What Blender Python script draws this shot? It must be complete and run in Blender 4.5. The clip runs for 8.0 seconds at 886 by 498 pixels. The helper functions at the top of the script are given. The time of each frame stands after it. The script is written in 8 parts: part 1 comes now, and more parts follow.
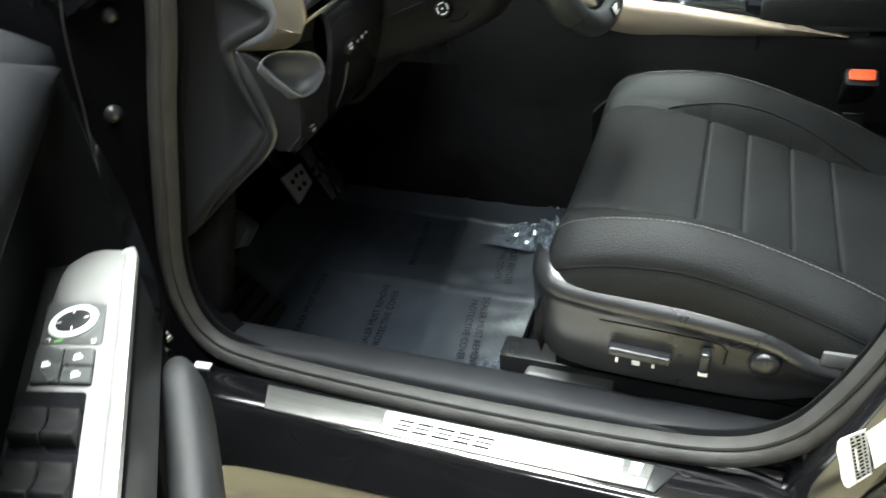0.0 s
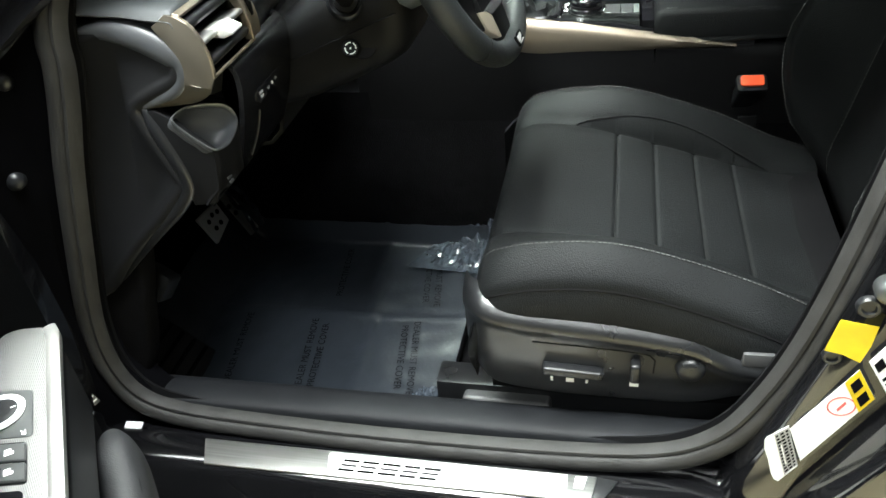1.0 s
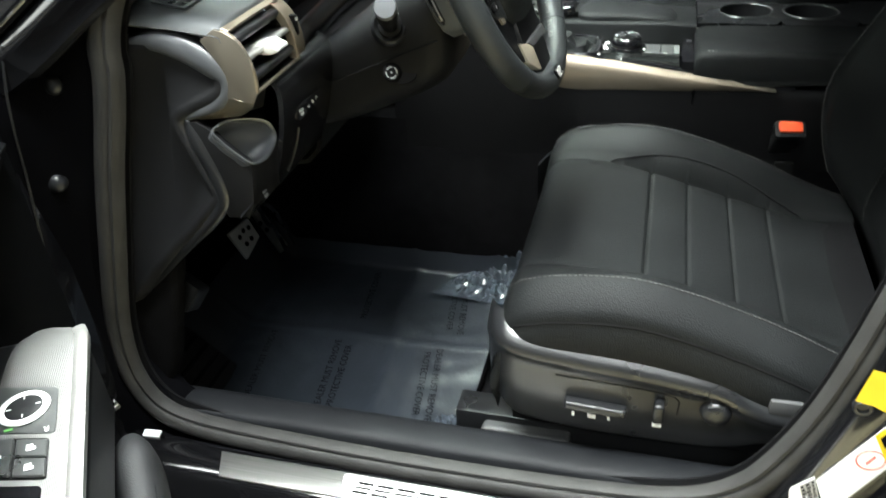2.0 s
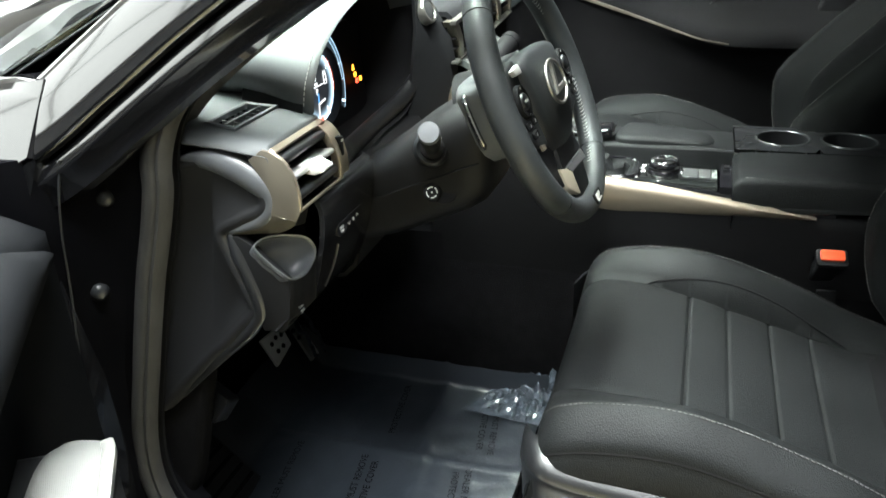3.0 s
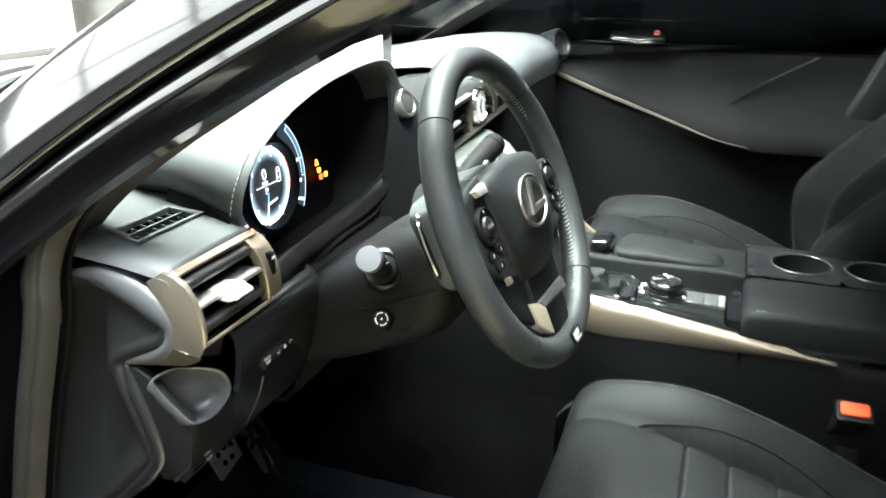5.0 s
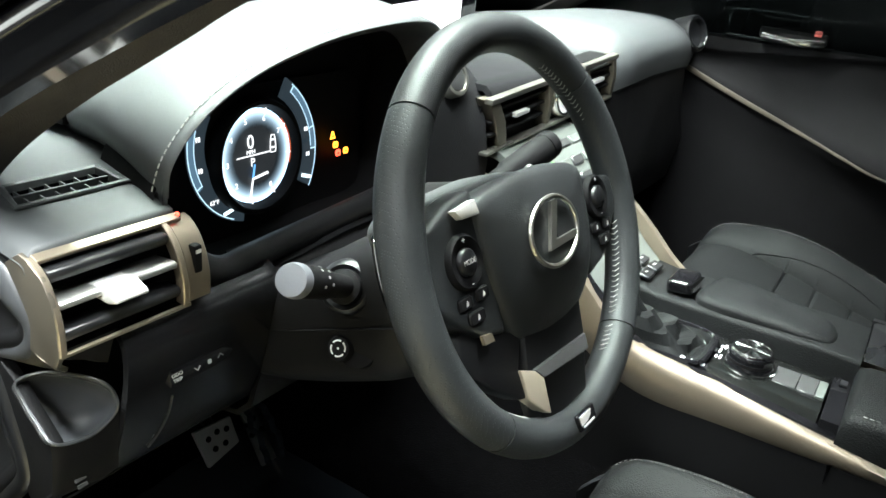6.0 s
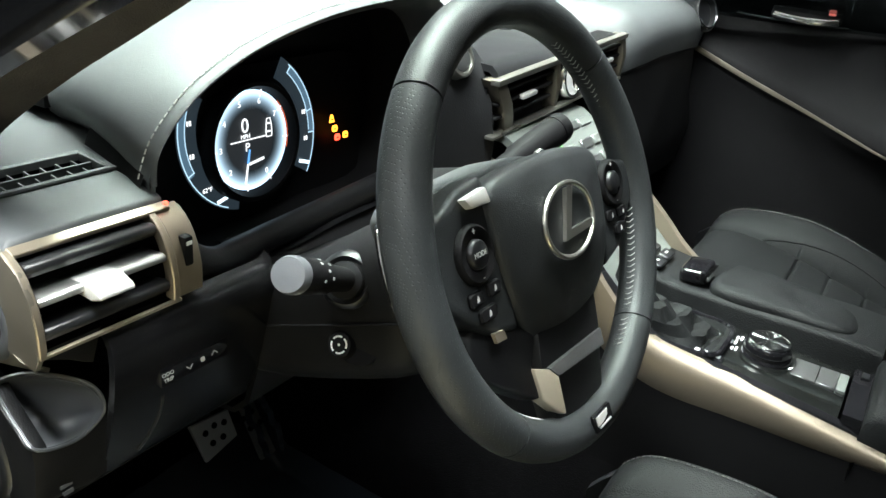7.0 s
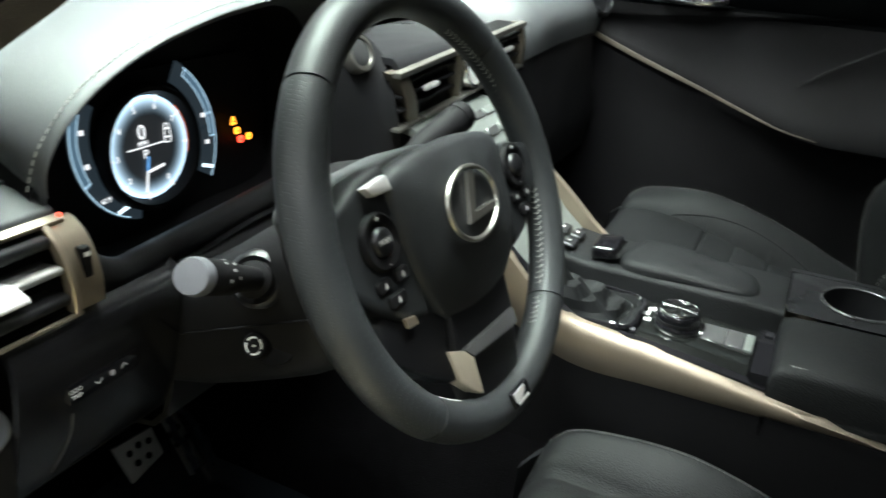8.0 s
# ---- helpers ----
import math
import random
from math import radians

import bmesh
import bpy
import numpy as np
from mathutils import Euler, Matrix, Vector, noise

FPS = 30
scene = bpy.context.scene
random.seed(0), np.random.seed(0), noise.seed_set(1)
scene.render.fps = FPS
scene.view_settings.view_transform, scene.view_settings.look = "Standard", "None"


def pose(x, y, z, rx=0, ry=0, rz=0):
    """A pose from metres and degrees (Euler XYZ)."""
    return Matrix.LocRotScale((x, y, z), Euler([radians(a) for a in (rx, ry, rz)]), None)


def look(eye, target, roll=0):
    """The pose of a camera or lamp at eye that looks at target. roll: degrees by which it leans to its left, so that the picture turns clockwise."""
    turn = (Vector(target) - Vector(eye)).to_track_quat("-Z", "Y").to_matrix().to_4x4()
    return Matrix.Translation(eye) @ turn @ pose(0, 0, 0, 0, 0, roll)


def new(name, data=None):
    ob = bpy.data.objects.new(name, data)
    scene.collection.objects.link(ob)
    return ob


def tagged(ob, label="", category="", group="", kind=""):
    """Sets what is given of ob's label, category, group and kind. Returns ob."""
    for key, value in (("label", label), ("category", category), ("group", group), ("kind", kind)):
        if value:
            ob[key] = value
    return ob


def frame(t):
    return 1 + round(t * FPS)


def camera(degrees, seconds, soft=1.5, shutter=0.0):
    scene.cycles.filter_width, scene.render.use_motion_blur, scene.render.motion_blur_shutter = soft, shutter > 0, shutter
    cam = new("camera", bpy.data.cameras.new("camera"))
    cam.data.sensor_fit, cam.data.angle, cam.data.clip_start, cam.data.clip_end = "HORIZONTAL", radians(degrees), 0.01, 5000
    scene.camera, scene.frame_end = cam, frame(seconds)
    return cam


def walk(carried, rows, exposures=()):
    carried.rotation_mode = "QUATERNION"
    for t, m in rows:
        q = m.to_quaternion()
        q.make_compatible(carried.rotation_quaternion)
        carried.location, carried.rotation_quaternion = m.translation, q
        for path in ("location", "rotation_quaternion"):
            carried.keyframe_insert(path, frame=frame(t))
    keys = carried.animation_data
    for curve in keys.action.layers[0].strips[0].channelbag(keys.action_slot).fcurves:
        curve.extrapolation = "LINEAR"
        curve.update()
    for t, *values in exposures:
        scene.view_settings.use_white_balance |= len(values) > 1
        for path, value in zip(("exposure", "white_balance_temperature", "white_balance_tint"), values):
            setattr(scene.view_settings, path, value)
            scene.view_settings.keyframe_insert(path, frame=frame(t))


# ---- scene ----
cam = camera(59.4, 8.0, shutter=0.5)
PATH = [
    (0, (0.201, -0.56, 1.143), (-0.417, 0.954, -0.008), -5.3),
    (0.5, (0.186, -0.542, 1.177), (-0.3, 0.996, -0.005), -6.6),
    (1, (0.187, -0.546, 1.181), (-0.228, 1.027, 0.018), -6.2),
    (1.2, (0.181, -0.54, 1.187), (-0.226, 1.022, 0.006), -6.0),
    (2.3, (0.184, -0.555, 1.172), (-0.351, 1.085, 0.16), -3.4),
    (2.5, (0.181, -0.55, 1.182), (-0.389, 1.113, 0.23), -3.6),
    (3, (0.173, -0.539, 1.191), (-0.409, 1.172, 0.335), -2.8),
    (3.5, (0.177, -0.532, 1.193), (-0.41, 1.212, 0.409), -1.8),
    (4, (0.179, -0.509, 1.198), (-0.361, 1.282, 0.489), -0.2),
    (4.5, (0.174, -0.468, 1.203), (-0.372, 1.324, 0.503), 0.6),
    (4.7, (0.178, -0.437, 1.205), (-0.387, 1.349, 0.504), 0.0),
    (5.8, (0.236, -0.138, 1.183), (-0.701, 1.459, 0.426), 5.7),
    (6, (0.228, -0.115, 1.179), (-0.715, 1.465, 0.395), 5.9),
    (6.5, (0.211, -0.091, 1.172), (-0.746, 1.464, 0.354), 5.6),
    (7, (0.203, -0.086, 1.167), (-0.727, 1.484, 0.347), 5.8),
    (7.5, (0.209, -0.085, 1.169), (-0.706, 1.496, 0.356), 5.3),
    (8, (0.22, -0.085, 1.162), (-0.548, 1.576, 0.356), 3.8),
]
# the clip's camera opens up as it tilts towards the dark cabin and closes again near the lit display
EXPOSURES = [(0.0, 0.80), (0.5, 0.58), (1.0, 0.42), (2.5, 0.68), (3.5, 1.06), (4.5, 1.42), (6.0, 0.68), (7.0, 0.40), (8.0, 0.20)]
walk(cam, [(t, look(eye, target, roll)) for t, eye, target, roll in PATH], EXPOSURES)

# ---- world and light ----
world = bpy.data.worlds.new("garage_air")
scene.world = world
world.use_nodes = True
world.node_tree.nodes["Background"].inputs[0].default_value = (0.9, 1.0, 0.95, 1)
world.node_tree.nodes["Background"].inputs[1].default_value = 0.015


def area_lamp(name, at, aim, size_x, size_y, watts, color):
    data = bpy.data.lights.new(name, "AREA")
    data.shape, data.size, data.size_y, data.energy, data.color = "RECTANGLE", size_x, size_y, watts, color
    ob = new(name, data)
    ob.matrix_world = look(at, aim)
    return ob


LAMP_TONE = (0.94, 1.0, 1.0)
DAYLIGHT = (0.94, 1.0, 0.96)
# unseen batten lamps: one beside the open door, one by the garage wall, one behind the car
area_lamp("unseen_batten_light", (0.15, -0.55, 3.50), (0.15, -0.55, 0), 2.0, 0.30, 200, LAMP_TONE)
# the wall batten is an added fill that brightens the footwell and door side
area_lamp("unseen_batten_light", (0.4, -2.7, 3.50), (0.4, -2.7, 0), 2.0, 0.30, 38, LAMP_TONE)
area_lamp("unseen_batten_light", (1.5, 4.2, 3.50), (1.5, 4.2, 0), 4.0, 0.30, 12, LAMP_TONE)


# ---- materials ----
def material(name, color, rough=0.5, metal=0.0, coat=0.0, grain=0.0, grain_scale=900.0, stain=0.15, stain_scale=9.0,
             spec=0.5, sheen=0.0, cells=False, stretch=(1, 1, 1), rough_var=0.08):
    m = bpy.data.materials.new(name)
    m.use_nodes = True
    nt = m.node_tree
    n, l = nt.nodes, nt.links
    b = n["Principled BSDF"]
    b.inputs["Roughness"].default_value, b.inputs["Metallic"].default_value = rough, metal
    b.inputs["Specular IOR Level"].default_value = spec
    b.inputs["Coat Weight"].default_value, b.inputs["Coat Roughness"].default_value = coat, 0.04
    b.inputs["Sheen Weight"].default_value = sheen
    tc, mp = n.new("ShaderNodeTexCoord"), n.new("ShaderNodeMapping")
    mp.inputs["Scale"].default_value = stretch
    l.new(tc.outputs["Object"], mp.inputs["Vector"])
    big = n.new("ShaderNodeTexNoise")
    big.inputs["Scale"].default_value, big.inputs["Detail"].default_value = stain_scale, 5
    l.new(mp.outputs["Vector"], big.inputs["Vector"])
    ramp = n.new("ShaderNodeValToRGB")
    ramp.color_ramp.elements[0].position, ramp.color_ramp.elements[1].position = 0.3, 0.7
    ramp.color_ramp.elements[0].color = (*[c * (1 - stain) for c in color], 1)
    ramp.color_ramp.elements[1].color = (*[min(1, c * (1 + stain)) for c in color], 1)
    l.new(big.outputs["Fac"], ramp.inputs["Fac"])
    l.new(ramp.outputs["Color"], b.inputs["Base Color"])
    mr = n.new("ShaderNodeMapRange")
    mr.inputs["To Min"].default_value, mr.inputs["To Max"].default_value = max(0.02, rough - rough_var), min(1, rough + rough_var)
    l.new(big.outputs["Fac"], mr.inputs["Value"])
    l.new(mr.outputs["Result"], b.inputs["Roughness"])
    if grain:
        fine = n.new("ShaderNodeTexVoronoi" if cells else "ShaderNodeTexNoise")
        fine.inputs["Scale"].default_value = grain_scale
        l.new(mp.outputs["Vector"], fine.inputs["Vector"])
        bump = n.new("ShaderNodeBump")
        bump.inputs["Strength"].default_value, bump.inputs["Distance"].default_value = grain, 0.001
        l.new(fine.outputs["Distance" if cells else "Fac"], bump.inputs["Height"])
        l.new(bump.outputs["Normal"], b.inputs["Normal"])
    return m


def glowing(name, color, strength):
    m = bpy.data.materials.new(name)
    m.use_nodes = True
    b = m.node_tree.nodes["Principled BSDF"]
    b.inputs["Base Color"].default_value = (0.02, 0.02, 0.02, 1)
    b.inputs["Emission Color"].default_value, b.inputs["Emission Strength"].default_value = (*color, 1), strength
    return m


def clear_glass(name, tint):
    m = bpy.data.materials.new(name)
    m.use_nodes = True
    n, l = m.node_tree.nodes, m.node_tree.links
    n.remove(n["Principled BSDF"])
    mix, tr, gl, fr = n.new("ShaderNodeMixShader"), n.new("ShaderNodeBsdfTransparent"), n.new("ShaderNodeBsdfGlossy"), n.new("ShaderNodeFresnel")
    tr.inputs["Color"].default_value = (*tint, 1)
    gl.inputs["Roughness"].default_value = 0.01
    fr.inputs["IOR"].default_value = 1.45
    l.new(fr.outputs["Fac"], mix.inputs["Fac"])
    l.new(tr.outputs["BSDF"], mix.inputs[1])
    l.new(gl.outputs["BSDF"], mix.inputs[2])
    l.new(mix.outputs["Shader"], n["Material Output"].inputs["Surface"])
    return m


LEATHER = material("black_leather", (0.0080, 0.0087, 0.0090), 0.50, grain=0.5, grain_scale=620, stain=0.18, stain_scale=14, cells=True, spec=0.10)
LEATHER_FINE = material("wheel_leather", (0.0195, 0.0215, 0.0225), 0.42, grain=0.25, grain_scale=1100, stain=0.2, stain_scale=30, cells=True, spec=0.32)
DASH = material("soft_dash_skin", (0.053, 0.058, 0.060), 0.46, grain=0.22, grain_scale=1500, stain=0.12, cells=True)
DASH_LOWER = material("lower_dash_plastic", (0.010, 0.0102, 0.0110), 0.40, grain=0.25, grain_scale=1000, stain=0.15, spec=0.36)
HARD = material("hard_black_plastic", (0.011, 0.0115, 0.0125), 0.30, grain=0.15, grain_scale=1200, stain=0.2, spec=0.40)
MATT = material("matt_black_plastic", (0.0055, 0.0055, 0.006), 0.62, grain=0.2, grain_scale=1200, stain=0.2, spec=0.10)
PIANO = material("gloss_black_plastic", (0.006, 0.006, 0.007), 0.10, coat=0.4, stain=0.2, rough_var=0.04)
PAINT = material("black_car_paint", (0.0035, 0.0035, 0.004), 0.10, coat=0.6, stain=0.25, grain=0.006, grain_scale=300, rough_var=0.03)
JAMB = material("dull_black_jamb_paint", (0.0025, 0.0025, 0.003), 0.34, stain=0.25, grain=0.05, grain_scale=300, spec=0.0)
RUBBER = material("door_seal_rubber", (0.024, 0.0235, 0.0225), 0.60, grain=0.4, grain_scale=700, stain=0.25, stain_scale=30, spec=0.25)
CHAMPAGNE = material("champagne_satin_trim", (0.36, 0.305, 0.235), 0.36, metal=0.80, grain=0.06, grain_scale=900, stain=0.06)
SILVER = material("satin_silver_trim", (0.62, 0.62, 0.60), 0.30, metal=0.9, stain=0.08)
CHROME = material("chrome", (0.80, 0.80, 0.79), 0.12, metal=1.0, stain=0.05, rough_var=0.05)
STEEL = material("brushed_steel", (0.21, 0.212, 0.205), 0.36, metal=0.85, grain=0.25, grain_scale=60, stain=0.16, stretch=(1, 40, 1))
GUNMETAL = material("dark_satin_metal", (0.11, 0.115, 0.115), 0.30, metal=0.7, grain=0.08, grain_scale=400, stain=0.1)
CARPET = material("black_carpet", (0.0048, 0.0047, 0.0052), 0.95, grain=0.9, grain_scale=500, stain=0.35, stain_scale=40, spec=0.03)
FILM = material("plastic_cover_film", (0.017, 0.021, 0.027), 0.36, grain=0.35, grain_scale=130, stain=0.10, stain_scale=18, spec=0.6, rough_var=0.04)
FILM_EDGE = material("crumpled_clear_film", (0.050, 0.060, 0.074), 0.10, grain=1.0, grain_scale=60, stain=0.45, stain_scale=70, spec=0.8)
INK = material("black_ink", (0.004, 0.004, 0.005), 0.8, stain=0.1, spec=0.03)
ORANGE = material("orange_red_plastic", (0.85, 0.10, 0.035), 0.38, stain=0.06)
WHITE_INK = material("white_print", (0.80, 0.80, 0.78), 0.6, stain=0.05)
GREY_CAP = material("light_grey_plastic", (0.10, 0.105, 0.115), 0.42, stain=0.08, grain=0.1, grain_scale=900)
YELLOW = material("yellow_tape", (0.66, 0.47, 0.006), 0.5, stain=0.10, stain_scale=40)
PAPER = material("white_label_paper", (0.82, 0.82, 0.80), 0.45, stain=0.04, stain_scale=40)
RED_INK = material("red_print", (0.60, 0.12, 0.10), 0.5, stain=0.1)
SEAT_THREAD = material("grey_seat_thread", (0.11, 0.11, 0.105), 0.7, stain=0.2, stain_scale=200)
THREAD = material("pale_thread", (0.38, 0.38, 0.36), 0.7, stain=0.15, stain_scale=200)
CONCRETE = material("tan_concrete", (0.38, 0.33, 0.20), 0.45, grain=0.3, grain_scale=90, stain=0.22, stain_scale=2.2)
WALLPAINT = material("grey_wall_paint", (0.22, 0.22, 0.22), 0.7, grain=0.2, grain_scale=60, stain=0.05, stain_scale=1.5)
CONSOLE_TOP = material("gloss_grey_console_panel", (0.0045, 0.005, 0.0047), 0.13, stain=0.15, spec=0.9, grain=0.04, grain_scale=500)
PANEL_GREY = material("satin_grey_green_panel", (0.13, 0.145, 0.135), 0.34, metal=0.3, stain=0.08, grain=0.05, grain_scale=600)
SPUN = material("spun_metal_top", (0.36, 0.37, 0.37), 0.16, metal=1.0, stain=0.06, rough_var=0.05)
DARK_CHAMPAGNE = material("dark_champagne_trim", (0.135, 0.122, 0.095), 0.38, metal=0.6, stain=0.08, grain=0.06, grain_scale=800)
CHEEK = material("dull_champagne_trim", (0.23, 0.205, 0.165), 0.40, metal=0.8, grain=0.06, grain_scale=900, stain=0.06)
BROW_SKIN = material("satin_brow_skin", (0.053, 0.056, 0.061), 0.36, grain=0.12, grain_scale=1300, stain=0.1, cells=True, spec=0.6)
SWITCH_GLOSS = material("glossy_lower_panel", (0.007, 0.007, 0.0078), 0.24, stain=0.2, spec=0.55, grain=0.03, grain_scale=700)
POD_GREY = material("charcoal_grained_plastic", (0.011, 0.0115, 0.0125), 0.62, grain=0.35, grain_scale=700, stain=0.2, stain_scale=25, spec=0.3)
DOOR_BLACK = material("black_door_trim", (0.0030, 0.0033, 0.0040), 0.70, grain=0.35, grain_scale=800, stain=0.2, spec=0.05)
SILL_GREY = material("grained_sill_plastic", (0.0085, 0.0092, 0.0105), 0.55, grain=0.4, grain_scale=800, stain=0.15, spec=0.16)
VALANCE = material("satin_seat_plastic", (0.010, 0.0105, 0.0115), 0.30, grain=0.12, grain_scale=1200, stain=0.15, spec=0.6)
PALE_GOLD = material("pale_satin_gold", (0.60, 0.53, 0.41), 0.42, metal=0.55, stain=0.06, grain=0.05, grain_scale=700)
SHROUD_GREY = material("matt_column_plastic", (0.0058, 0.0059, 0.0063), 0.50, grain=0.3, grain_scale=900, stain=0.18, spec=0.15)
RAIL_GREY = material("grey_rail_plastic", (0.050, 0.051, 0.052), 0.45, stain=0.12, grain=0.1, grain_scale=900)
EMBLEM = material("satin_emblem_metal", (0.34, 0.335, 0.30), 0.30, metal=0.9, stain=0.06)
GLASS = clear_glass("windscreen_glass", (0.86, 0.92, 0.89))
SIDE_GLASS = clear_glass("tinted_side_glass", (0.18, 0.20, 0.20))
GLOW_BLUE = glowing("cool_white_display", (0.70, 0.90, 1.0), 1.9)
GLOW_SCREEN = glowing("lit_white_screen", (0.96, 0.98, 1.0), 2.2)
PRINT_GREY = material("dull_white_print", (0.35, 0.35, 0.34), 0.6, stain=0.05)
BRIGHT_PLATE = material("bright_satin_plate", (0.66, 0.66, 0.64), 0.42, metal=0.35, stain=0.05, grain=0.05, grain_scale=300)
GLOW_DIM = glowing("dim_blue_display", (0.22, 0.34, 0.44), 0.075)
GLOW_BAND = glowing("soft_blue_band", (0.22, 0.42, 0.60), 0.32)
GLOW_LINE = glowing("pale_blue_line", (0.50, 0.76, 0.95), 1.0)
GLOW_DARK = glowing("dark_lit_dial", (0.30, 0.36, 0.42), 0.045)
GLOW_WHITE = glowing("white_numerals", (0.92, 0.97, 1.0), 1.3)
GLOW_AMBER = glowing("amber_lamp", (1.0, 0.38, 0.03), 3.0)
GLOW_RED = glowing("red_lamp", (1.0, 0.06, 0.03), 4.0)
GLOW_GREEN = glowing("green_lamp", (0.25, 0.9, 0.20), 0.6)
GLOW_REDZONE = glowing("red_zone", (0.75, 0.16, 0.06), 0.7)
GLOW_NEEDLE = glowing("blue_needle_root", (0.15, 0.45, 0.95), 1.0)
LAMP_FACE = glowing("lamp_diffuser", LAMP_TONE, 14.0)
# glow of the unseen panels added to light the dashboard and the pillar
ROOF_FILL = glowing("added_roof_fill", DAYLIGHT, 86.0)
DAY_WALL = glowing("frosted_wall_glazing", DAYLIGHT, 3.2)
PILLAR_FILL = glowing("added_pillar_fill", DAYLIGHT, 5.0)
PILLAR_CLOTH = material("pillar_cloth", (0.050, 0.046, 0.044), 0.9, grain=0.7, grain_scale=700, stain=0.2, stain_scale=40, spec=0.2)
DARKWALL = material("dark_grey_wall_paint", (0.10, 0.10, 0.10), 0.7, grain=0.2, grain_scale=60, stain=0.1, stain_scale=1.5)


# ---- building helpers ----
def V(*c):
    return Vector(c)


def spline(pts, n, closed=False):
    """Points along a smooth curve through pts."""
    p = [Vector(q) for q in pts]
    m = len(p)
    out = []
    total = m if closed else m - 1
    for i in range(n):
        u = i * total / (n if closed else n - 1)
        k = min(int(u), total - 1)
        f = u - k
        if closed:
            a, b, c, d = p[(k - 1) % m], p[k % m], p[(k + 1) % m], p[(k + 2) % m]
        else:
            a, b, c, d = p[max(k - 1, 0)], p[k], p[min(k + 1, m - 1)], p[min(k + 2, m - 1)]
        out.append(0.5 * ((2 * b) + (c - a) * f + (2 * a - 5 * b + 4 * c - d) * f * f + (3 * b - a - 3 * c + d) * f ** 3))
    return out


def lerp_table(table, x):
    for (x0, *v0), (x1, *v1) in zip(table, table[1:]):
        if x <= x1:
            f = min(1, max(0, (x - x0) / (x1 - x0)))
            return [a + (b - a) * f for a, b in zip(v0, v1)]
    return list(table[-1][1:])


def smooth_table(table, x):
    """Like lerp_table, with a smooth curve through the rows."""
    k = 0
    while k < len(table) - 2 and x > table[k + 1][0]:
        k += 1
    r = [table[min(max(j, 0), len(table) - 1)] for j in (k - 1, k, k + 1, k + 2)]
    f = min(1, max(0, (x - r[1][0]) / (r[2][0] - r[1][0])))
    out = []
    for i in range(1, len(r[0])):
        a, b, c, d = (q[i] for q in r)
        h = r[2][0] - r[1][0]
        m0 = (c - a) / max(r[2][0] - r[0][0], 1e-6) * h
        m1 = (d - b) / max(r[3][0] - r[1][0], 1e-6) * h
        out.append((2 * f ** 3 - 3 * f * f + 1) * b + (f ** 3 - 2 * f * f + f) * m0 + (-2 * f ** 3 + 3 * f * f) * c + (f ** 3 - f * f) * m1)
    return out


def add_grid(bm, rows, wrap=False, loop=False, caps=False):
    vs = [[bm.verts.new(p) for p in r] for r in rows]
    for i in range(len(vs) if loop else len(vs) - 1):
        a, b = vs[i], vs[(i + 1) % len(vs)]
        for j in range(len(a) if wrap else len(a) - 1):
            k = (j + 1) % len(a)
            try:
                bm.faces.new((a[j], a[k], b[k], b[j]))
            except ValueError:
                pass
    if caps:
        bm.faces.new(vs[0][::-1])
        bm.faces.new(vs[-1])
    return vs


def sweep(bm, pts, section, up=(0, 0, 1), closed=False, caps=True, scale=None):
    """Sweeps a closed 2D section (side, up) along pts."""
    pts = [Vector(p) for p in pts]
    m = len(pts)
    ref = Vector(up)
    rows = []
    for i, p in enumerate(pts):
        t = (pts[(i + 1) % m] - pts[i - 1]) if closed else (pts[min(i + 1, m - 1)] - pts[max(i - 1, 0)])
        t.normalize()
        side = t.cross(ref)
        side.normalize()
        upv = side.cross(t)
        k = scale[i] if scale else 1
        rows.append([p + side * a * k + upv * b * k for a, b in section])
    add_grid(bm, rows, wrap=True, loop=closed, caps=caps and not closed)


def ring_section(ra, rb=None, n=12):
    rb = rb or ra
    return [(ra * math.cos(2 * math.pi * i / n), rb * math.sin(2 * math.pi * i / n)) for i in range(n)]


def add_prism(bm, outline, vec):
    a = [bm.verts.new(p) for p in outline]
    b = [bm.verts.new(Vector(p) + Vector(vec)) for p in outline]
    bm.faces.new(a[::-1])
    bm.faces.new(b)
    for i in range(len(a)):
        j = (i + 1) % len(a)
        bm.faces.new((a[i], a[j], b[j], b[i]))


def add_box(bm, c, s, m=None):
    hx, hy, hz = s[0] / 2, s[1] / 2, s[2] / 2
    base = [V(c[0] + x, c[1] + y, c[2] - hz) for x, y in ((-hx, -hy), (hx, -hy), (hx, hy), (-hx, hy))]
    n0 = len(bm.verts)
    add_prism(bm, base, (0, 0, s[2]))
    if m is not None:
        bm.verts.ensure_lookup_table()
        for v in bm.verts[n0:]:
            v.co = m @ v.co


def add_cyl(bm, p0, p1, r0, r1=None, n=24):
    r1 = r0 if r1 is None else r1
    p0, p1 = Vector(p0), Vector(p1)
    t = (p1 - p0).normalized()
    a = t.orthogonal().normalized()
    b = t.cross(a)
    rows = [[p + (a * math.cos(2 * math.pi * i / n) + b * math.sin(2 * math.pi * i / n)) * r for i in range(n)] for p, r in ((p0, r0), (p1, r1))]
    add_grid(bm, rows, wrap=True, caps=True)


def add_turned(bm, base, axis, profile, n=32):
    """A turned shape: profile rows are (distance along the axis, radius)."""
    base, t = Vector(base), Vector(axis).normalized()
    a = t.orthogonal().normalized()
    b = t.cross(a)
    add_grid(bm, [[base + t * h + (a * math.cos(2 * math.pi * i / n) + b * math.sin(2 * math.pi * i / n)) * r for i in range(n)] for h, r in profile],
             wrap=True, caps=True)


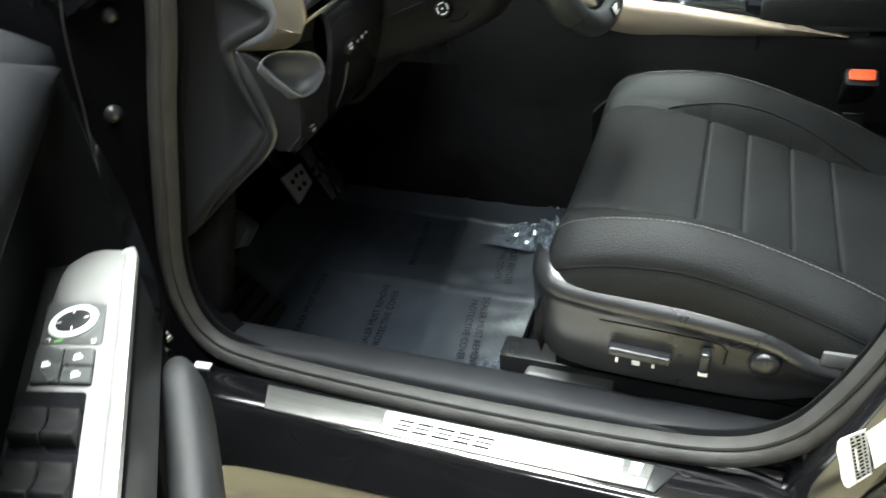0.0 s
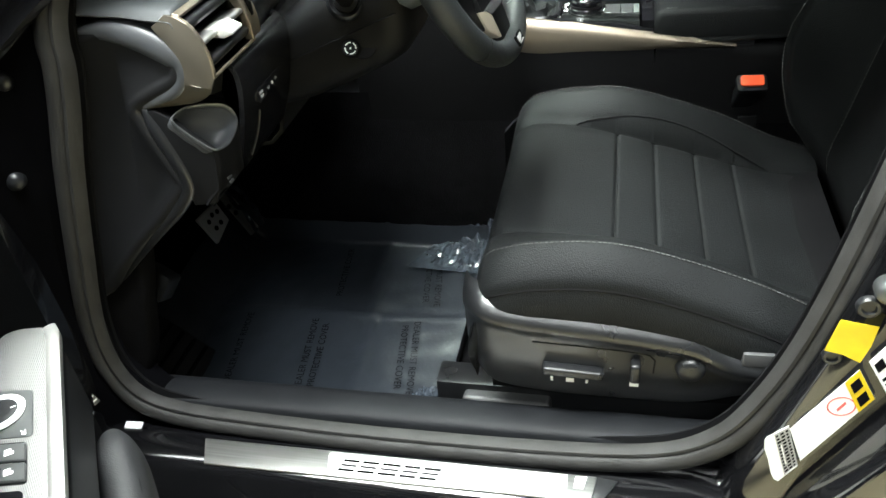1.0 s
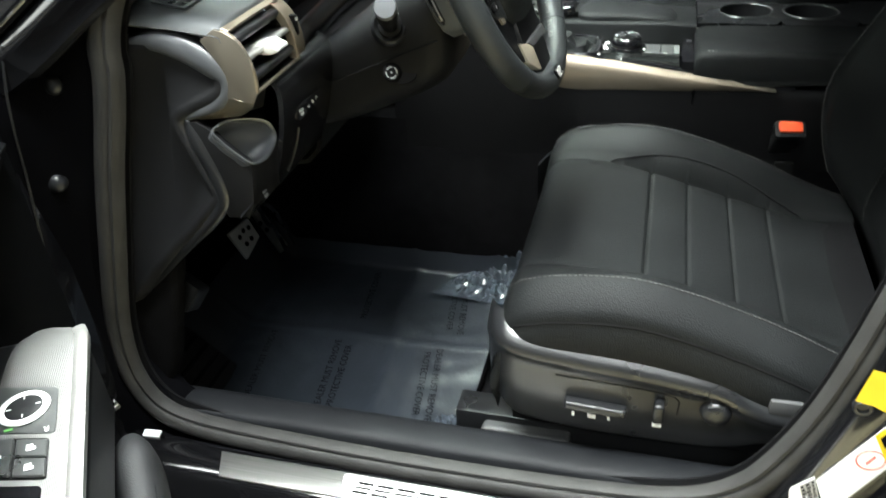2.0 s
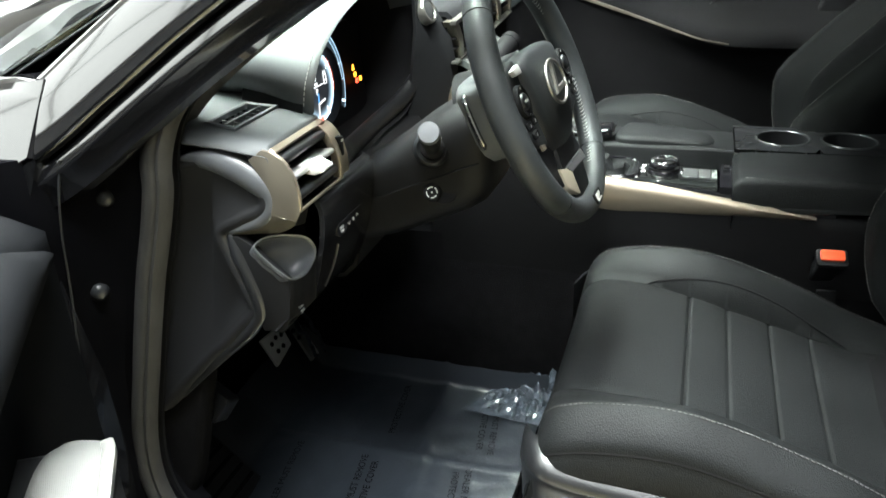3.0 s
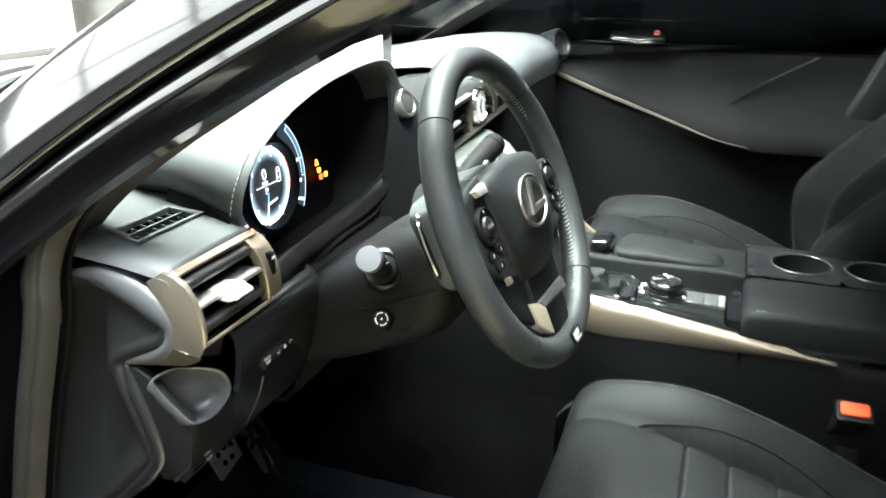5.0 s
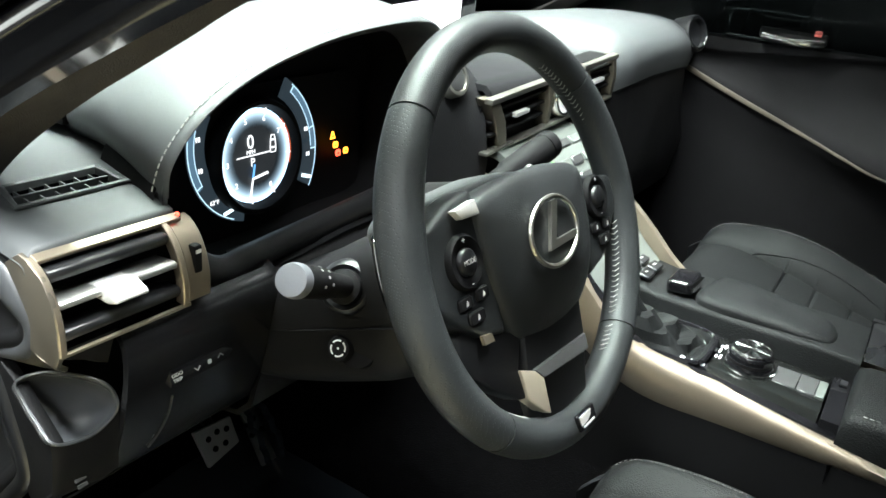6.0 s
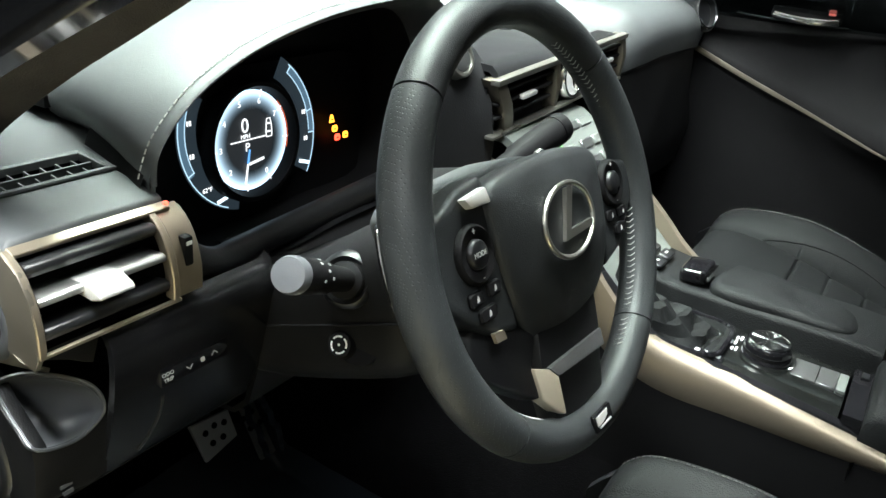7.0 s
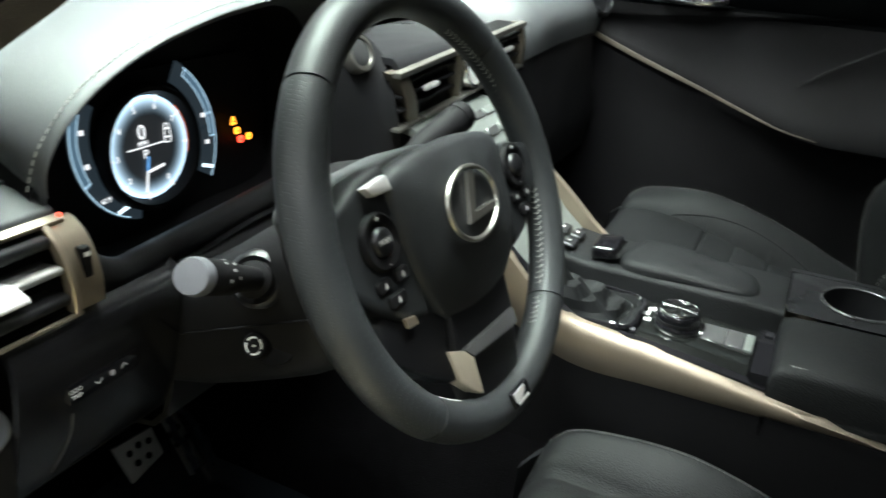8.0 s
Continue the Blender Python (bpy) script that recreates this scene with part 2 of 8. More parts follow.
def bevel(bm, width, seg=2, angle=35):
    bmesh.ops.recalc_face_normals(bm, faces=bm.faces)
    edges = [e for e in bm.edges if len(e.link_faces) == 2 and e.calc_face_angle(0) > radians(angle)]
    bmesh.ops.bevel(bm, geom=edges, offset=width, segments=seg, profile=0.6, affect="EDGES", clamp_overlap=True)
    return bm


def thicken(bm, depth):
    """Gives an open sheet a thickness."""
    bmesh.ops.recalc_face_normals(bm, faces=bm.faces)
    bmesh.ops.solidify(bm, geom=bm.faces[:], thickness=depth)
    return bm


def thing(name, label, category, at=(0, 0, 0), group="", kind=""):
    ob = new(name)
    ob.empty_display_size = 0.05
    ob.location = at
    return tagged(ob, label, category, group, kind)


def part(name, bm, mat, parent=None, label="", angle=38, m=None):
    """Links a bmesh as one mesh object under a thing or under a part; m moves it first."""
    if m is not None:
        bm.transform(m)
    bmesh.ops.remove_doubles(bm, verts=bm.verts, dist=1e-6)
    bmesh.ops.recalc_face_normals(bm, faces=bm.faces)
    me = bpy.data.meshes.new(name)
    bm.to_mesh(me)
    bm.free()
    me.materials.append(mat)
    me.shade_smooth()
    me.set_sharp_from_angle(angle=radians(angle))
    ob = new(name, me)
    if parent is not None:
        ob.parent = parent
        if parent.parent is None:
            ob.matrix_parent_inverse = Matrix.Translation(-parent.location)
    if label:
        ob["label"] = label
    return ob


def box_part(name, c, s, mat, parent, bev=0.002, label="", m=None, seg=2):
    bm = bmesh.new()
    add_box(bm, c, s)
    if bev:
        bevel(bm, bev, seg)
    return part(name, bm, mat, parent, label, m=m)


def frame_of(origin, xdir, ydir):
    """A pose whose axes are xdir, ydir and their cross product."""
    x = Vector(xdir).normalized()
    z = x.cross(Vector(ydir)).normalized()
    y = z.cross(x)
    m = Matrix((x, y, z)).transposed().to_4x4()
    m.translation = origin
    return m


def add_text(bm, words, size, m):
    """Letters of the built-in font, centred, lying in the x-y plane of m."""
    data = bpy.data.curves.new("letters", "FONT")
    data.body, data.size, data.align_x, data.align_y = words, size, "CENTER", "CENTER"
    data.extrude, data.resolution_u = 0.0002, 3
    ob = bpy.data.objects.new("letters", data)
    scene.collection.objects.link(ob)
    me = bpy.data.meshes.new_from_object(ob.evaluated_get(bpy.context.evaluated_depsgraph_get()))
    me.transform(m)
    bm.from_mesh(me)
    bpy.data.objects.remove(ob)
    bpy.data.curves.remove(data)
    bpy.data.meshes.remove(me)


def add_plate(bm, m, pts, depth):
    """A flat piece with the 2D outline pts in the x-y plane of m, rising by depth."""
    add_prism(bm, [m @ V(x, y, 0) for x, y in pts], (m.to_3x3() @ V(0, 0, depth)))


def round_rect(w, h, r, n=4, cx=0, cy=0):
    out = []
    for sx, sy, a0 in ((1, 1, 0), (-1, 1, 90), (-1, -1, 180), (1, -1, 270)):
        for i in range(n + 1):
            a = radians(a0 + 90 * i / n)
            out.append((cx + sx * (w / 2 - r) + r * math.cos(a), cy + sy * (h / 2 - r) + r * math.sin(a)))
    return out


def add_stitches(bm, pts, length=0.004, gap=0.0022, r=0.00045, lift=(0, 0, 0)):
    """A row of short threads along a curve."""
    pts = [Vector(p) + Vector(lift) for p in pts]
    run, k = 0.0, 0
    for a, b in zip(pts, pts[1:]):
        d = (b - a).length
        while run < d:
            s = a + (b - a) * (run / d)
            e = s + (b - a).normalized() * length
            sweep(bm, [s, (s + e) / 2, e], ring_section(r, n=5), up=(0.01, 0.02, 1))
            run += length + gap
        run -= d


# ---- the garage ----
def flat_slab(name, x0, x1, y0, y1, z0, z1, mat, label, category):
    bm = bmesh.new()
    add_box(bm, ((x0 + x1) / 2, (y0 + y1) / 2, (z0 + z1) / 2), (x1 - x0, y1 - y0, z1 - z0))
    return tagged(part(name, bm, mat, None, label), label, category, kind="structure")


flat_slab("floor", -6.5, 5.5, -4.5, 6.5, -0.2, 0.0, CONCRETE, "tan painted concrete garage floor", "floor")
flat_slab("wall_north", -6.7, -6.5, -4.5, 6.5, 0, 3.6, WALLPAINT, "plain grey painted garage wall", "wall")
flat_slab("wall_south", 5.5, 5.7, -4.5, 6.5, 0, 3.6, DARKWALL, "plain dark grey painted garage wall", "wall")
flat_slab("wall_east", -6.7, 5.7, 6.5, 6.7, 0, 3.6, WALLPAINT, "plain grey painted garage wall", "wall")
flat_slab("wall_west", -6.7, 5.7, -4.7, -4.5, 0, 3.6, DARKWALL, "plain dark grey painted garage wall", "wall")
flat_slab("ceiling", -6.7, 5.7, -4.7, 6.7, 3.6, 3.8, WALLPAINT, "plain grey garage ceiling", "ceiling")


def batten(at, along_y, length):
    t = thing("unseen_ceiling_lamp", "unseen long white batten lamp with a glowing diffuser on the ceiling", "lamp", at, group="ceiling lamps")
    m = pose(*at, 0, 0, 90 if along_y else 0)
    box_part("housing", (0, 0, -0.02), (length, 0.34, 0.04), WALLPAINT, t, 0.006, m=m)
    box_part("diffuser", (0, 0, -0.055), (length - 0.04, 0.30, 0.03), LAMP_FACE, t, 0.01, m=m)


batten((0.15, -0.55, 3.6), False, 2.0)
# body of the added fill lamp
batten((0.4, -2.7, 3.6), False, 2.0)
batten((1.5, 4.2, 3.6), False, 4.0)


def glazing(name, c, s_, nx, ny, axis, label, glow):
    """A window or an added glowing panel, of panes in a frame; axis is its normal."""
    t = thing(name, label, "window", c, kind="structure")
    u, w = [k for k in range(3) if k != axis]
    for i in range(nx):
        for j in range(ny):
            cc, ss = list(c), [0.0, 0.0, 0.0]
            ss[axis] = 0.02
            ss[u], ss[w] = s_[0] / nx - 0.06, s_[1] / ny - 0.06
            cc[u] += (i + 0.5) * s_[0] / nx - s_[0] / 2
            cc[w] += (j + 0.5) * s_[1] / ny - s_[1] / 2
            b = bmesh.new()
            add_box(b, cc, ss)
            part("pane", b, glow, t)
    for i in range(nx + 1):
        cc, ss = list(c), [0.0, 0.0, 0.0]
        ss[axis], ss[u], ss[w] = 0.05, 0.06, s_[1] + 0.06
        cc[u] += i * s_[0] / nx - s_[0] / 2
        b = bmesh.new()
        add_box(b, cc, ss)
        part("glazing_bar", b, WALLPAINT, t)


glazing("window_1", (-6.46, 1.0, 1.85), (10.6, 3.1), 6, 2, 0, "wide frosted daylight window of the bay", DAY_WALL)
# unseen overhead panel, added to brighten the dashboard top through the windscreen
glazing("added_roof_panel", (-0.80, 0.82, 3.57), (1.2, 2.4), 2, 3, 2, "wide unseen glowing panel added overhead to light the dashboard", ROOF_FILL)

# unseen ceiling panel, added so that the pillar and wing reflect white
glazing("added_reflection_panel", (-3.5, -1.6, 3.57), (3.8, 4.0), 3, 2, 2, "unseen glowing panel added for the pillar to reflect", PILLAR_FILL)

# ---- the car's shell ----
shell = thing("car_body", "glossy black car body with the driver's door opening", "car body", (0.4, 0.8, 0))

# rocker and painted sill
SILL = [(0.16, 0.16), (0.03, 0.17), (-0.015, 0.215), (-0.020, 0.26), (-0.006, 0.295), (0.000, 0.315), (0.018, 0.335), (0.030, 0.362),
        (0.040, 0.371), (0.088, 0.372), (0.094, 0.360), (0.100, 0.362), (0.128, 0.366), (0.132, 0.392), (0.150, 0.392), (0.18, 0.30), (0.18, 0.20)]
bm = bmesh.new()
add_grid(bm, [[V(x, y, z) for y, z in SILL] for x in (-0.62, -0.3, 0.0, 0.3, 0.7, 1.5)], wrap=True, caps=True)
part("sill", bm, PAINT, shell, "glossy black painted door sill", angle=50)

# inner sill trim, dark plastic with a rolled edge
bm = bmesh.new()
TRIM = [(0.126, 0.376), (0.127, 0.388), (0.131, 0.393), (0.140, 0.3955), (0.152, 0.396), (0.166, 0.3945), (0.178, 0.390), (0.187, 0.381), (0.193, 0.365), (0.196, 0.335), (0.196, 0.27), (0.190, 0.27), (0.182, 0.36), (0.135, 0.38)]
add_grid(bm, [[V(x, y, z) for y, z in TRIM] for x in (-0.52, -0.47, -0.3, 0.0, 0.30, 0.42)], wrap=True, caps=True)
part("sill_trim", bm, SILL_GREY, shell, "dark grey plastic inner sill trim", angle=60)
bm = bmesh.new()
sweep(bm, spline([(-0.505, 0.15, 0.60), (-0.505, 0.15, 0.50), (-0.492, 0.152, 0.44), (-0.480, 0.152, 0.405)], 24), [(-0.02, -0.006), (0.02, -0.006), (0.02, 0.006), (-0.02, 0.006)], up=(0, -1, 0))
part("kick_trim", bm, CARPET, shell)

# door opening seal: two-tone rubber band round the opening
SEAL = spline([(0.42, 0.30, 1.362), (0.20, 0.285, 1.333), (0.06, 0.245, 1.272), (-0.04, 0.212, 1.208), (-0.123, 0.185, 1.158), (-0.166, 0.18, 1.132), (-0.209, 0.172, 1.105), (-0.248, 0.163, 1.08), (-0.286, 0.152, 1.052), (-0.32, 0.14, 1.022), (-0.345, 0.129, 0.991), (-0.359, 0.121, 0.958), (-0.367, 0.118, 0.928), (-0.371, 0.118, 0.90), (-0.386, 0.118, 0.85), (-0.410, 0.118, 0.78),
               (-0.445, 0.118, 0.66), (-0.474, 0.118, 0.55), (-0.478, 0.117, 0.47), (-0.455, 0.116, 0.412), (-0.40, 0.114, 0.388),
               (-0.28, 0.112, 0.380), (-0.08, 0.111, 0.376), (0.145, 0.111, 0.381), (0.262, 0.111, 0.396), (0.325, 0.110, 0.435),
               (0.362, 0.107, 0.50), (0.395, 0.105, 0.60), (0.425, 0.108, 0.745), (0.455, 0.13, 0.90), (0.49, 0.19, 1.10), (0.50, 0.27, 1.30), (0.42, 0.30, 1.362)], 230)
bm = bmesh.new()
SEAL_CUT = [(-0.022, -0.004), (-0.022, 0.004), (-0.017, 0.010), (-0.008, 0.013), (0.000, 0.010), (0.0015, 0.006), (0.003, 0.010), (0.007, 0.0105), (0.012, 0.005), (0.014, -0.004)]


def seal_rows(points, cut):
    rows = []
    for i, p in enumerate(points):
        t = (points[min(i + 1, len(points) - 1)] - points[max(i - 1, 0)]).normalized()
        out = V(0, -1, 0.35)
        out = (out - t * out.dot(t)).normalized()
        side = out.cross(t).normalized()
        rows.append([p + side * a + out * b for a, b in cut])
    return rows


add_grid(bm, seal_rows(SEAL, SEAL_CUT), wrap=True, caps=True)
part("door_seal", bm, RUBBER, shell, "dark grey rubber door opening seal", angle=50)
# hidden flange that carries the seal
bm = bmesh.new()
add_grid(bm, seal_rows([p + V(0, 0.012, 0) for p in SEAL], [(-0.019, -0.008), (-0.019, -0.004), (0.012, -0.004), (0.012, -0.008)]), wrap=True, caps=True)
part("seal_flange", bm, MATT, shell)

# front door post, painted, between wing edge and seal
POST = [(0.955, -0.475, -0.395), (0.90, -0.468, -0.402), (0.85, -0.470, -0.418), (0.78, -0.482, -0.44), (0.66, -0.505, -0.475), (0.55, -0.522, -0.502), (0.46, -0.53, -0.505), (0.40, -0.53, -0.47), (0.36, -0.53, -0.42), (0.20, -0.53, -0.42)]
bm = bmesh.new()
rows = []
for z, xo, xi in POST:
    rows.append([V(xo - 0.05, 0.02, z), V(xo - 0.012, 0.028, z), V(xo, 0.036, z), V(xo + 0.006, 0.052, z), V(xo + 0.02, 0.085, z), V(xo + 0.035, 0.104, z), V(xi, 0.108, z), V(xi + 0.03, 0.13, z),
                 V(xi + 0.03, 0.17, z), V(xo - 0.05, 0.17, z)])
add_grid(bm, rows, wrap=True, caps=True)
part("hinge_post", bm, JAMB, shell, "black painted door post", angle=50)
bm = bmesh.new()
sweep(bm, spline([(-0.440, 0.060, 0.950), (-0.449, 0.054, 0.905), (-0.458, 0.0535, 0.860), (-0.466, 0.0535, 0.80), (-0.482, 0.0535, 0.70), (-0.497, 0.0535, 0.56), (-0.508, 0.0535, 0.45)], 34), ring_section(0.0012, n=8), up=(0, -1, 0))
part("post_edge_bead", bm, HARD, shell, "pale edge bead of the door post")
for at in ((-0.436, 0.1055, 0.893), (-0.4625, 0.0885, 0.781), (-0.430, 0.110, 0.955)):
    bm = bmesh.new()
    r = 0.0115 if at[2] < 0.94 else 0.007
    add_turned(bm, at, (0.3, -1, 0.1), [(-0.004, r), (0.003, r), (0.007, r * 0.85), (0.010, r * 0.5), (0.011, r * 0.1)], 20)
    part("hinge_bolt", bm, HARD, shell, "round black hinge bolt cap", angle=60)

# windscreen pillar: painted outer roll, dark channel, reflective flange, dark channel
PILLAR = spline([(-0.62, 0.05, 0.93), (-0.50, 0.080, 0.985), (-0.42, 0.115, 1.045), (-0.34, 0.145, 1.105), (-0.25, 0.172, 1.163), (-0.12, 0.205, 1.235), (0.02, 0.24, 1.30), (0.20, 0.275, 1.355), (0.55, 0.30, 1.40), (1.1, 0.30, 1.40)], 60)


def pillar_band(name, cut, mat, label, pts=PILLAR, angle=45):
    """A band along the pillar; cut rows are (across, outward), across runs down towards the seal."""
    b = bmesh.new()
    rows = []
    for i, p in enumerate(pts):
        t = (pts[min(i + 1, len(pts) - 1)] - pts[max(i - 1, 0)]).normalized()
        out = V(-0.1, -1, 0.55)
        out = (out - t * out.dot(t)).normalized()
        down = t.cross(out).normalized()
        if down.z > 0:
            down = -down
        rows.append([p + down * a + out * q for a, q in cut])
    add_grid(b, rows, wrap=True, caps=True)
    return part(name, b, mat, shell, label, angle=angle)


pillar_band("pillar_skin", [(-0.032, -0.05), (-0.029, -0.010), (-0.0255, 0.001), (-0.019, 0.0075), (-0.006, 0.0110), (0.016, 0.0125), (0.036, 0.0125), (0.054, 0.0115), (0.0575, 0.0090), (0.0588, 0.004), (0.0585, -0.002), (0.044, -0.005), (0.040, -0.012), (0.040, -0.05)], PAINT, "glossy black outer windscreen pillar")
pillar_band("pillar_gutter", [(0.041, -0.05), (0.041, -0.022), (0.043, -0.027), (0.047, -0.027), (0.0495, -0.020), (0.0495, -0.05)], MATT, "black rubber gutter along the pillar")
pillar_band("pillar_flange", [(0.0575, -0.034), (0.058, -0.008), (0.0605, -0.0045), (0.0635, -0.0038), (0.0645, -0.00375), (0.0735, -0.00445), (0.0745, -0.0047), (0.0775, -0.0075), (0.0815, -0.015), (0.095, -0.026), (0.095, -0.037)], PAINT, "glossy black inner pillar flange")

# inner pillar lining between the seal and the windscreen
bm = bmesh.new()
edge_a = [p for p in SEAL if p.z > 0.89 and p.x < 0.25][:95]
rows = []
for a in edge_a:
    rows.append([a + V(0.002, 0.006, -0.012) + V(-0.027, 0.052, -0.026) * f + V(0, 0, 0.004 * math.sin(math.pi * f)) for f in [k / 6 for k in range(7)]])
add_grid(bm, rows)
thicken(bm, 0.003)
part("pillar_lining", bm, PILLAR_CLOTH, shell, "dark fabric lining of the windscreen pillar", angle=60)

# front wing, bonnet, cowl
bm = bmesh.new()
rows = []
for x in (-0.459, -0.463, -0.52, -0.60, -0.68, -0.78, -1.0, -1.3, -1.7):
    zt = 1.022 - 0.10 * (-0.46 - x)
    tuck = 0.004 if x > -0.461 else 0.0
    pull = min(1, max(0, (x + 0.80) / 0.32)) ** 1.5  # the side leans over to lie flush with the pillar
    rows.append([V(min(x, -0.512) if z < 0.955 else x, y + tuck + (pull * (0.0765 + 0.695 * (z - 1.006) - y) if y < 0.1 and z > 0.92 else 0.0), z - tuck) for y, z in ((0.02, 0.30), (0.0, 0.5), (-0.002, 0.75), (0.010, zt - 0.09), (0.020, zt - 0.064), (0.028, zt - 0.050), (0.056, zt - 0.012), (0.085, zt + 0.004), (0.125, zt + 0.006), (0.15, zt - 0.02), (0.15, 0.30))])
add_grid(bm, rows, wrap=True, caps=True)
part("front_wing", bm, PAINT, shell, "glossy black front wing", angle=45)
bm = bmesh.new()
rows = []
for i in range(13):
    y = 0.155 + i * (1.29 / 12)
    k = 1 - ((y - 0.8) / 0.65) ** 2
    rows.append([V(-0.700 - 0.23 * k, y, 0.950 + 0.057 * k), V(-0.725 - 0.23 * k, y, 0.965 + 0.057 * k), V(-0.95 - 0.15 * k, y, 0.965 + 0.053 * k), V(-1.4, y, 0.93 + 0.048 * k), V(-1.85, y, 0.83 + 0.03 * k), V(-1.95, y, 0.72)])
add_grid(bm, rows)
thicken(bm, 0.004)
part("bonnet", bm, PAINT, shell, "glossy black bonnet", angle=45)
bm = bmesh.new()
sweep(bm, [r[0] + V(0.012, 0, 0.008) for r in rows], [(-0.014, -0.010), (0.014, -0.010), (0.013, 0.006), (0.004, 0.012), (-0.010, 0.010)])
part("bonnet_edge_seal", bm, MATT, shell, "black rubber seal along the bonnet's rear edge", angle=60)
bm = bmesh.new()
rows = []
for i in range(9):
    y = 0.13 + i * (1.34 / 8)
    k = 1 - ((y - 0.8) / 0.67) ** 2
    rows.append([V(-0.62 - 0.12 * k, y, 0.985 + 0.04 * k), V(-0.635 - 0.14 * k, y, 0.968 + 0.045 * k), V(-0.655 - 0.17 * k, y, 0.955 + 0.05 * k), V(-0.690 - 0.22 * k, y, 0.948 + 0.055 * k)])
add_grid(bm, rows)
thicken(bm, 0.006)
part("cowl_panel", bm, PIANO, shell, "black plastic cowl under the windscreen")

# windscreen with its rubber edge
bm = bmesh.new()
rows = []
for j in range(9):
    f = j / 8
    row = []
    for i in range(17):
        s = -1 + i / 8
        y = 0.8 + s * (0.69 - 0.14 * f)
        k = 1 - s * s
        row.append(V(-0.62 - 0.12 * k + (0.72 - 0.03 * k) * f, y, 0.985 + 0.04 * k + 0.375 * f + 0.02 * k * f))
    rows.append(row)
add_grid(bm, rows)
thicken(bm, 0.005)
windscreen = part("windscreen", bm, GLASS, shell, "clear laminated windscreen", angle=60)
windscreen.visible_shadow = False
def glass_point(f, s):
    k = 1 - s * s
    return V(-0.62 - 0.12 * k + (0.72 - 0.03 * k) * f, 0.8 + s * (0.69 - 0.14 * f), 0.985 + 0.04 * k + 0.375 * f + 0.02 * k * f)


# black printed border along the foot and the near edge of the glass
bm = bmesh.new()
add_grid(bm, [[glass_point(f, -0.99 + 1.98 * i / 24) + V(0.004, 0, -0.006) for i in range(25)] for f in (0.0, 0.06, 0.12, 0.17)])
add_grid(bm, [[glass_point(f, s) + V(0.004, 0, -0.006) for s in (-0.99, -0.93, -0.86)] for f in (0.17, 0.35, 0.55, 0.75, 1.0)])
thicken(bm, 0.001)
part("windscreen_border", bm, MATT, shell, "black printed border of the windscreen")
bm = bmesh.new()
sweep(bm, [p + V(-0.008, 0, 0.004) for p in rows[0]], ring_section(0.011, 0.007, 8))
part("windscreen_edge", bm, RUBBER, shell, "black rubber windscreen edge")

# wiper on the cowl
bm = bmesh.new()
sweep(bm, spline([(-0.665, 0.225, 1.000), (-0.640, 0.275, 1.030), (-0.675, 0.37, 1.046), (-0.715, 0.50, 1.050), (-0.745, 0.66, 1.050)], 20), [(-0.016, 0), (-0.011, 0.012), (0.011, 0.012), (0.016, 0)], scale=[1.35 - 0.9 * i / 19 for i in range(20)])
part("wiper_arm", bm, GUNMETAL, shell, "dark grey wiper arm on the windscreen base")
bm = bmesh.new()
sweep(bm, spline([(-0.66, 0.22, 1.010), (-0.715, 0.45, 1.042), (-0.735, 0.70, 1.054), (-0.735, 0.95, 1.054)], 16), [(-0.004, -0.006), (-0.004, 0.008), (0.004, 0.008), (0.004, -0.006)])
part("wiper_blade", bm, MATT, shell, "black wiper blade")

# roof and inner lining
bm = bmesh.new()
rows = []
for x, z in ((0.06, 1.375), (0.3, 1.415), (0.7, 1.43), (1.2, 1.42), (1.7, 1.36)):
    rows.append([V(x, 0.8 + s * 0.53, z - 0.035 * s * s) for s in (-1, -0.8, -0.4, 0, 0.4, 0.8, 1)])
add_grid(bm, rows)
thicken(bm, 0.03)
part("roof", bm, PAINT, shell, "black roof panel", angle=45)
bm = bmesh.new()
add_grid(bm, [[p + V(0, 0, -0.036) for p in r] for r in rows])
thicken(bm, 0.004)
part("headliner", bm, CARPET, shell, "dark fabric headliner", angle=45)

# centre post with its sticker side, rear door, far side of the body
bm = bmesh.new()
rows = []
for z, xi in ((0.36, 0.33), (0.40, 0.335), (0.45, 0.355), (0.50, 0.372), (0.60, 0.400), (0.745, 0.432), (0.90, 0.462), (1.10, 0.497), (1.30, 0.51)):
    lean = max(0, z - 0.80) * 0.42
    rows.append([V(xi, 0.112 + lean, z), V(xi + 0.002, 0.085 + lean, z), V(xi + 0.010, 0.066 + lean, z), V(xi + 0.03, 0.056 + lean, z), V(xi + 0.10, 0.050 + lean, z), V(xi + 0.115, 0.035 + lean, z),
                 V(xi + 0.20, 0.035 + lean, z), V(xi + 0.20, 0.15 + lean, z), V(xi + 0.03, 0.15 + lean, z)])
add_grid(bm, rows, wrap=True, caps=True)
part("centre_post", bm, PAINT, shell, "glossy black centre door post", angle=50)
bm = bmesh.new()
rows = []
for z, x0, y in ((0.25, 0.36, 0.004), (0.33, 0.36, -0.004), (0.44, 0.394, -0.012), (0.58, 0.458, -0.018), (0.75, 0.505, -0.016), (0.92, 0.54, 0.006), (0.96, 0.55, 0.03)):
    rows.append([V(x0 + 0.006, y + 0.06, z), V(x0, y + 0.014, z), V(x0 + 0.006, y + 0.003, z), V(x0 + 0.02, y, z), V(x0 + 0.032, y - 0.0006, z), V(x0 + 0.4, y - 0.006, z), V(1.35, y, z), V(1.35, y + 0.06, z)])
add_grid(bm, rows, wrap=True, caps=True)
part("rear_door_skin", bm, PAINT, shell, "closed black rear door with its leading edge", angle=45)
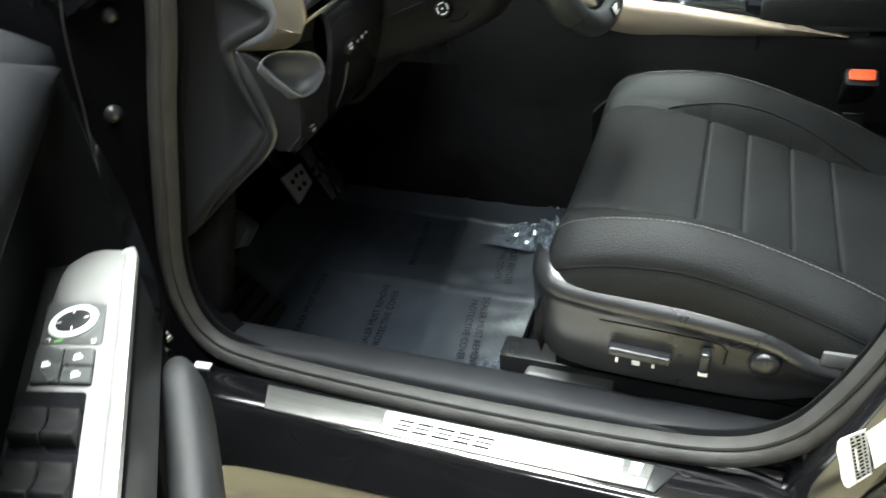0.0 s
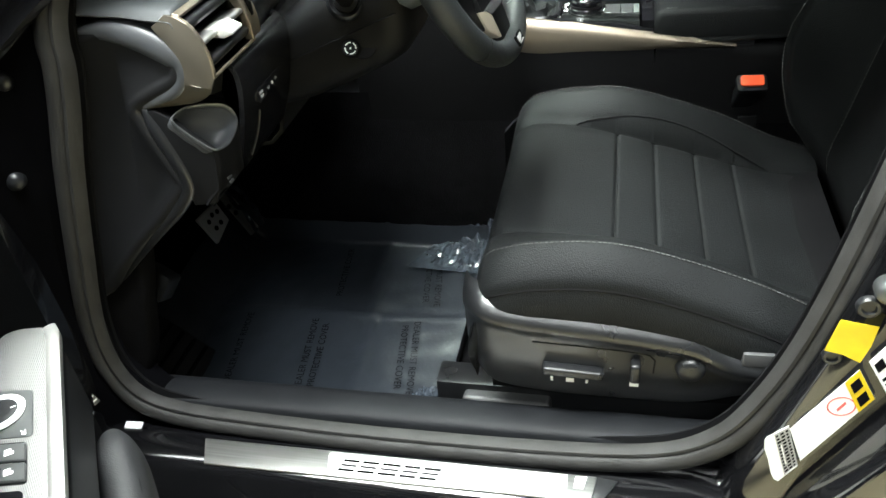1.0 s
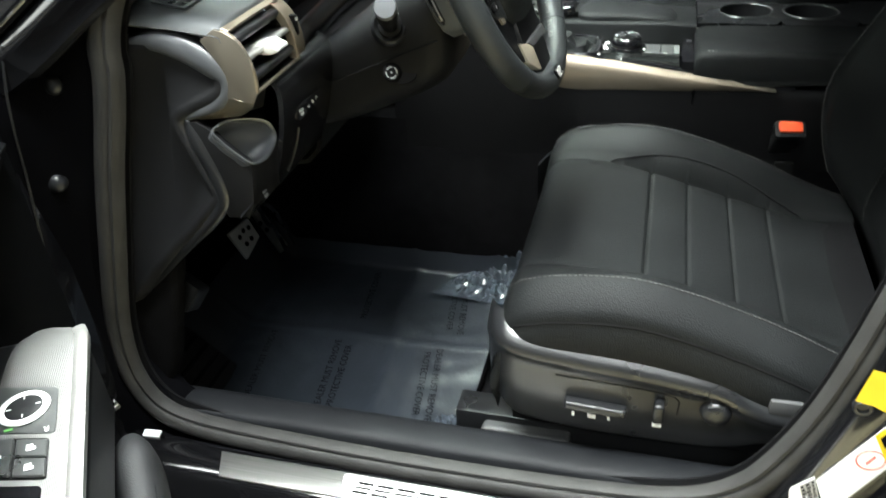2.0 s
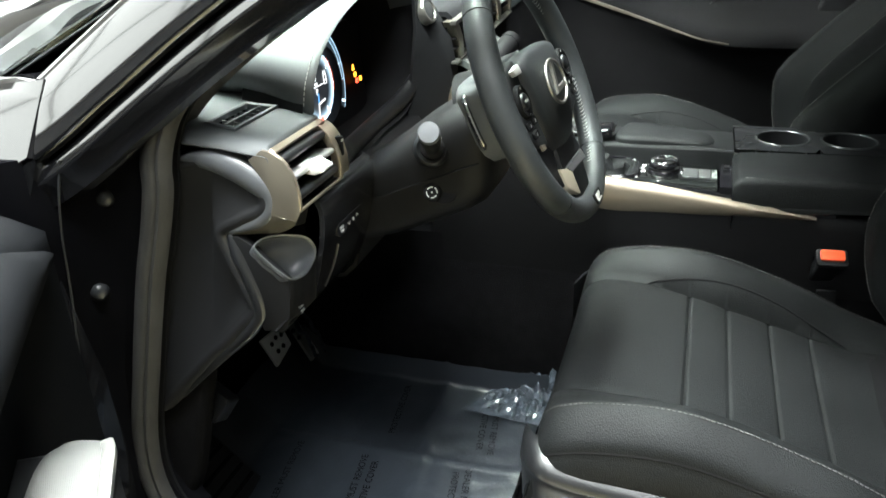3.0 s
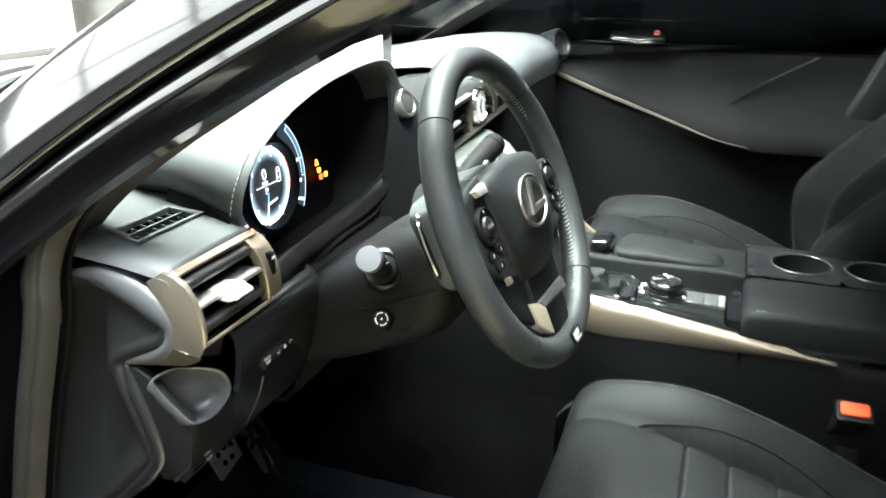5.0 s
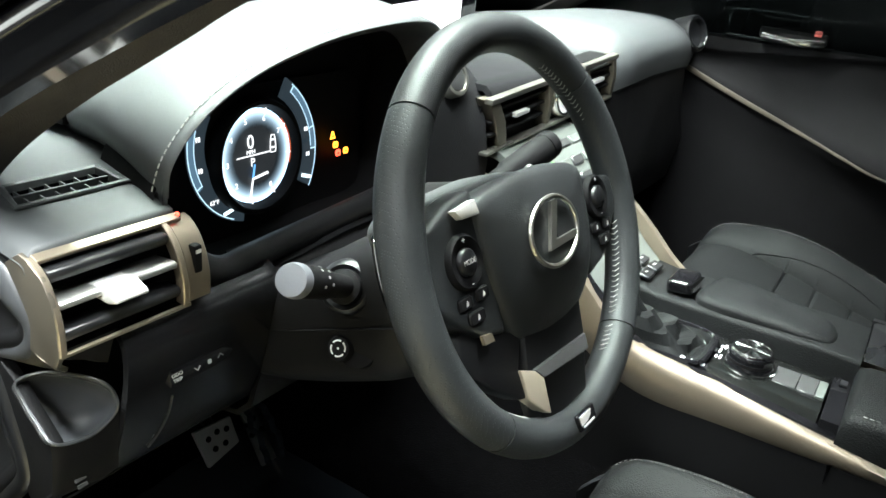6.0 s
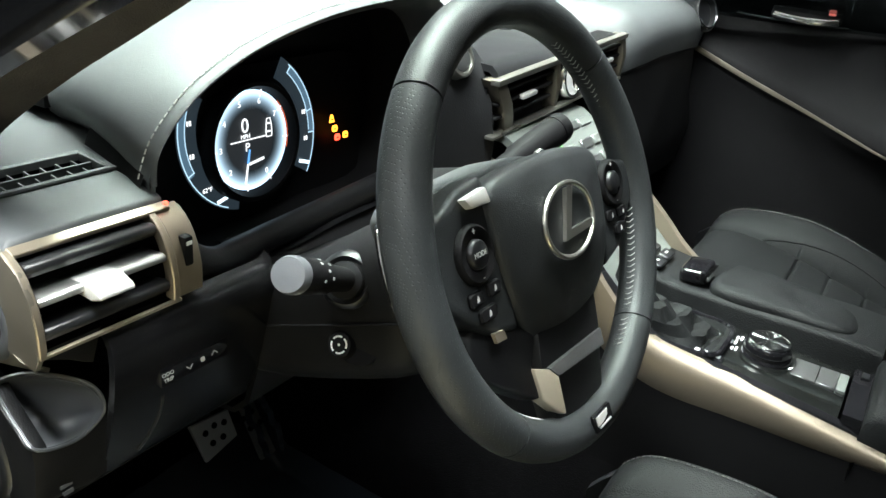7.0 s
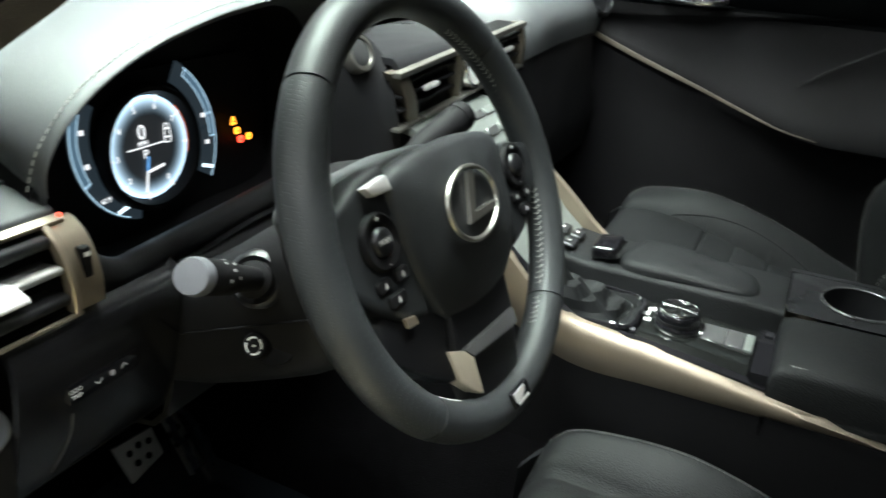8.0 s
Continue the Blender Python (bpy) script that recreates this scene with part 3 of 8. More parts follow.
box_part("edge_clip", (0.452, 0.004, 0.405), (0.075, 0.010, 0.012), HARD, shell, 0.003, "small black clip on the rear door edge")

bm = bmesh.new()
rows = []
for z, y in ((0.16, 1.5), (0.3, 1.605), (0.6, 1.61), (0.95, 1.60), (1.15, 1.47), (1.38, 1.31)):
    rows.append([V(x, y, z) for x in (-0.75, -0.3, 0.4, 1.0, 1.7)])
skin = bmesh.new()
add_grid(skin, rows[:4])
thicken(skin, 0.004)
part("far_side_skin", skin, PAINT, shell, angle=45)
far = bmesh.new()
add_grid(far, rows[3:])
thicken(far, 0.004)
ob = part("far_side_window", far, SIDE_GLASS, shell, "tinted passenger side window", angle=60)
ob.visible_shadow = False
bm = bmesh.new()
sweep(bm, spline([(-0.62, 1.55, 0.985), (-0.42, 1.485, 1.10), (-0.25, 1.43, 1.18), (0.02, 1.36, 1.30), (0.2, 1.325, 1.355), (0.55, 1.30, 1.40), (1.1, 1.30, 1.40), (1.7, 1.33, 1.3)], 30), ring_section(0.05, 0.035, 10))
part("far_pillar", bm, PILLAR_CLOTH, shell, "dark lined far windscreen pillar")
bm = bmesh.new()
add_prism(bm, [V(x, 1.535, z) for x, z in ((0.375, 0.69), (0.405, 0.83), (0.455, 0.94), (0.515, 1.10), (0.565, 1.38), (0.74, 1.38), (0.64, 0.69))], (0, 0.07, 0))
bevel(bm, 0.012, 3)
part("far_centre_post", bm, DASH_LOWER, shell, "dark lined far centre post", angle=50)
bm = bmesh.new()
add_box(bm, (1.72, 0.8, 0.70), (0.05, 1.6, 0.9))
part("rear_bulkhead", bm, CARPET, shell)
bm = bmesh.new()
add_grid(bm, [[V(1.70, 0.8 + s * 0.62, 1.10) for s in (-1, 0, 1)], [V(1.66, 0.8 + s * 0.53, 1.34) for s in (-1, 0, 1)]])
thicken(bm, 0.004)
ob = part("rear_window", bm, SIDE_GLASS, shell)
ob.visible_shadow = False
bm = bmesh.new()
add_grid(bm, [[V(x, 0.02 + 0.28 * f, 0.95 + 0.40 * f) for x in (0.56, 1.0, 1.6)] for f in (0, 0.5, 1)])
thicken(bm, 0.004)
ob = part("rear_side_window", bm, SIDE_GLASS, shell)
ob.visible_shadow = False

# floor pan, tunnel and front wall of the cabin
bm = bmesh.new()
add_grid(bm, [[V(x, y, z) for x, z in ((1.7, 0.26), (0.7, 0.25), (0.0, 0.262), (-0.45, 0.268), (-0.56, 0.30), (-0.72, 0.44), (-0.80, 0.60), (-0.82, 0.98))] for y in (0.16, 0.4, 0.68, 0.92, 1.2, 1.59)])
thicken(bm, 0.01)
part("floor_pan", bm, CARPET, shell, "black carpeted cabin floor", angle=60)
bm = bmesh.new()
rows = []
for x in (-0.78, -0.5, -0.2, 0.2, 0.7, 1.7):
    rows.append([V(x, 0.672, 0.25), V(x, 0.684, 0.36), V(x, 0.70, 0.50), V(x, 0.71, 0.60), V(x, 0.89, 0.60), V(x, 0.90, 0.50), V(x, 0.92, 0.36), V(x, 0.93, 0.25)])
add_grid(bm, rows)
part("tunnel", bm, CARPET, shell, "black carpeted centre tunnel", angle=60)
bm = bmesh.new()
add_prism(bm, [V(x, 0.150, z) for x, z in [(-0.80, 0.25), (-0.53, 0.25), (-0.44, 0.45), (-0.37, 0.70), (-0.37, 0.94), (-0.80, 0.94)]], (0, 0.035, 0))
bevel(bm, 0.012, 3)
part("kick_panel", bm, CARPET, shell, "black carpeted side of the footwell")
bm = bmesh.new()
add_box(bm, (0.9, 0.165, 0.6), (0.7, 0.04, 0.65))
bevel(bm, 0.01)
part("rear_trim", bm, HARD, shell)

# stickers and bolts on the centre post


def sticker(name, pts, mat, label, lift):
    b = bmesh.new()
    vs = [V(x, 0.0505 - 0.0002 - lift, z) for x, z in pts]
    add_prism(b, vs, (0, -0.0005, 0))
    return tagged(part(name, b, mat, None), label, "sticker")


def on_post(quad, u, v):
    a, b, c, d = (Vector((p[0], 0, p[1])) for p in quad)
    q = (a * (1 - u) + b * u) * (1 - v) + (d * (1 - u) + c * u) * v
    return (q.x, q.z)


def post_bars(parent, quad, rows_, mat, lift=0.0007, name="print_bar"):
    """Thin printed bars on a sticker: rows of (u0, v0, u1, v1)."""
    for u0, v0, u1, v1 in rows_:
        b = bmesh.new()
        pts = [on_post(quad, u, v) for u, v in ((u0, v0), (u1, v0), (u1, v1), (u0, v1))]
        add_prism(b, [V(x, 0.0501 - lift, z) for x, z in pts], (0, -0.0003, 0))
        part(name, b, mat, parent)


Q1 = ((0.399, 0.681), (0.433, 0.675), (0.431, 0.650), (0.426, 0.629), (0.409, 0.638), (0.392, 0.642))
sticker("yellow_tape", Q1, YELLOW, "crooked yellow tape tag stuck on the door post", 0.0020)
Q2 = ((0.380, 0.528), (0.428, 0.619), (0.449, 0.582), (0.398, 0.480))
warn_label = sticker("warning_label", Q2, PAPER, "white airbag warning label with a yellow end", 0.0008)
post_bars(warn_label, Q2, [(0.80, 0.0, 1.0, 1.0)], YELLOW, 0.0014, "yellow_end")
post_bars(warn_label, Q2, [(0.84, 0.15, 0.96, 0.45), (0.84, 0.6, 0.96, 0.9)], INK, 0.0020, "pictogram")
b = bmesh.new()
cx, cz = on_post(Q2, 0.66, 0.5)
for k in range(28):
    a0, a1 = 2 * math.pi * k / 28, 2 * math.pi * (k + 1) / 28
    add_prism(b, [V(cx + r * math.cos(a), 0.0488, cz + r * math.sin(a)) for r, a in ((0.0135, a0), (0.0135, a1), (0.0120, a1), (0.0120, a0))], (0, -0.0003, 0))
part("red_ring", b, RED_INK, warn_label)
post_bars(warn_label, Q2, [(0.60, 0.46, 0.72, 0.54)], RED_INK, 0.0014)
Q3 = ((0.434, 0.630), (0.446, 0.655), (0.474, 0.616), (0.458, 0.590))
l3 = sticker("white_label", Q3, PAPER, "white printed label on the door post", 0.0008)
post_bars(l3, Q3, [(0.1, 0.15, 0.5, 0.4), (0.1, 0.6, 0.9, 0.68), (0.1, 0.75, 0.9, 0.82)], INK, 0.0014)
Q4 = ((0.355, 0.508), (0.378, 0.533), (0.397, 0.472), (0.378, 0.437))
TYRE = [on_post(Q4, u, v) for u, v in ((1, 0), (1, 1), (0.18, 1), (0.05, 0.90), (0.0, 0.72), (0.04, 0.45), (0.02, 0.2), (0.10, 0.04), (0.2, 0))]
l4 = sticker("tyre_label", TYRE, PAPER, "white tyre pressure label with a dense grey print", 0.0008)
post_bars(l4, Q4, [(0.46, 0.02, 1.0, 0.98)], PRINT_GREY, 0.0013, "grey_field")
post_bars(l4, Q4, [(u0, v, u0 + w, v + 0.040) for i, v in enumerate([0.06 + 0.075 * k for k in range(12)]) for u0, w in ((0.50, 0.08 + 0.03 * (i % 3)), (0.66 + 0.02 * (i % 2), 0.13), (0.86, 0.09 - 0.02 * (i % 2)))], INK, 0.0019)
post_bars(l4, Q4, [(0.50, 0.94, 0.97, 0.965), (0.58, 0.30, 0.63, 0.75)], PAPER, 0.0023)
for at, r, mat_ in (((0.432, 0.050, 0.719), 0.013, GUNMETAL), ((0.421, 0.052, 0.694), 0.011, HARD), ((0.402, 0.0535, 0.630), 0.009, HARD)):
    bm = bmesh.new()
    add_turned(bm, at, (-0.1, -1, 0.05), [(-0.004, r), (0.001, r), (0.003, r * 0.85), (0.003, r * 0.6), (0.0, r * 0.5)] if mat_ is HARD else [(-0.004, r), (0.004, r), (0.010, r * 0.9), (0.013, r * 0.6), (0.014, r * 0.1)], 20)
    part("post_bolt", bm, mat_, shell, "round dark bolt on the door post", angle=50)

# small label on the front post and a white tag at the end of the sill
post_tag = thing("post_label", "small grey printed label with white bars on the door post", "label", (-0.507, 0.083, 0.444))
TAG_X = V(0.011, 0.011, -0.052).normalized()
TAGM = frame_of((-0.5065, 0.0815, 0.444), TAG_X, V(0.8, -0.58, 0.1).cross(TAG_X))
bm = bmesh.new()
add_plate(bm, TAGM, round_rect(0.054, 0.012, 0.002), 0.0006)
part("label_sheet", bm, GUNMETAL, post_tag)
for px in (0.004, 0.012, 0.020):
    bm = bmesh.new()
    add_plate(bm, TAGM @ pose(px, 0, 0.0006), round_rect(0.0028, 0.010, 0.0005), 0.0003)
    part("print_bar", bm, PAPER, post_tag, "white printed bar")
bm = bmesh.new()
add_prism(bm, [V(-0.473, 0.084, 0.3725), V(-0.447, 0.086, 0.3725), V(-0.449, 0.0985, 0.3725), V(-0.476, 0.0965, 0.3725)], (0, 0, 0.0035))
bevel(bm, 0.001, 1)
tagged(part("sill_tag", bm, PAPER, None), "small white plastic tag at the end of the sill", "tag")

# scuff plate
scuff = thing("scuff_plate", "brushed steel scuff plate with a bright name panel on the sill", "scuff plate", (-0.07, 0.062, 0.372))
bm = bmesh.new()
add_prism(bm, [V(-0.345, 0.081, 0.3722), V(0.186, 0.083, 0.3722), V(0.180, 0.045, 0.3722), V(-0.328, 0.040, 0.3722)], (0, 0, 0.0035))
bevel(bm, 0.0015)
part("plate", bm, STEEL, scuff)
bm = bmesh.new()
add_prism(bm, [V(0.186, 0.083, 0.3722), V(0.212, 0.080, 0.3722), V(0.190, 0.043, 0.3722), V(0.180, 0.045, 0.3722)], (0, 0, 0.003))
bevel(bm, 0.001)
part("end_cap", bm, HARD, scuff, "black plastic end cap")
bm = bmesh.new()
add_prism(bm, [V(0.160, 0.079, 0.3757), V(0.174, 0.080, 0.3757), V(0.170, 0.062, 0.3757), V(0.158, 0.062, 0.3757)], (0, 0, 0.001))
part("end_mark", bm, PAPER, scuff, "small pale tag")
bm = bmesh.new()
add_prism(bm, [V(-0.157, 0.0785, 0.3757), V(0.150, 0.0805, 0.3757), V(0.150, 0.046, 0.3757), V(-0.149, 0.043, 0.3757), V(-0.154, 0.045, 0.3757), V(-0.156, 0.049, 0.3757), V(-0.162, 0.073, 0.3757), V(-0.161, 0.077, 0.3757)], (0, 0, 0.0008))
bevel(bm, 0.0004, 1)
part("name_panel", bm, BRIGHT_PLATE, scuff, "bright polished name panel")
for x, w in ((-0.143, 0.021), (-0.117, 0.022), (-0.090, 0.024), (-0.061, 0.021), (-0.035, 0.022)):
    for y0, y1 in ((0.0505, 0.0540), (0.0585, 0.0610), (0.0655, 0.0690)):
        bm = bmesh.new()
        add_prism(bm, [V(x + 0.25 * (y0 - 0.05), y0, 0.3765), V(x + w + 0.25 * (y0 - 0.05), y0, 0.3765), V(x + w + 0.25 * (y1 - 0.05), y1, 0.3765), V(x + 0.25 * (y1 - 0.05), y1, 0.3765)], (0, 0, 0.0006))
        part("name_bar", bm, INK, scuff, "dark plain bar on the name panel")


# ---- seats ----
CUSHION = [(0.020, 0.535, 0.545), (0.030, 0.578, 0.592), (0.045, 0.597, 0.615), (0.07, 0.604, 0.628), (0.11, 0.603, 0.636), (0.16, 0.593, 0.640), (0.20, 0.582, 0.638),
           (0.25, 0.567, 0.627), (0.313, 0.549, 0.607), (0.37, 0.534, 0.585), (0.43, 0.522, 0.557), (0.50, 0.516, 0.532)]
SEAMS = (0.194, 0.251, 0.313, 0.372)
CROSS = [(0.0, 0.0, 0.0), (0.13, 0.0, 0.02), (0.150, 0.0, 0.06), (0.158, -0.004, 0.10), (0.166, 0.004, 0.22), (0.19, 0.002, 0.66), (0.207, 0.0, 0.93), (0.216, 0.0, 1.0), (0.220, -0.002, 1.0), (0.236, -0.010, 1.0),
         (0.252, -0.024, 1.0), (0.259, -0.036, 1.0), (0.258, -0.040, 1.0), (0.262, -0.048, 1.0), (0.264, -0.075, 1.0), (0.258, -0.105, 1.0), (0.245, -0.13, 1.0)]


def cushion_point(x, k, side, yc):
    zc, zb = smooth_table(CUSHION, x)
    d, off, w = CROSS[k]
    groove = 0.0
    if d < 0.16:
        for s in SEAMS:
            groove -= (0.0042 if s < 0.2 else 0.0026) * math.exp(-((x - s) / 0.0022) ** 2)
        if 0.194 < x < 0.40:
            groove += 0.0016 * abs(math.sin(math.pi * (x - 0.194) / 0.0595)) ** 0.6
    if k in (4, 5) and 0.11 < x < 0.42:
        groove += (0.012 if k == 4 else 0.009) * math.sin(math.pi * (x - 0.11) / 0.31)
    narrow = 1 - 0.06 * max(0, (0.06 - x) / 0.04)
    return V(x, yc + side * d * narrow, zc + (zb - zc) * w + off + groove)


# height, foremost line of the side bolsters, and how far they stand before the middle
BACK = [(0.50, 0.515, 0.004), (0.544, 0.489, 0.020), (0.569, 0.466, 0.044), (0.623, 0.447, 0.076), (0.678, 0.437, 0.098), (0.723, 0.440, 0.105), (0.769, 0.458, 0.098), (0.85, 0.497, 0.086), (0.95, 0.545, 0.068), (1.05, 0.597, 0.046), (1.12, 0.64, 0.022)]
BACK_RECLINED = [(0.50, 0.470, 0.020), (0.583, 0.452, 0.045), (0.655, 0.442, 0.062), (0.705, 0.447, 0.070), (0.755, 0.485, 0.070), (0.805, 0.532, 0.068), (0.855, 0.580, 0.066), (0.955, 0.675, 0.058), (1.05, 0.768, 0.040), (1.12, 0.838, 0.020)]


def make_seat(name, label, yc, powered, reclined=False):
    t = thing(name, label, "car seat", (0.25, yc, 0.27), group="front seats")
    xs = sorted(set([0.020, 0.023, 0.027, 0.032, 0.038] + [0.046 + 0.012 * i for i in range(39)] + [s + e for s in SEAMS for e in (-0.006, -0.0034, -0.0018, 0, 0.0018, 0.0034, 0.006)]))
    order = [(k, -1) for k in range(len(CROSS) - 1, 0, -1)] + [(k, 1) for k in range(len(CROSS))]
    b = bmesh.new()
    rows = [[cushion_point(x, k, s, yc) for k, s in order] for x in xs]
    # front face drops to the base
    front = [[V(p.x - 0.004 * (1 - i), p.y, p.z + (0.47 - p.z) * i / 1.0 if i else p.z) for p in rows[0]] for i in (1.0, 0.5)]
    add_grid(b, [front[0]] + [[(p + q) / 2 + V(-0.006, 0, 0) for p, q in zip(front[0], rows[0])]] + rows)
    part("cushion", b, LEATHER, t, "black leather cushion with cross seams", angle=80)
    b = bmesh.new()
    add_box(b, (0.27, yc, 0.46), (0.46, 0.46, 0.12))
    part("cushion_base", b, MATT, t)
    # piping along the bolster and its stitches
    for s in (-1, 1):
        b = bmesh.new()
        sweep(b, [cushion_point(0.028 + 0.47 * i / 50, 12, s, yc) + V(0, -s * 0.0006, 0) for i in range(51)], ring_section(0.0022, n=6))
        part("piping", b, MATT, t, "dark piping seam")
        b = bmesh.new()
        add_stitches(b, [cushion_point(0.036 + 0.45 * i / 70, 7, s, yc) + V(0, s * 0.002, 0.0006) for i in range(71)])
        part("stitching", b, SEAT_THREAD, t, "pale stitched seam")
        # the roll inside the bolster lies between two sewn lines
        b = bmesh.new()
        sweep(b, [cushion_point(0.128 + 0.300 * i / 40, 3, s, yc) + V(0, 0, 0.0002) for i in range(41)], ring_section(0.0014, n=6))
        part("seam_line", b, MATT, t, "sewn line inside the bolster")
        # outer edge of the crescent insert
        b = bmesh.new()
        line = []
        for i in range(41):
            u = i / 40
            kk = 3 + 1.45 * math.sin(math.pi * u) ** 0.6
            k0 = int(kk)
            x = 0.128 + 0.300 * u
            line.append(cushion_point(x, k0, s, yc).lerp(cushion_point(x, k0 + 1, s, yc), kk - k0) + V(0, 0, -0.0002))
        sweep(b, line, ring_section(0.0017, n=6))
        part("seam_line", b, MATT, t, "curved sewn line of the bolster insert")
    for s in SEAMS[1:3]:
        b = bmesh.new()
        add_stitches(b, [V(s + 0.004, yc - 0.14 + 0.28 * i / 30, smooth_table(CUSHION, s + 0.004)[0] - 0.0022) for i in range(31)], r=0.0004)
        part("seam_stitching", b, SEAT_THREAD, t)
    # backrest
    b = bmesh.new()
    rows = []
    for i in range(25):
        f = i / 24
        z = 0.50 + 0.62 * f
        w = 0.235 + 0.025 * math.sin(math.pi * min(1, f * 1.15)) - 0.05 * max(0, f - 0.7) / 0.3
        front, bol = smooth_table(BACK_RECLINED if reclined else BACK, z)
        xf = front + bol
        if reclined:
            w *= 0.90
        row = []
        for d, q in ((-1.0, 0.55), (-1.03, 0.15), (-1.02, -0.15), (-0.97, -0.8), (-0.90, -1.0), (-0.80, -0.9), (-0.70, -0.35), (-0.64, -0.05), (-0.62, 0.02), (-0.58, -0.03), (-0.3, 0.0), (0, 0.02), (0.3, 0.0), (0.58, -0.03), (0.62, 0.02), (0.64, -0.05), (0.70, -0.35),
                     (0.80, -0.9), (0.90, -1.0), (0.97, -0.8), (1.02, -0.15), (1.03, 0.15), (1.0, 0.55)):
            row.append(V(xf + bol * q, yc + d * w, z))
        row += [V(xf + 0.13, yc + w * 0.9, z), V(xf + 0.15, yc, z), V(xf + 0.13, yc - w * 0.9, z)]
        rows.append(row)
    add_grid(b, rows, wrap=True, caps=True)
    part("backrest", b, LEATHER, t, "black leather backrest with side bolsters", angle=80)
    for column, lift, thick in ((4, 0.001, 0.0006), (18, 0.001, 0.0006), (8, 0.0015, 0.0005), (14, 0.0015, 0.0005)):
        b = bmesh.new()
        add_stitches(b, [rows[i][column] + V(-lift, 0, 0) for i in range(1, 22)], r=thick)
        part("backrest_seam", b, SEAT_THREAD, t, "grey stitched backrest seam")
    # side valance
    VAL = [(0.008, 0.556, 0.470), (0.030, 0.566, 0.446), (0.072, 0.558, 0.430), (0.14, 0.550, 0.423), (0.20, 0.544, 0.422), (0.272, 0.534, 0.422), (0.300, 0.526, 0.425), (0.325, 0.512, 0.432), (0.350, 0.503, 0.442), (0.40, 0.500, 0.452), (0.47, 0.500, 0.46)]
    for s in (-1, 1):
        b = bmesh.new()
        rows = []
        for i in range(45):
            x = 0.008 + 0.462 * i / 44
            zt, zb = smooth_table(VAL, x)
            inn = 0.045 * max(0, (0.050 - x) / 0.042) ** 2
            rows.append([V(x, yc + s * (d - inn), z) for d, z in ((0.235, zt + 0.012), (0.249, zt + 0.0115), (0.257, zt + 0.008), (0.264, zt + 0.003), (0.269, zt - 0.003), (0.2715, zt - 0.010), (0.269, zt - 0.017), (0.264, zt - 0.024), (0.263, zt - 0.032),
                                                                   (0.263, (zt + zb) / 2), (0.260, zb + 0.006), (0.255, zb), (0.235, zb - 0.002))])
        add_grid(b, rows, wrap=True, caps=True)
        v = part("side_valance", b, VALANCE, t, "black plastic seat side trim with a rolled lip", angle=60)
        if s < 0 and powered:
            y0 = yc - 0.2632
            b = bmesh.new()
            sweep(b, [(0.100, y0 + 0.0002, 0.517), (0.16, y0 + 0.0002, 0.5145), (0.228, y0 + 0.0002, 0.510), (0.242, y0 + 0.0002, 0.507), (0.249, y0 + 0.0002, 0.499), (0.248, y0 + 0.0002, 0.478)], ring_section(0.0011, n=6), up=(0, -1, 0))
            part("panel_gap", b, MATT, v, "fine panel gap")
            b = bmesh.new()
            add_box(b, (0.151, y0 - 0.007, 0.4785), (0.076, 0.016, 0.013), pose(0, 0, 0))
            bevel(b, 0.004, 3)
            bmesh.ops.rotate(b, cent=(0.151, y0, 0.4785), matrix=Matrix.Rotation(radians(3), 3, "Y"), verts=b.verts)
            part("slide_switch", b, HARD, v, "long black seat slide switch")
            b = bmesh.new()
            for px, w in ((0.124, 0.0035), (0.147, 0.010), (0.168, 0.0035)):
                add_box(b, (px, y0 - 0.0022, 0.4585), (w, 0.0010, 0.008))
            part("switch_print", b, WHITE_INK, v, "small white switch marks")
            b = bmesh.new()
            add_box(b, (0.226, y0 - 0.008, 0.487), (0.013, 0.018, 0.030))
            bevel(b, 0.005, 3)
            part("tilt_switch", b, HARD, v, "small upright black backrest switch")
            b = bmesh.new()
            add_box(b, (0.226, y0 - 0.0022, 0.4585), (0.011, 0.0010, 0.007))
            part("switch_print", b, WHITE_INK, v)
            b = bmesh.new()
            add_turned(b, (0.291, y0 + 0.002, 0.492), (0, -1, 0.05), [(0, 0.019), (0.004, 0.018), (0.010, 0.016), (0.013, 0.013), (0.0135, 0.004)], 28)
            part("lumbar_knob", b, HARD, v, "round black lumbar knob", angle=50)
            b = bmesh.new()
            add_turned(b, (0.291, y0 + 0.003, 0.492), (0, -1, 0.02), [(0, 0.023), (0.0015, 0.022), (0.0015, 0.019)], 28)
            part("knob_recess", b, MATT, v)
            b = bmesh.new()
            add_box(b, (0.365, y0 + 0.004, 0.514), (0.036, 0.018, 0.020))
            bevel(b, 0.003, 2)
            part("hinge_cover", b, RAIL_GREY, v, "small grey cover at the rear end of the lip")
    # slide rails on the floor
    for s in (-1, 1):
        b = bmesh.new()
        add_box(b, (0.26 if s < 0 else 0.31, yc + s * 0.18, 0.345), (0.62 if s < 0 else 0.52, 0.045, 0.05))
        bevel(b, 0.006)
        r = part("slide_rail", b, HARD, t, "dark metal seat slide rail")
        b = bmesh.new()
        add_box(b, (0.015 if s < 0 else 0.065, yc + s * 0.165, 0.315), (0.05, 0.07, 0.055))
        bevel(b, 0.010, 3)
        part("rail_cover", b, RAIL_GREY, t, "grey plastic rail end cover")
        b = bmesh.new()
        add_prism(b, [V(-0.005, yc + s * 0.19, 0.285), V(0.118, yc + s * 0.19, 0.285), V(0.118, yc + s * 0.224, 0.285), V(-0.010, yc + s * 0.220, 0.285)], (0, 0, 0.074))
        bevel(b, 0.008, 3)
        part("rail_shoe", b, RAIL_GREY, t, "grey plastic rail foot")
        add = bmesh.new()
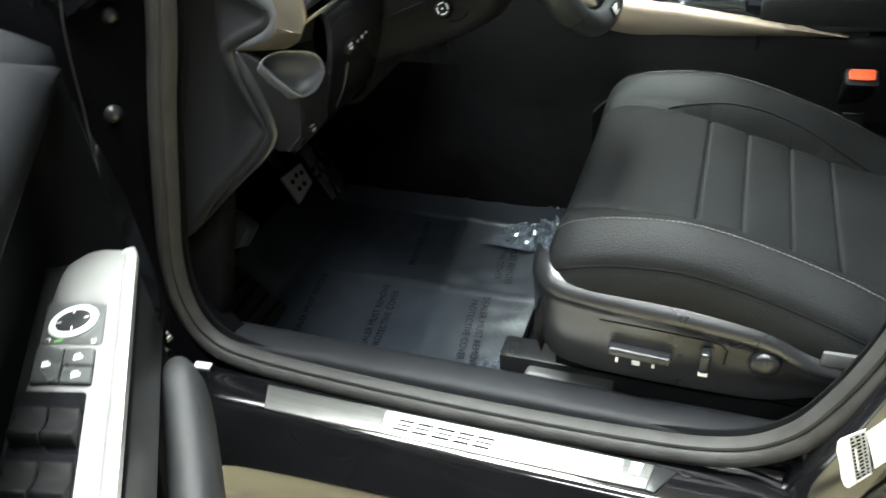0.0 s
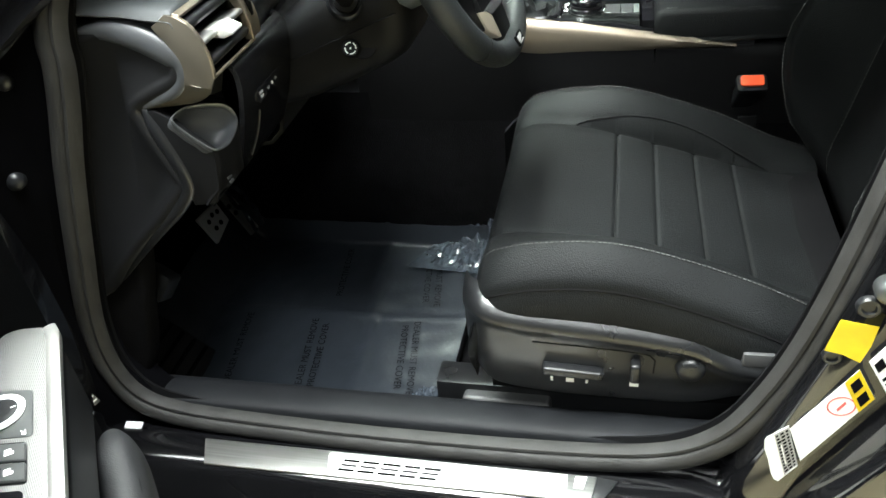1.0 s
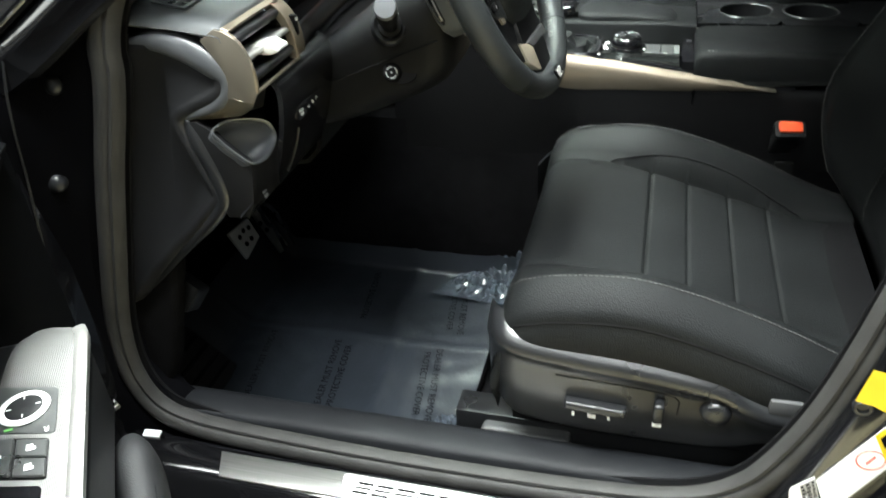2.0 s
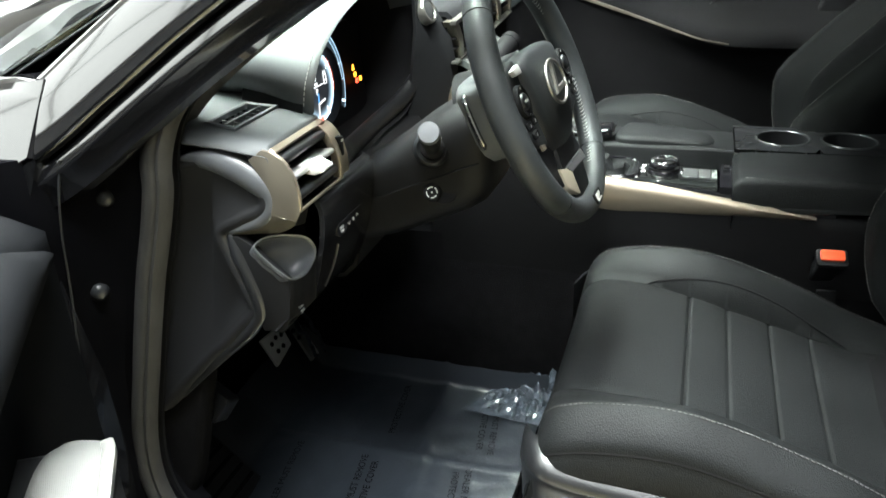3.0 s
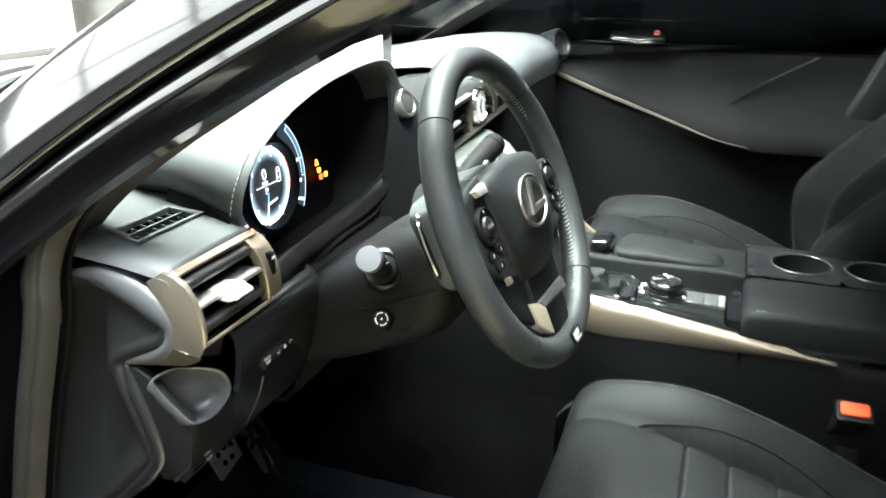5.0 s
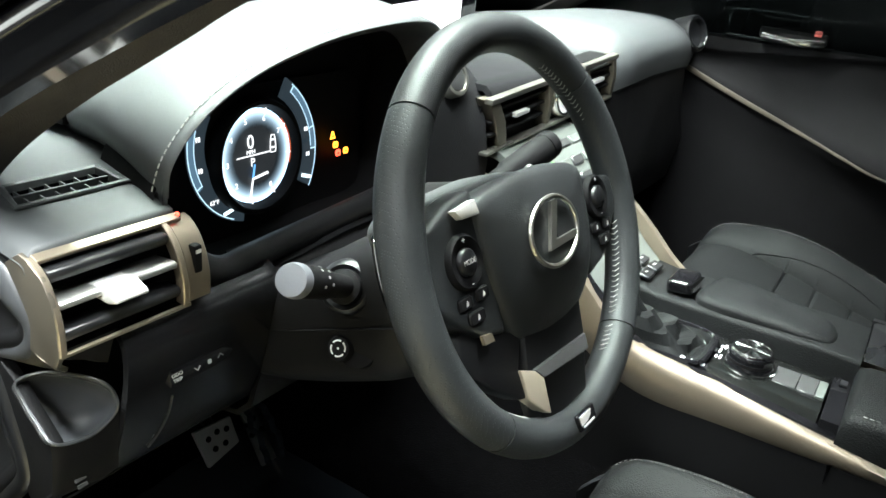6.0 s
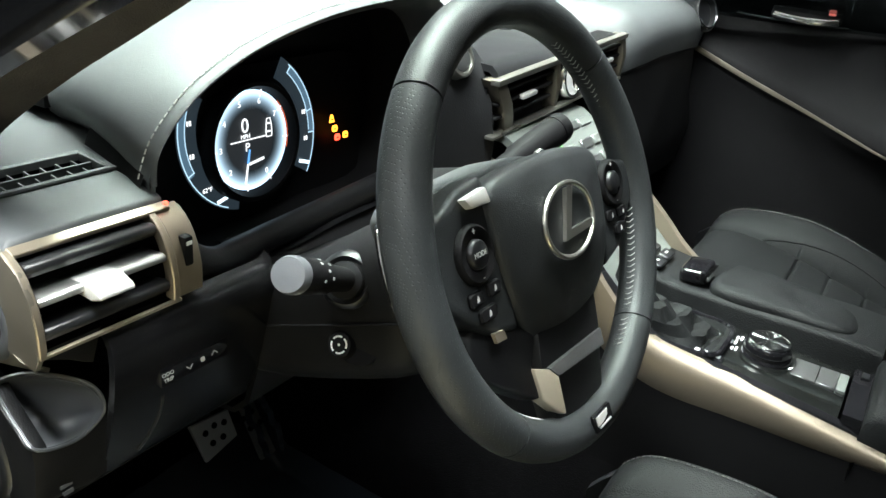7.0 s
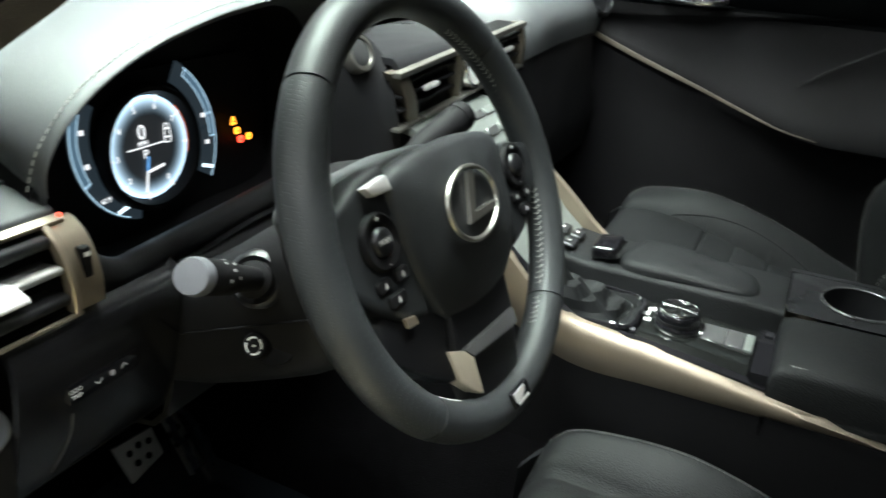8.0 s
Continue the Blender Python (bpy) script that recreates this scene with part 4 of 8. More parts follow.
        add_box(add, (0.26, yc + s * 0.18, 0.39), (0.40, 0.03, 0.06))
        part("riser", add, MATT, t)
    return t


driver_seat = make_seat("driver_seat", "black leather driver's seat with pale stitching and power switches", 0.43, True)
passenger_seat = make_seat("passenger_seat", "black leather passenger seat with a reclined back beside the centre console", 1.17, False, True)
passenger_seat.matrix_basis = Matrix.Translation((-0.10, 0.0, 0.060)) @ passenger_seat.matrix_basis

# belt buckle between seat and console
buckle = thing("seat_belt_buckle", "black seat belt buckle with an orange-red release button", "belt buckle", (0.40, 0.69, 0.60))
BM = frame_of((0.398, 0.676, 0.628), (0.97, 0.10, -0.02), (0.0, 0.75, 0.62))
bm = bmesh.new()
add_plate(bm, BM, round_rect(0.046, 0.028, 0.005), 0.012)
add_plate(bm, BM @ pose(0, 0, -0.06), round_rect(0.036, 0.022, 0.004), 0.062)
bevel(bm, 0.002)
part("case", bm, HARD, buckle)
bm = bmesh.new()
add_plate(bm, BM @ pose(0, 0.002, 0.011), round_rect(0.036, 0.018, 0.004), 0.005)
bevel(bm, 0.002, 3)
part("release_button", bm, ORANGE, buckle, "orange-red release button")
bm = bmesh.new()
sweep(bm, [(0.40, 0.675, 0.575), (0.405, 0.672, 0.50), (0.42, 0.665, 0.40)], [(-0.014, -0.003), (0.014, -0.003), (0.014, 0.003), (-0.014, 0.003)], up=(0, 1, 0))
part("stalk", bm, MATT, buckle)


# ---- dashboard ----
dash = thing("dashboard", "dark soft-skinned dashboard with champagne trim round the vents", "dashboard", (-0.35, 0.8, 0.7))

# left end cap beside the door, with a rolled edge
CAP = [(-0.47, 0.925), (-0.367, 0.931), (-0.33, 0.940), (-0.300, 0.941), (-0.278, 0.932), (-0.260, 0.918), (-0.249, 0.898), (-0.250, 0.880), (-0.262, 0.866), (-0.290, 0.853), (-0.311, 0.842), (-0.313, 0.834),
       (-0.300, 0.795), (-0.286, 0.757), (-0.284, 0.748), (-0.291, 0.735), (-0.315, 0.710), (-0.338, 0.687), (-0.360, 0.668), (-0.40, 0.628), (-0.458, 0.570), (-0.52, 0.57), (-0.53, 0.75)]


def cap_rows(outline, levels):
    """Offsets an x-z outline inwards by each level's inset, at its y."""
    n = len(outline)
    rows_ = []
    for inset, y in levels:
        row = []
        for i in range(n):
            a, b_, c = Vector(outline[i - 1]), Vector(outline[i]), Vector(outline[(i + 1) % n])
            e1, e2 = (b_ - a).normalized(), (c - b_).normalized()
            nn = Vector((-(e1.y + e2.y), e1.x + e2.x))
            nn = nn.normalized() if nn.length > 1e-6 else Vector((0, 0))
            row.append(V(b_.x - nn.x * inset, y, b_.y - nn.y * inset))
        rows_.append(row)
    return rows_


bm = bmesh.new()
smooth_cap = [(p.x, p.y) for p in spline([(x, z, 0) for x, z in CAP], 110, closed=True)]
add_grid(bm, cap_rows(smooth_cap, [(0.0, 0.175), (0.0, 0.146), (0.0015, 0.142), (0.005, 0.139), (0.010, 0.1375), (0.015, 0.1385), (0.018, 0.141)][::1]), wrap=True)
bm.verts.ensure_lookup_table()
bm.faces.new(bm.verts[-110:])
part("end_cap", bm, DASH_LOWER, dash, "dark end cap of the dashboard with a rolled edge", angle=50)

# padded brow of the cap, catching the light
bm = bmesh.new()
BROW = [(-0.372, 0.9235, 0.30), (-0.345, 0.9290, 0.50), (-0.318, 0.9290, 0.80), (-0.288, 0.9205, 1.0), (-0.266, 0.9070, 0.95), (-0.2535, 0.8920, 0.62), (-0.2555, 0.8765, 0.55), (-0.270, 0.8625, 0.50), (-0.290, 0.8535, 0.40), (-0.310, 0.8460, 0.25)]
lip = spline([(x, 0.1425, z) for x, z, w in BROW], 60)
wide = [p.x for p in spline([(w, 0, 0) for x, z, w in BROW], 60)]
sweep(bm, lip, [(0.0145 * math.cos(2 * math.pi * k / 14), 0.0085 * math.sin(2 * math.pi * k / 14)) for k in range(14)], up=(0, -1, 0), scale=wide)
part("cap_brow", bm, BROW_SKIN, dash, "padded satin brow of the end cap", angle=80)
# rolled edge down the front of the cap
bm = bmesh.new()
edge = spline([(-0.311, 0.1430, 0.843), (-0.304, 0.1425, 0.815), (-0.294, 0.1425, 0.785), (-0.2875, 0.1425, 0.758), (-0.2905, 0.1430, 0.738), (-0.313, 0.1440, 0.711), (-0.345, 0.1450, 0.681), (-0.385, 0.1460, 0.643), (-0.430, 0.1470, 0.598)], 50)
sweep(bm, edge, ring_section(0.0090, 0.0065, 10), up=(0, -1, 0), scale=[min(1, 0.35 + 0.12 * i, 0.45 + 0.03 * (49 - i)) for i in range(50)])
part("edge_roll", bm, HARD, dash, "rolled front edge of the end cap", angle=80)

# champagne cheek between cap and vent, its tail turning under
bm = bmesh.new()
add_prism(bm, [V(x, 0.1385, z) for x, z in [(-0.270, 0.934), (-0.252, 0.946), (-0.243, 0.944), (-0.228, 0.935), (-0.219, 0.920), (-0.2155, 0.900), (-0.217, 0.877), (-0.2225, 0.8670), (-0.252, 0.872), (-0.250, 0.881), (-0.249, 0.898), (-0.259, 0.917)]], (0, 0.004, 0))
bevel(bm, 0.0010)
part("vent_cheek", bm, CHEEK, dash, "champagne cheek of the side vent")
# the shade on the turned-under tail is put into its darker colour
bm = bmesh.new()
inner = spline([(-0.252, 0.1400, 0.8735), (-0.268, 0.1405, 0.8625), (-0.290, 0.1405, 0.8525), (-0.312, 0.1410, 0.8440)], 16)
outer = spline([(-0.2225, 0.1415, 0.8670), (-0.238, 0.1560, 0.8520), (-0.262, 0.1620, 0.8400), (-0.300, 0.1560, 0.8380)], 16)
add_grid(bm, [[a.lerp(b, f) + V(0, -0.003 * math.sin(math.pi * f), 0) for f in (0, 0.25, 0.5, 0.75, 1)] for a, b in zip(inner, outer)])
thicken(bm, 0.003)
part("cheek_tail", bm, DARK_CHAMPAGNE, dash, "tail of the vent cheek, its shade painted as darker champagne", angle=60)

# top of the left wing, open where the demist outlet sits
bm = bmesh.new()
COLS = ((-0.2455, 0.9445), (-0.2462, 0.9485), (-0.2500, 0.9505), (-0.275, 0.9535), (-0.301, 0.9572), (-0.3185, 0.9585), (-0.336, 0.9600), (-0.362, 0.9620), (-0.45, 0.966), (-0.55, 0.968), (-0.66, 0.985))
YS = (0.138, 0.141, 0.148, None, 0.19, 0.225, 0.256, 0.262, 0.275, 0.30)


def outlet_edge(x):
    return 0.169 - 0.277 * (min(-0.301, max(-0.336, x)) + 0.30)


rows = []
for y in YS:
    row = []
    for x, z in COLS:
        yy = outlet_edge(x) if y is None else y
        if x > -0.31:
            yy = min(yy, 0.258 + 0.05 * (yy - 0.25))
        row.append(V(x, yy, z - 0.012 * max(0, (0.152 - yy) / 0.014) ** 2))
    rows.append(row)
vs = [[bm.verts.new(p) for p in r] for r in rows]
for i in range(len(vs) - 1):
    for j in range(len(COLS) - 1):
        if not (3 <= i <= 5 and 4 <= j <= 5):
            bm.faces.new((vs[i][j], vs[i][j + 1], vs[i + 1][j + 1], vs[i + 1][j]))
thicken(bm, 0.008)
part("wing_top", bm, DASH, dash, "soft dark top of the dashboard wing", angle=60)

# small demist outlet sunk into the wing
ring_o = [V(-0.301, outlet_edge(-0.301), 0.9576), V(-0.301, 0.256, 0.9576), V(-0.336, 0.256, 0.9604), V(-0.336, outlet_edge(-0.336), 0.9604)]


def outlet_ring(out, lift):
    """The outlet's corners, moved outwards and up."""
    return [p + V(out * sx, out * sy, lift) for p, (sx, sy) in zip(ring_o, ((1, -1), (1, 1), (-1, 1), (-1, -1)))]


bm = bmesh.new()
add_grid(bm, [outlet_ring(k, h) for k, h in ((0.0, -0.004), (0.0050, 0.0005), (0.0046, 0.0022), (0.0012, 0.0026), (-0.0008, 0.0014), (-0.0018, -0.003), (-0.0022, -0.030))], wrap=True)
outlet = part("demist_outlet", bm, DASH, dash, "small demist outlet frame", angle=30)
bm = bmesh.new()
add_grid(bm, [outlet_ring(k, h) for k, h in ((-0.0022, -0.004), (-0.0030, -0.028), (-0.0160, -0.029))], wrap=True)
part("outlet_throat", bm, INK, outlet, "dark outlet throat")
bm = bmesh.new()
sweep(bm, [(-0.3185, 0.176, 0.9570), (-0.3185, 0.2545, 0.9570)], [(-0.0012, -0.004), (0.0012, -0.004), (0.0012, 0.002), (-0.0012, 0.002)])
part("outlet_bar", bm, DASH, outlet, "bar across the outlet")
for i in range(6):
    y = 0.182 + i * 0.0125
    bm = bmesh.new()
    add_prism(bm, [V(-0.304, y, 0.9440), V(-0.333, y + 0.002, 0.9460), V(-0.333, y + 0.002, 0.9578), V(-0.304, y, 0.9555)], (0, 0.0014, 0))
    part("outlet_vane", bm, DASH, outlet)

# side vent: curved face, slats, champagne edges
VENT = [(-0.246, 0.9445), (-0.236, 0.9405), (-0.226, 0.930), (-0.220, 0.917), (-0.2165, 0.902), (-0.216, 0.888), (-0.217, 0.878)]
vent = part("side_vent", (lambda b: (add_grid(b, [[V(x - 0.030, y, z - 0.004) for x, z in VENT] for y in (0.143, 0.262)]), thicken(b, 0.003), b)[-1])(bmesh.new()), MATT, dash, "dark side vent with champagne trim")


def vent_strip(name, f0, f1, y0, y1, mat, proud=0.0, thick=0.004, label=""):
    """A strip of the curved vent face between two heights, 0 at the top and 1 at the foot."""
    def at(f):
        q = f * (len(VENT) - 1)
        k = min(int(q), len(VENT) - 2)
        g = q - k
        return Vector((VENT[k][0] * (1 - g) + VENT[k + 1][0] * g, VENT[k][1] * (1 - g) + VENT[k + 1][1] * g))
    b = bmesh.new()
    fs = [f0 + (f1 - f0) * i / 10 for i in range(11)]
    front, back = [], []
    for f in fs:
        p, q = at(max(0, f - 0.03)), at(min(1, f + 0.03))
        t = (q - p).normalized()
        nn = Vector((-t.y, t.x))
        if nn.x < 0:
            nn = -nn
        front.append(at(f) + nn * proud)
        back.append(at(f) + nn * (proud - thick))
    ring = front + back[::-1]
    add_prism(b, [V(p.x, y0, p.y) for p in ring], (0, y1 - y0, 0))
    bevel(b, 0.0008, 1)
    return part(name, b, mat, vent, label)


vent_strip("left_edge", 0.02, 1.0, 0.1390, 0.1445, CHAMPAGNE, 0.0015, 0.010, "champagne vent edge")
vent_strip("right_edge", 0.0, 0.97, 0.243, 0.2485, CHAMPAGNE, 0.0015, 0.010)
vent_strip("right_cheek", 0.0, 0.97, 0.2495, 0.272, CHAMPAGNE, -0.001, 0.010, "champagne vent cheek")
vent_strip("top_edge", 0.0, 0.13, 0.1430, 0.262, CHAMPAGNE, 0.0022, 0.004, "champagne top edge")
vent_strip("foot_edge", 0.955, 1.0, 0.1400, 0.250, CHAMPAGNE, 0.0015, 0.003)
for f, mt, lab in ((0.30, HARD, "dark satin slat"), (0.53, SILVER, "silver middle slat"), (0.79, HARD, "dark satin slat")):
    bm = bmesh.new()
    k = f * (len(VENT) - 1)
    i = int(k)
    x = VENT[i][0] + (VENT[i + 1][0] - VENT[i][0]) * (k - i)
    z = VENT[i][1] + (VENT[i + 1][1] - VENT[i][1]) * (k - i)
    if mt is HARD:
        add_prism(bm, [V(x + dx, 0.1455, z + dz) for dx, dz in ((-0.028, 0.001), (-0.006, 0.006), (-0.0015, 0.0048), (-0.0005, 0.001), (-0.003, -0.004), (-0.028, -0.004))], (0, 0.0965, 0))
    else:
        add_prism(bm, [V(x + dx, 0.1455, z + dz) for dx, dz in ((-0.026, 0.001), (-0.004, 0.0035), (0.000, 0.0022), (0.000, -0.0022), (-0.026, -0.003))], (0, 0.0965, 0))
    bevel(bm, 0.0009, 1)
    part("slat", bm, mt, vent, lab)
bm = bmesh.new()
add_prism(bm, [V(dx, 0.1765, dz) for dx, dz in ((-0.236, 0.9170), (-0.216, 0.9195), (-0.204, 0.9145), (-0.203, 0.9110), (-0.214, 0.9070), (-0.236, 0.9080))], (0, 0.027, 0))
bevel(bm, 0.002, 3)
part("vent_knob", bm, BRIGHT_PLATE, vent, "bright silver vent slider")
bm = bmesh.new()
add_box(bm, (-0.2215, 0.2605, 0.914), (0.008, 0.008, 0.024))
bevel(bm, 0.002)
wheel_v = part("vent_wheel", bm, MATT, vent, "small dark vent wheel in its slot")
bm = bmesh.new()
add_box(bm, (-0.2178, 0.2605, 0.921), (0.0016, 0.005, 0.003))
part("wheel_mark", bm, WHITE_INK, wheel_v)
bm = bmesh.new()
add_turned(bm, (-0.238, 0.258, 0.9470), (0.6, -0.3, 0.8), [(0, 0.0018), (0.0012, 0.0016), (0.0018, 0.0007)], 12)
part("alarm_lamp", bm, GLOW_RED, dash, "small red alarm lamp")

# glossy panel under the vent with its row of buttons
bm = bmesh.new()
rows = []
for y in (0.139, 0.142, 0.190, 0.28, 0.34, 0.352, 0.358):
    k = 0.010 * max(0, (y - 0.34) / 0.018) ** 2
    rows.append([V(x - k, y, z) for x, z in ((-0.230, 0.8765), (-0.2215, 0.872), (-0.2165, 0.862), (-0.2155, 0.848), (-0.2175, 0.830), (-0.2215, 0.810), (-0.228, 0.785), (-0.237, 0.758), (-0.247, 0.735), (-0.262, 0.720))])
add_grid(bm, rows[2:])
thicken(bm, 0.006)
switch_panel = part("switch_panel", bm, SWITCH_GLOSS, dash, "smooth black panel under the side vent", angle=60)
bm = bmesh.new()
add_box(bm, (-0.2195, 0.262, 0.8175), (0.004, 0.066, 0.017), None)
bevel(bm, 0.0015)
part("button_strip", bm, PIANO, switch_panel, "strip of small black buttons")
FACE = frame_of((-0.2172, 0.262, 0.8175), (0, 1, 0), (-0.16, 0, 1))
bm = bmesh.new()
add_text(bm, "ODO", 0.0046, FACE @ pose(-0.027, 0.0024, 0.0003))
add_text(bm, "TRIP", 0.0046, FACE @ pose(-0.027, -0.0024, 0.0003))
part("button_print", bm, PRINT_GREY, switch_panel, "white ODO TRIP print")
bm = bmesh.new()
for x0, flip in ((-0.007, -1), (0.018, 1)):
    add_plate(bm, FACE @ pose(x0, 0, 0.0003), [(-0.003, -0.001 * flip), (0, 0.002 * flip), (0.003, -0.001 * flip), (0.003, -0.0002 * flip), (0, 0.0028 * flip), (-0.003, -0.0002 * flip)][::flip], 0.0003)
add_plate(bm, FACE @ pose(0.006, 0, 0.0003), round_rect(0.004, 0.004, 0.001), 0.0003)
part("button_print", bm, PRINT_GREY, switch_panel)

bm = bmesh.new()
sweep(bm, spline([(-0.2246, 0.235, 0.797), (-0.2302, 0.235, 0.778), (-0.2360, 0.230, 0.760), (-0.2425, 0.222, 0.7435)], 16), ring_section(0.0011, n=6), up=(1, 0, 0))
part("panel_seam", bm, HARD, switch_panel, "fine curved seam of the lower panel")
# open scoop at the corner, with the panel below it
SCOOP = spline([(-0.241, 0.140, 0.795), (-0.2375, 0.158, 0.789), (-0.2355, 0.176, 0.791), (-0.2325, 0.190, 0.806), (-0.238, 0.1865, 0.825), (-0.253, 0.173, 0.834), (-0.270, 0.155, 0.838), (-0.2805, 0.140, 0.832), (-0.272, 0.1385, 0.820), (-0.256, 0.1385, 0.806)], 60, closed=True)
mid = sum(SCOOP, Vector()) / len(SCOOP)
SN = V(0.75, -0.23, 0.62).normalized()
bm = bmesh.new()
rings = []
for k, drop in ((1.02, -0.012), (1.02, -0.002), (1.0, 0.0008), (0.97, 0.0008), (0.945, -0.0015), (0.90, -0.009), (0.80, -0.017), (0.62, -0.023), (0.35, -0.026), (0.03, -0.027)):
    rings.append([mid + (p - mid) * k + SN * drop for p in SCOOP])
add_grid(bm, rings, wrap=True)
bm.verts.ensure_lookup_table()
bm.faces.new(bm.verts[-60:])
thicken(bm, 0.0025)
scoop = part("coin_scoop", bm, BROW_SKIN, dash, "smooth glossy dark scoop tray at the dashboard corner", angle=60)
bm = bmesh.new()
sweep(bm, [mid + (p - mid) * 0.995 + SN * 0.0012 for p in SCOOP], ring_section(0.0012, n=6), closed=True, up=SN)
part("scoop_rim", bm, GUNMETAL, scoop, "fine bright rim of the tray")
bm = bmesh.new()
add_prism(bm, [V(x, 0.1405, z) for x, z in [(-0.314, 0.840), (-0.300, 0.842), (-0.284, 0.832), (-0.272, 0.818), (-0.256, 0.804), (-0.2425, 0.792), (-0.2435, 0.768), (-0.2475, 0.745), (-0.258, 0.724), (-0.286, 0.720), (-0.291, 0.742), (-0.288, 0.765), (-0.302, 0.800)]], (0, 0.010, 0))
bevel(bm, 0.002)
part("scoop_wall", bm, SHROUD_GREY, dash, "dark wall under the scoop tray", angle=50)
bm = bmesh.new()
low_rim = [SCOOP[k] for k in range(0, 19)]
add_grid(bm, [[p + V(-0.002, 0.0, 0.0) for p in low_rim], [V(p.x - 0.004, p.y + 0.001, p.z - 0.018) for p in low_rim], [V(p.x - 0.010, p.y + 0.001, 0.745) for p in low_rim], [V(p.x - 0.03, p.y, 0.724) for p in low_rim]])
thicken(bm, 0.003)
skirt = part("scoop_skirt", bm, MATT, dash, "smooth black skirt below the tray", angle=60)
SKIRT_FACE = frame_of((-0.2432, 0.160, 0.7460), (0, 1, 0), (-0.2, 0, 1))
for dy, dz, w in ((0.0, 0.0032, 0.0095), (0.0005, -0.0028, 0.0085)):
    bm = bmesh.new()
    add_plate(bm, SKIRT_FACE @ pose(dy, dz, 0), round_rect(w, 0.0030, 0.0004), 0.0012)
    part("skirt_print", bm, RAIL_GREY, skirt, "small grey print bar")
bm = bmesh.new()
rows = []
for y, z0 in ((0.1515, 0.8500), (0.165, 0.8440), (0.180, 0.8370), (0.192, 0.8290)):
    rows.append([V(-0.232, y, 0.878), V(-0.236, y, 0.870), V(-0.244, y, z0 + 0.016), V(-0.254, y, z0 + 0.012), V(-0.266, y, z0 + 0.010), V(-0.280, y, z0 + 0.012), V(-0.30, y, z0 + 0.016)])
add_grid(bm, rows)
thicken(bm, 0.004)
part("vent_apron", bm, MATT, dash, "black apron between vent and tray", angle=60)
# lower knee panel and its underside
bm = bmesh.new()
rows = []
for y in (0.36, 0.364, 0.40, 0.50, 0.60, 0.69, 0.70):
    rows.append([V(x, y, z) for x, z in ((-0.30, 0.86), (-0.262, 0.84), (-0.252, 0.80), (-0.255, 0.75), (-0.268, 0.705), (-0.285, 0.688), (-0.32, 0.682), (-0.50, 0.72), (-0.7, 0.78))])
add_grid(bm, rows)
thicken(bm, 0.006)
part("knee_panel", bm, DASH_LOWER, dash, "dark lower knee panel", angle=60)
bm = bmesh.new()
rows = []
for y in (0.145, 0.21, 0.30, 0.358):
    rows.append([V(x, y, z) for x, z in ((-0.262, 0.722), (-0.300, 0.738), (-0.36, 0.762), (-0.50, 0.80))])
add_grid(bm, rows)
thicken(bm, 0.005)
part("knee_underside", bm, MATT, dash, "black underside of the dashboard")
# trim tongue at the panel's inner edge
bm = bmesh.new()
sweep(bm, spline([(-0.236, 0.345, 0.812), (-0.242, 0.347, 0.778), (-0.260, 0.342, 0.740), (-0.283, 0.33, 0.712)], 14), ring_section(0.010, 0.006, 8), up=(1, 0, 0), scale=[0.4 + 0.6 * math.sin(math.pi * (i + 1) / 15) for i in range(14)])
part("panel_tongue", bm, HARD, dash, "curved edge of the switch panel")

# instrument hood
HOOD = [(0.250, 0.955), (0.2545, 0.968), (0.262, 0.983), (0.277, 1.000), (0.300, 1.019), (0.332, 1.036), (0.370, 1.050), (0.410, 1.060), (0.460, 1.069), (0.520, 1.075), (0.575, 1.077), (0.610, 1.074), (0.632, 1.064),
        (0.648, 1.048), (0.662, 1.028)]
bm = bmesh.new()
rows = []
for x, ds, dz, k in ((-0.300, 0.94, -0.018, 1), (-0.262, 0.975, -0.010, 1), (-0.251, 0.988, -0.004, 1), (-0.248, 0.996, -0.001, 1), (-0.250, 1.0, 0.001, 1), (-0.258, 1.004, 0.003, 1), (-0.285, 1.005, 0.008, 1), (-0.32, 1.002, 0.012, 1),
                     (-0.352, 0.99, 0.013, 1), (-0.390, 0.96, 0.008, 1), (-0.420, 0.92, -0.002, 0.95), (-0.440, 0.86, -0.008, 0.8), (-0.452, 0.78, -0.010, 0.5), (-0.456, 0.70, -0.010, 0.2)):
    draw_in = smooth_table([(-0.46, 0.050), (-0.40, 0.040), (-0.34, 0.029), (-0.29, 0.017), (-0.255, 0.008), (-0.24, 0.006)], x)[0]
    rows.append([V(x, 0.45 + (y - 0.45) * ds + draw_in * (1.0, 0.55, 0.2)[i] if i < 3 else 0.45 + (y - 0.45) * ds, 0.955 + (z - 0.955) * k + dz) for i, (y, z) in enumerate(HOOD)])
add_grid(bm, [[p for p in spline(r, 60)] for r in rows])
thicken(bm, 0.004)
hood = part("instrument_hood", bm, DASH, dash, "soft dark hood over the instruments with pale stitching", angle=70)
bm = bmesh.new()
add_stitches(bm, [V(-0.257, 0.45 + (p.y - 0.45) * 1.004, p.z + 0.0042) for p in spline([(0, y, z) for y, z in HOOD], 90)][2:70], length=0.0042, gap=0.002, r=0.0006)
part("stitching", bm, THREAD, hood, "pale stitched hood seam")

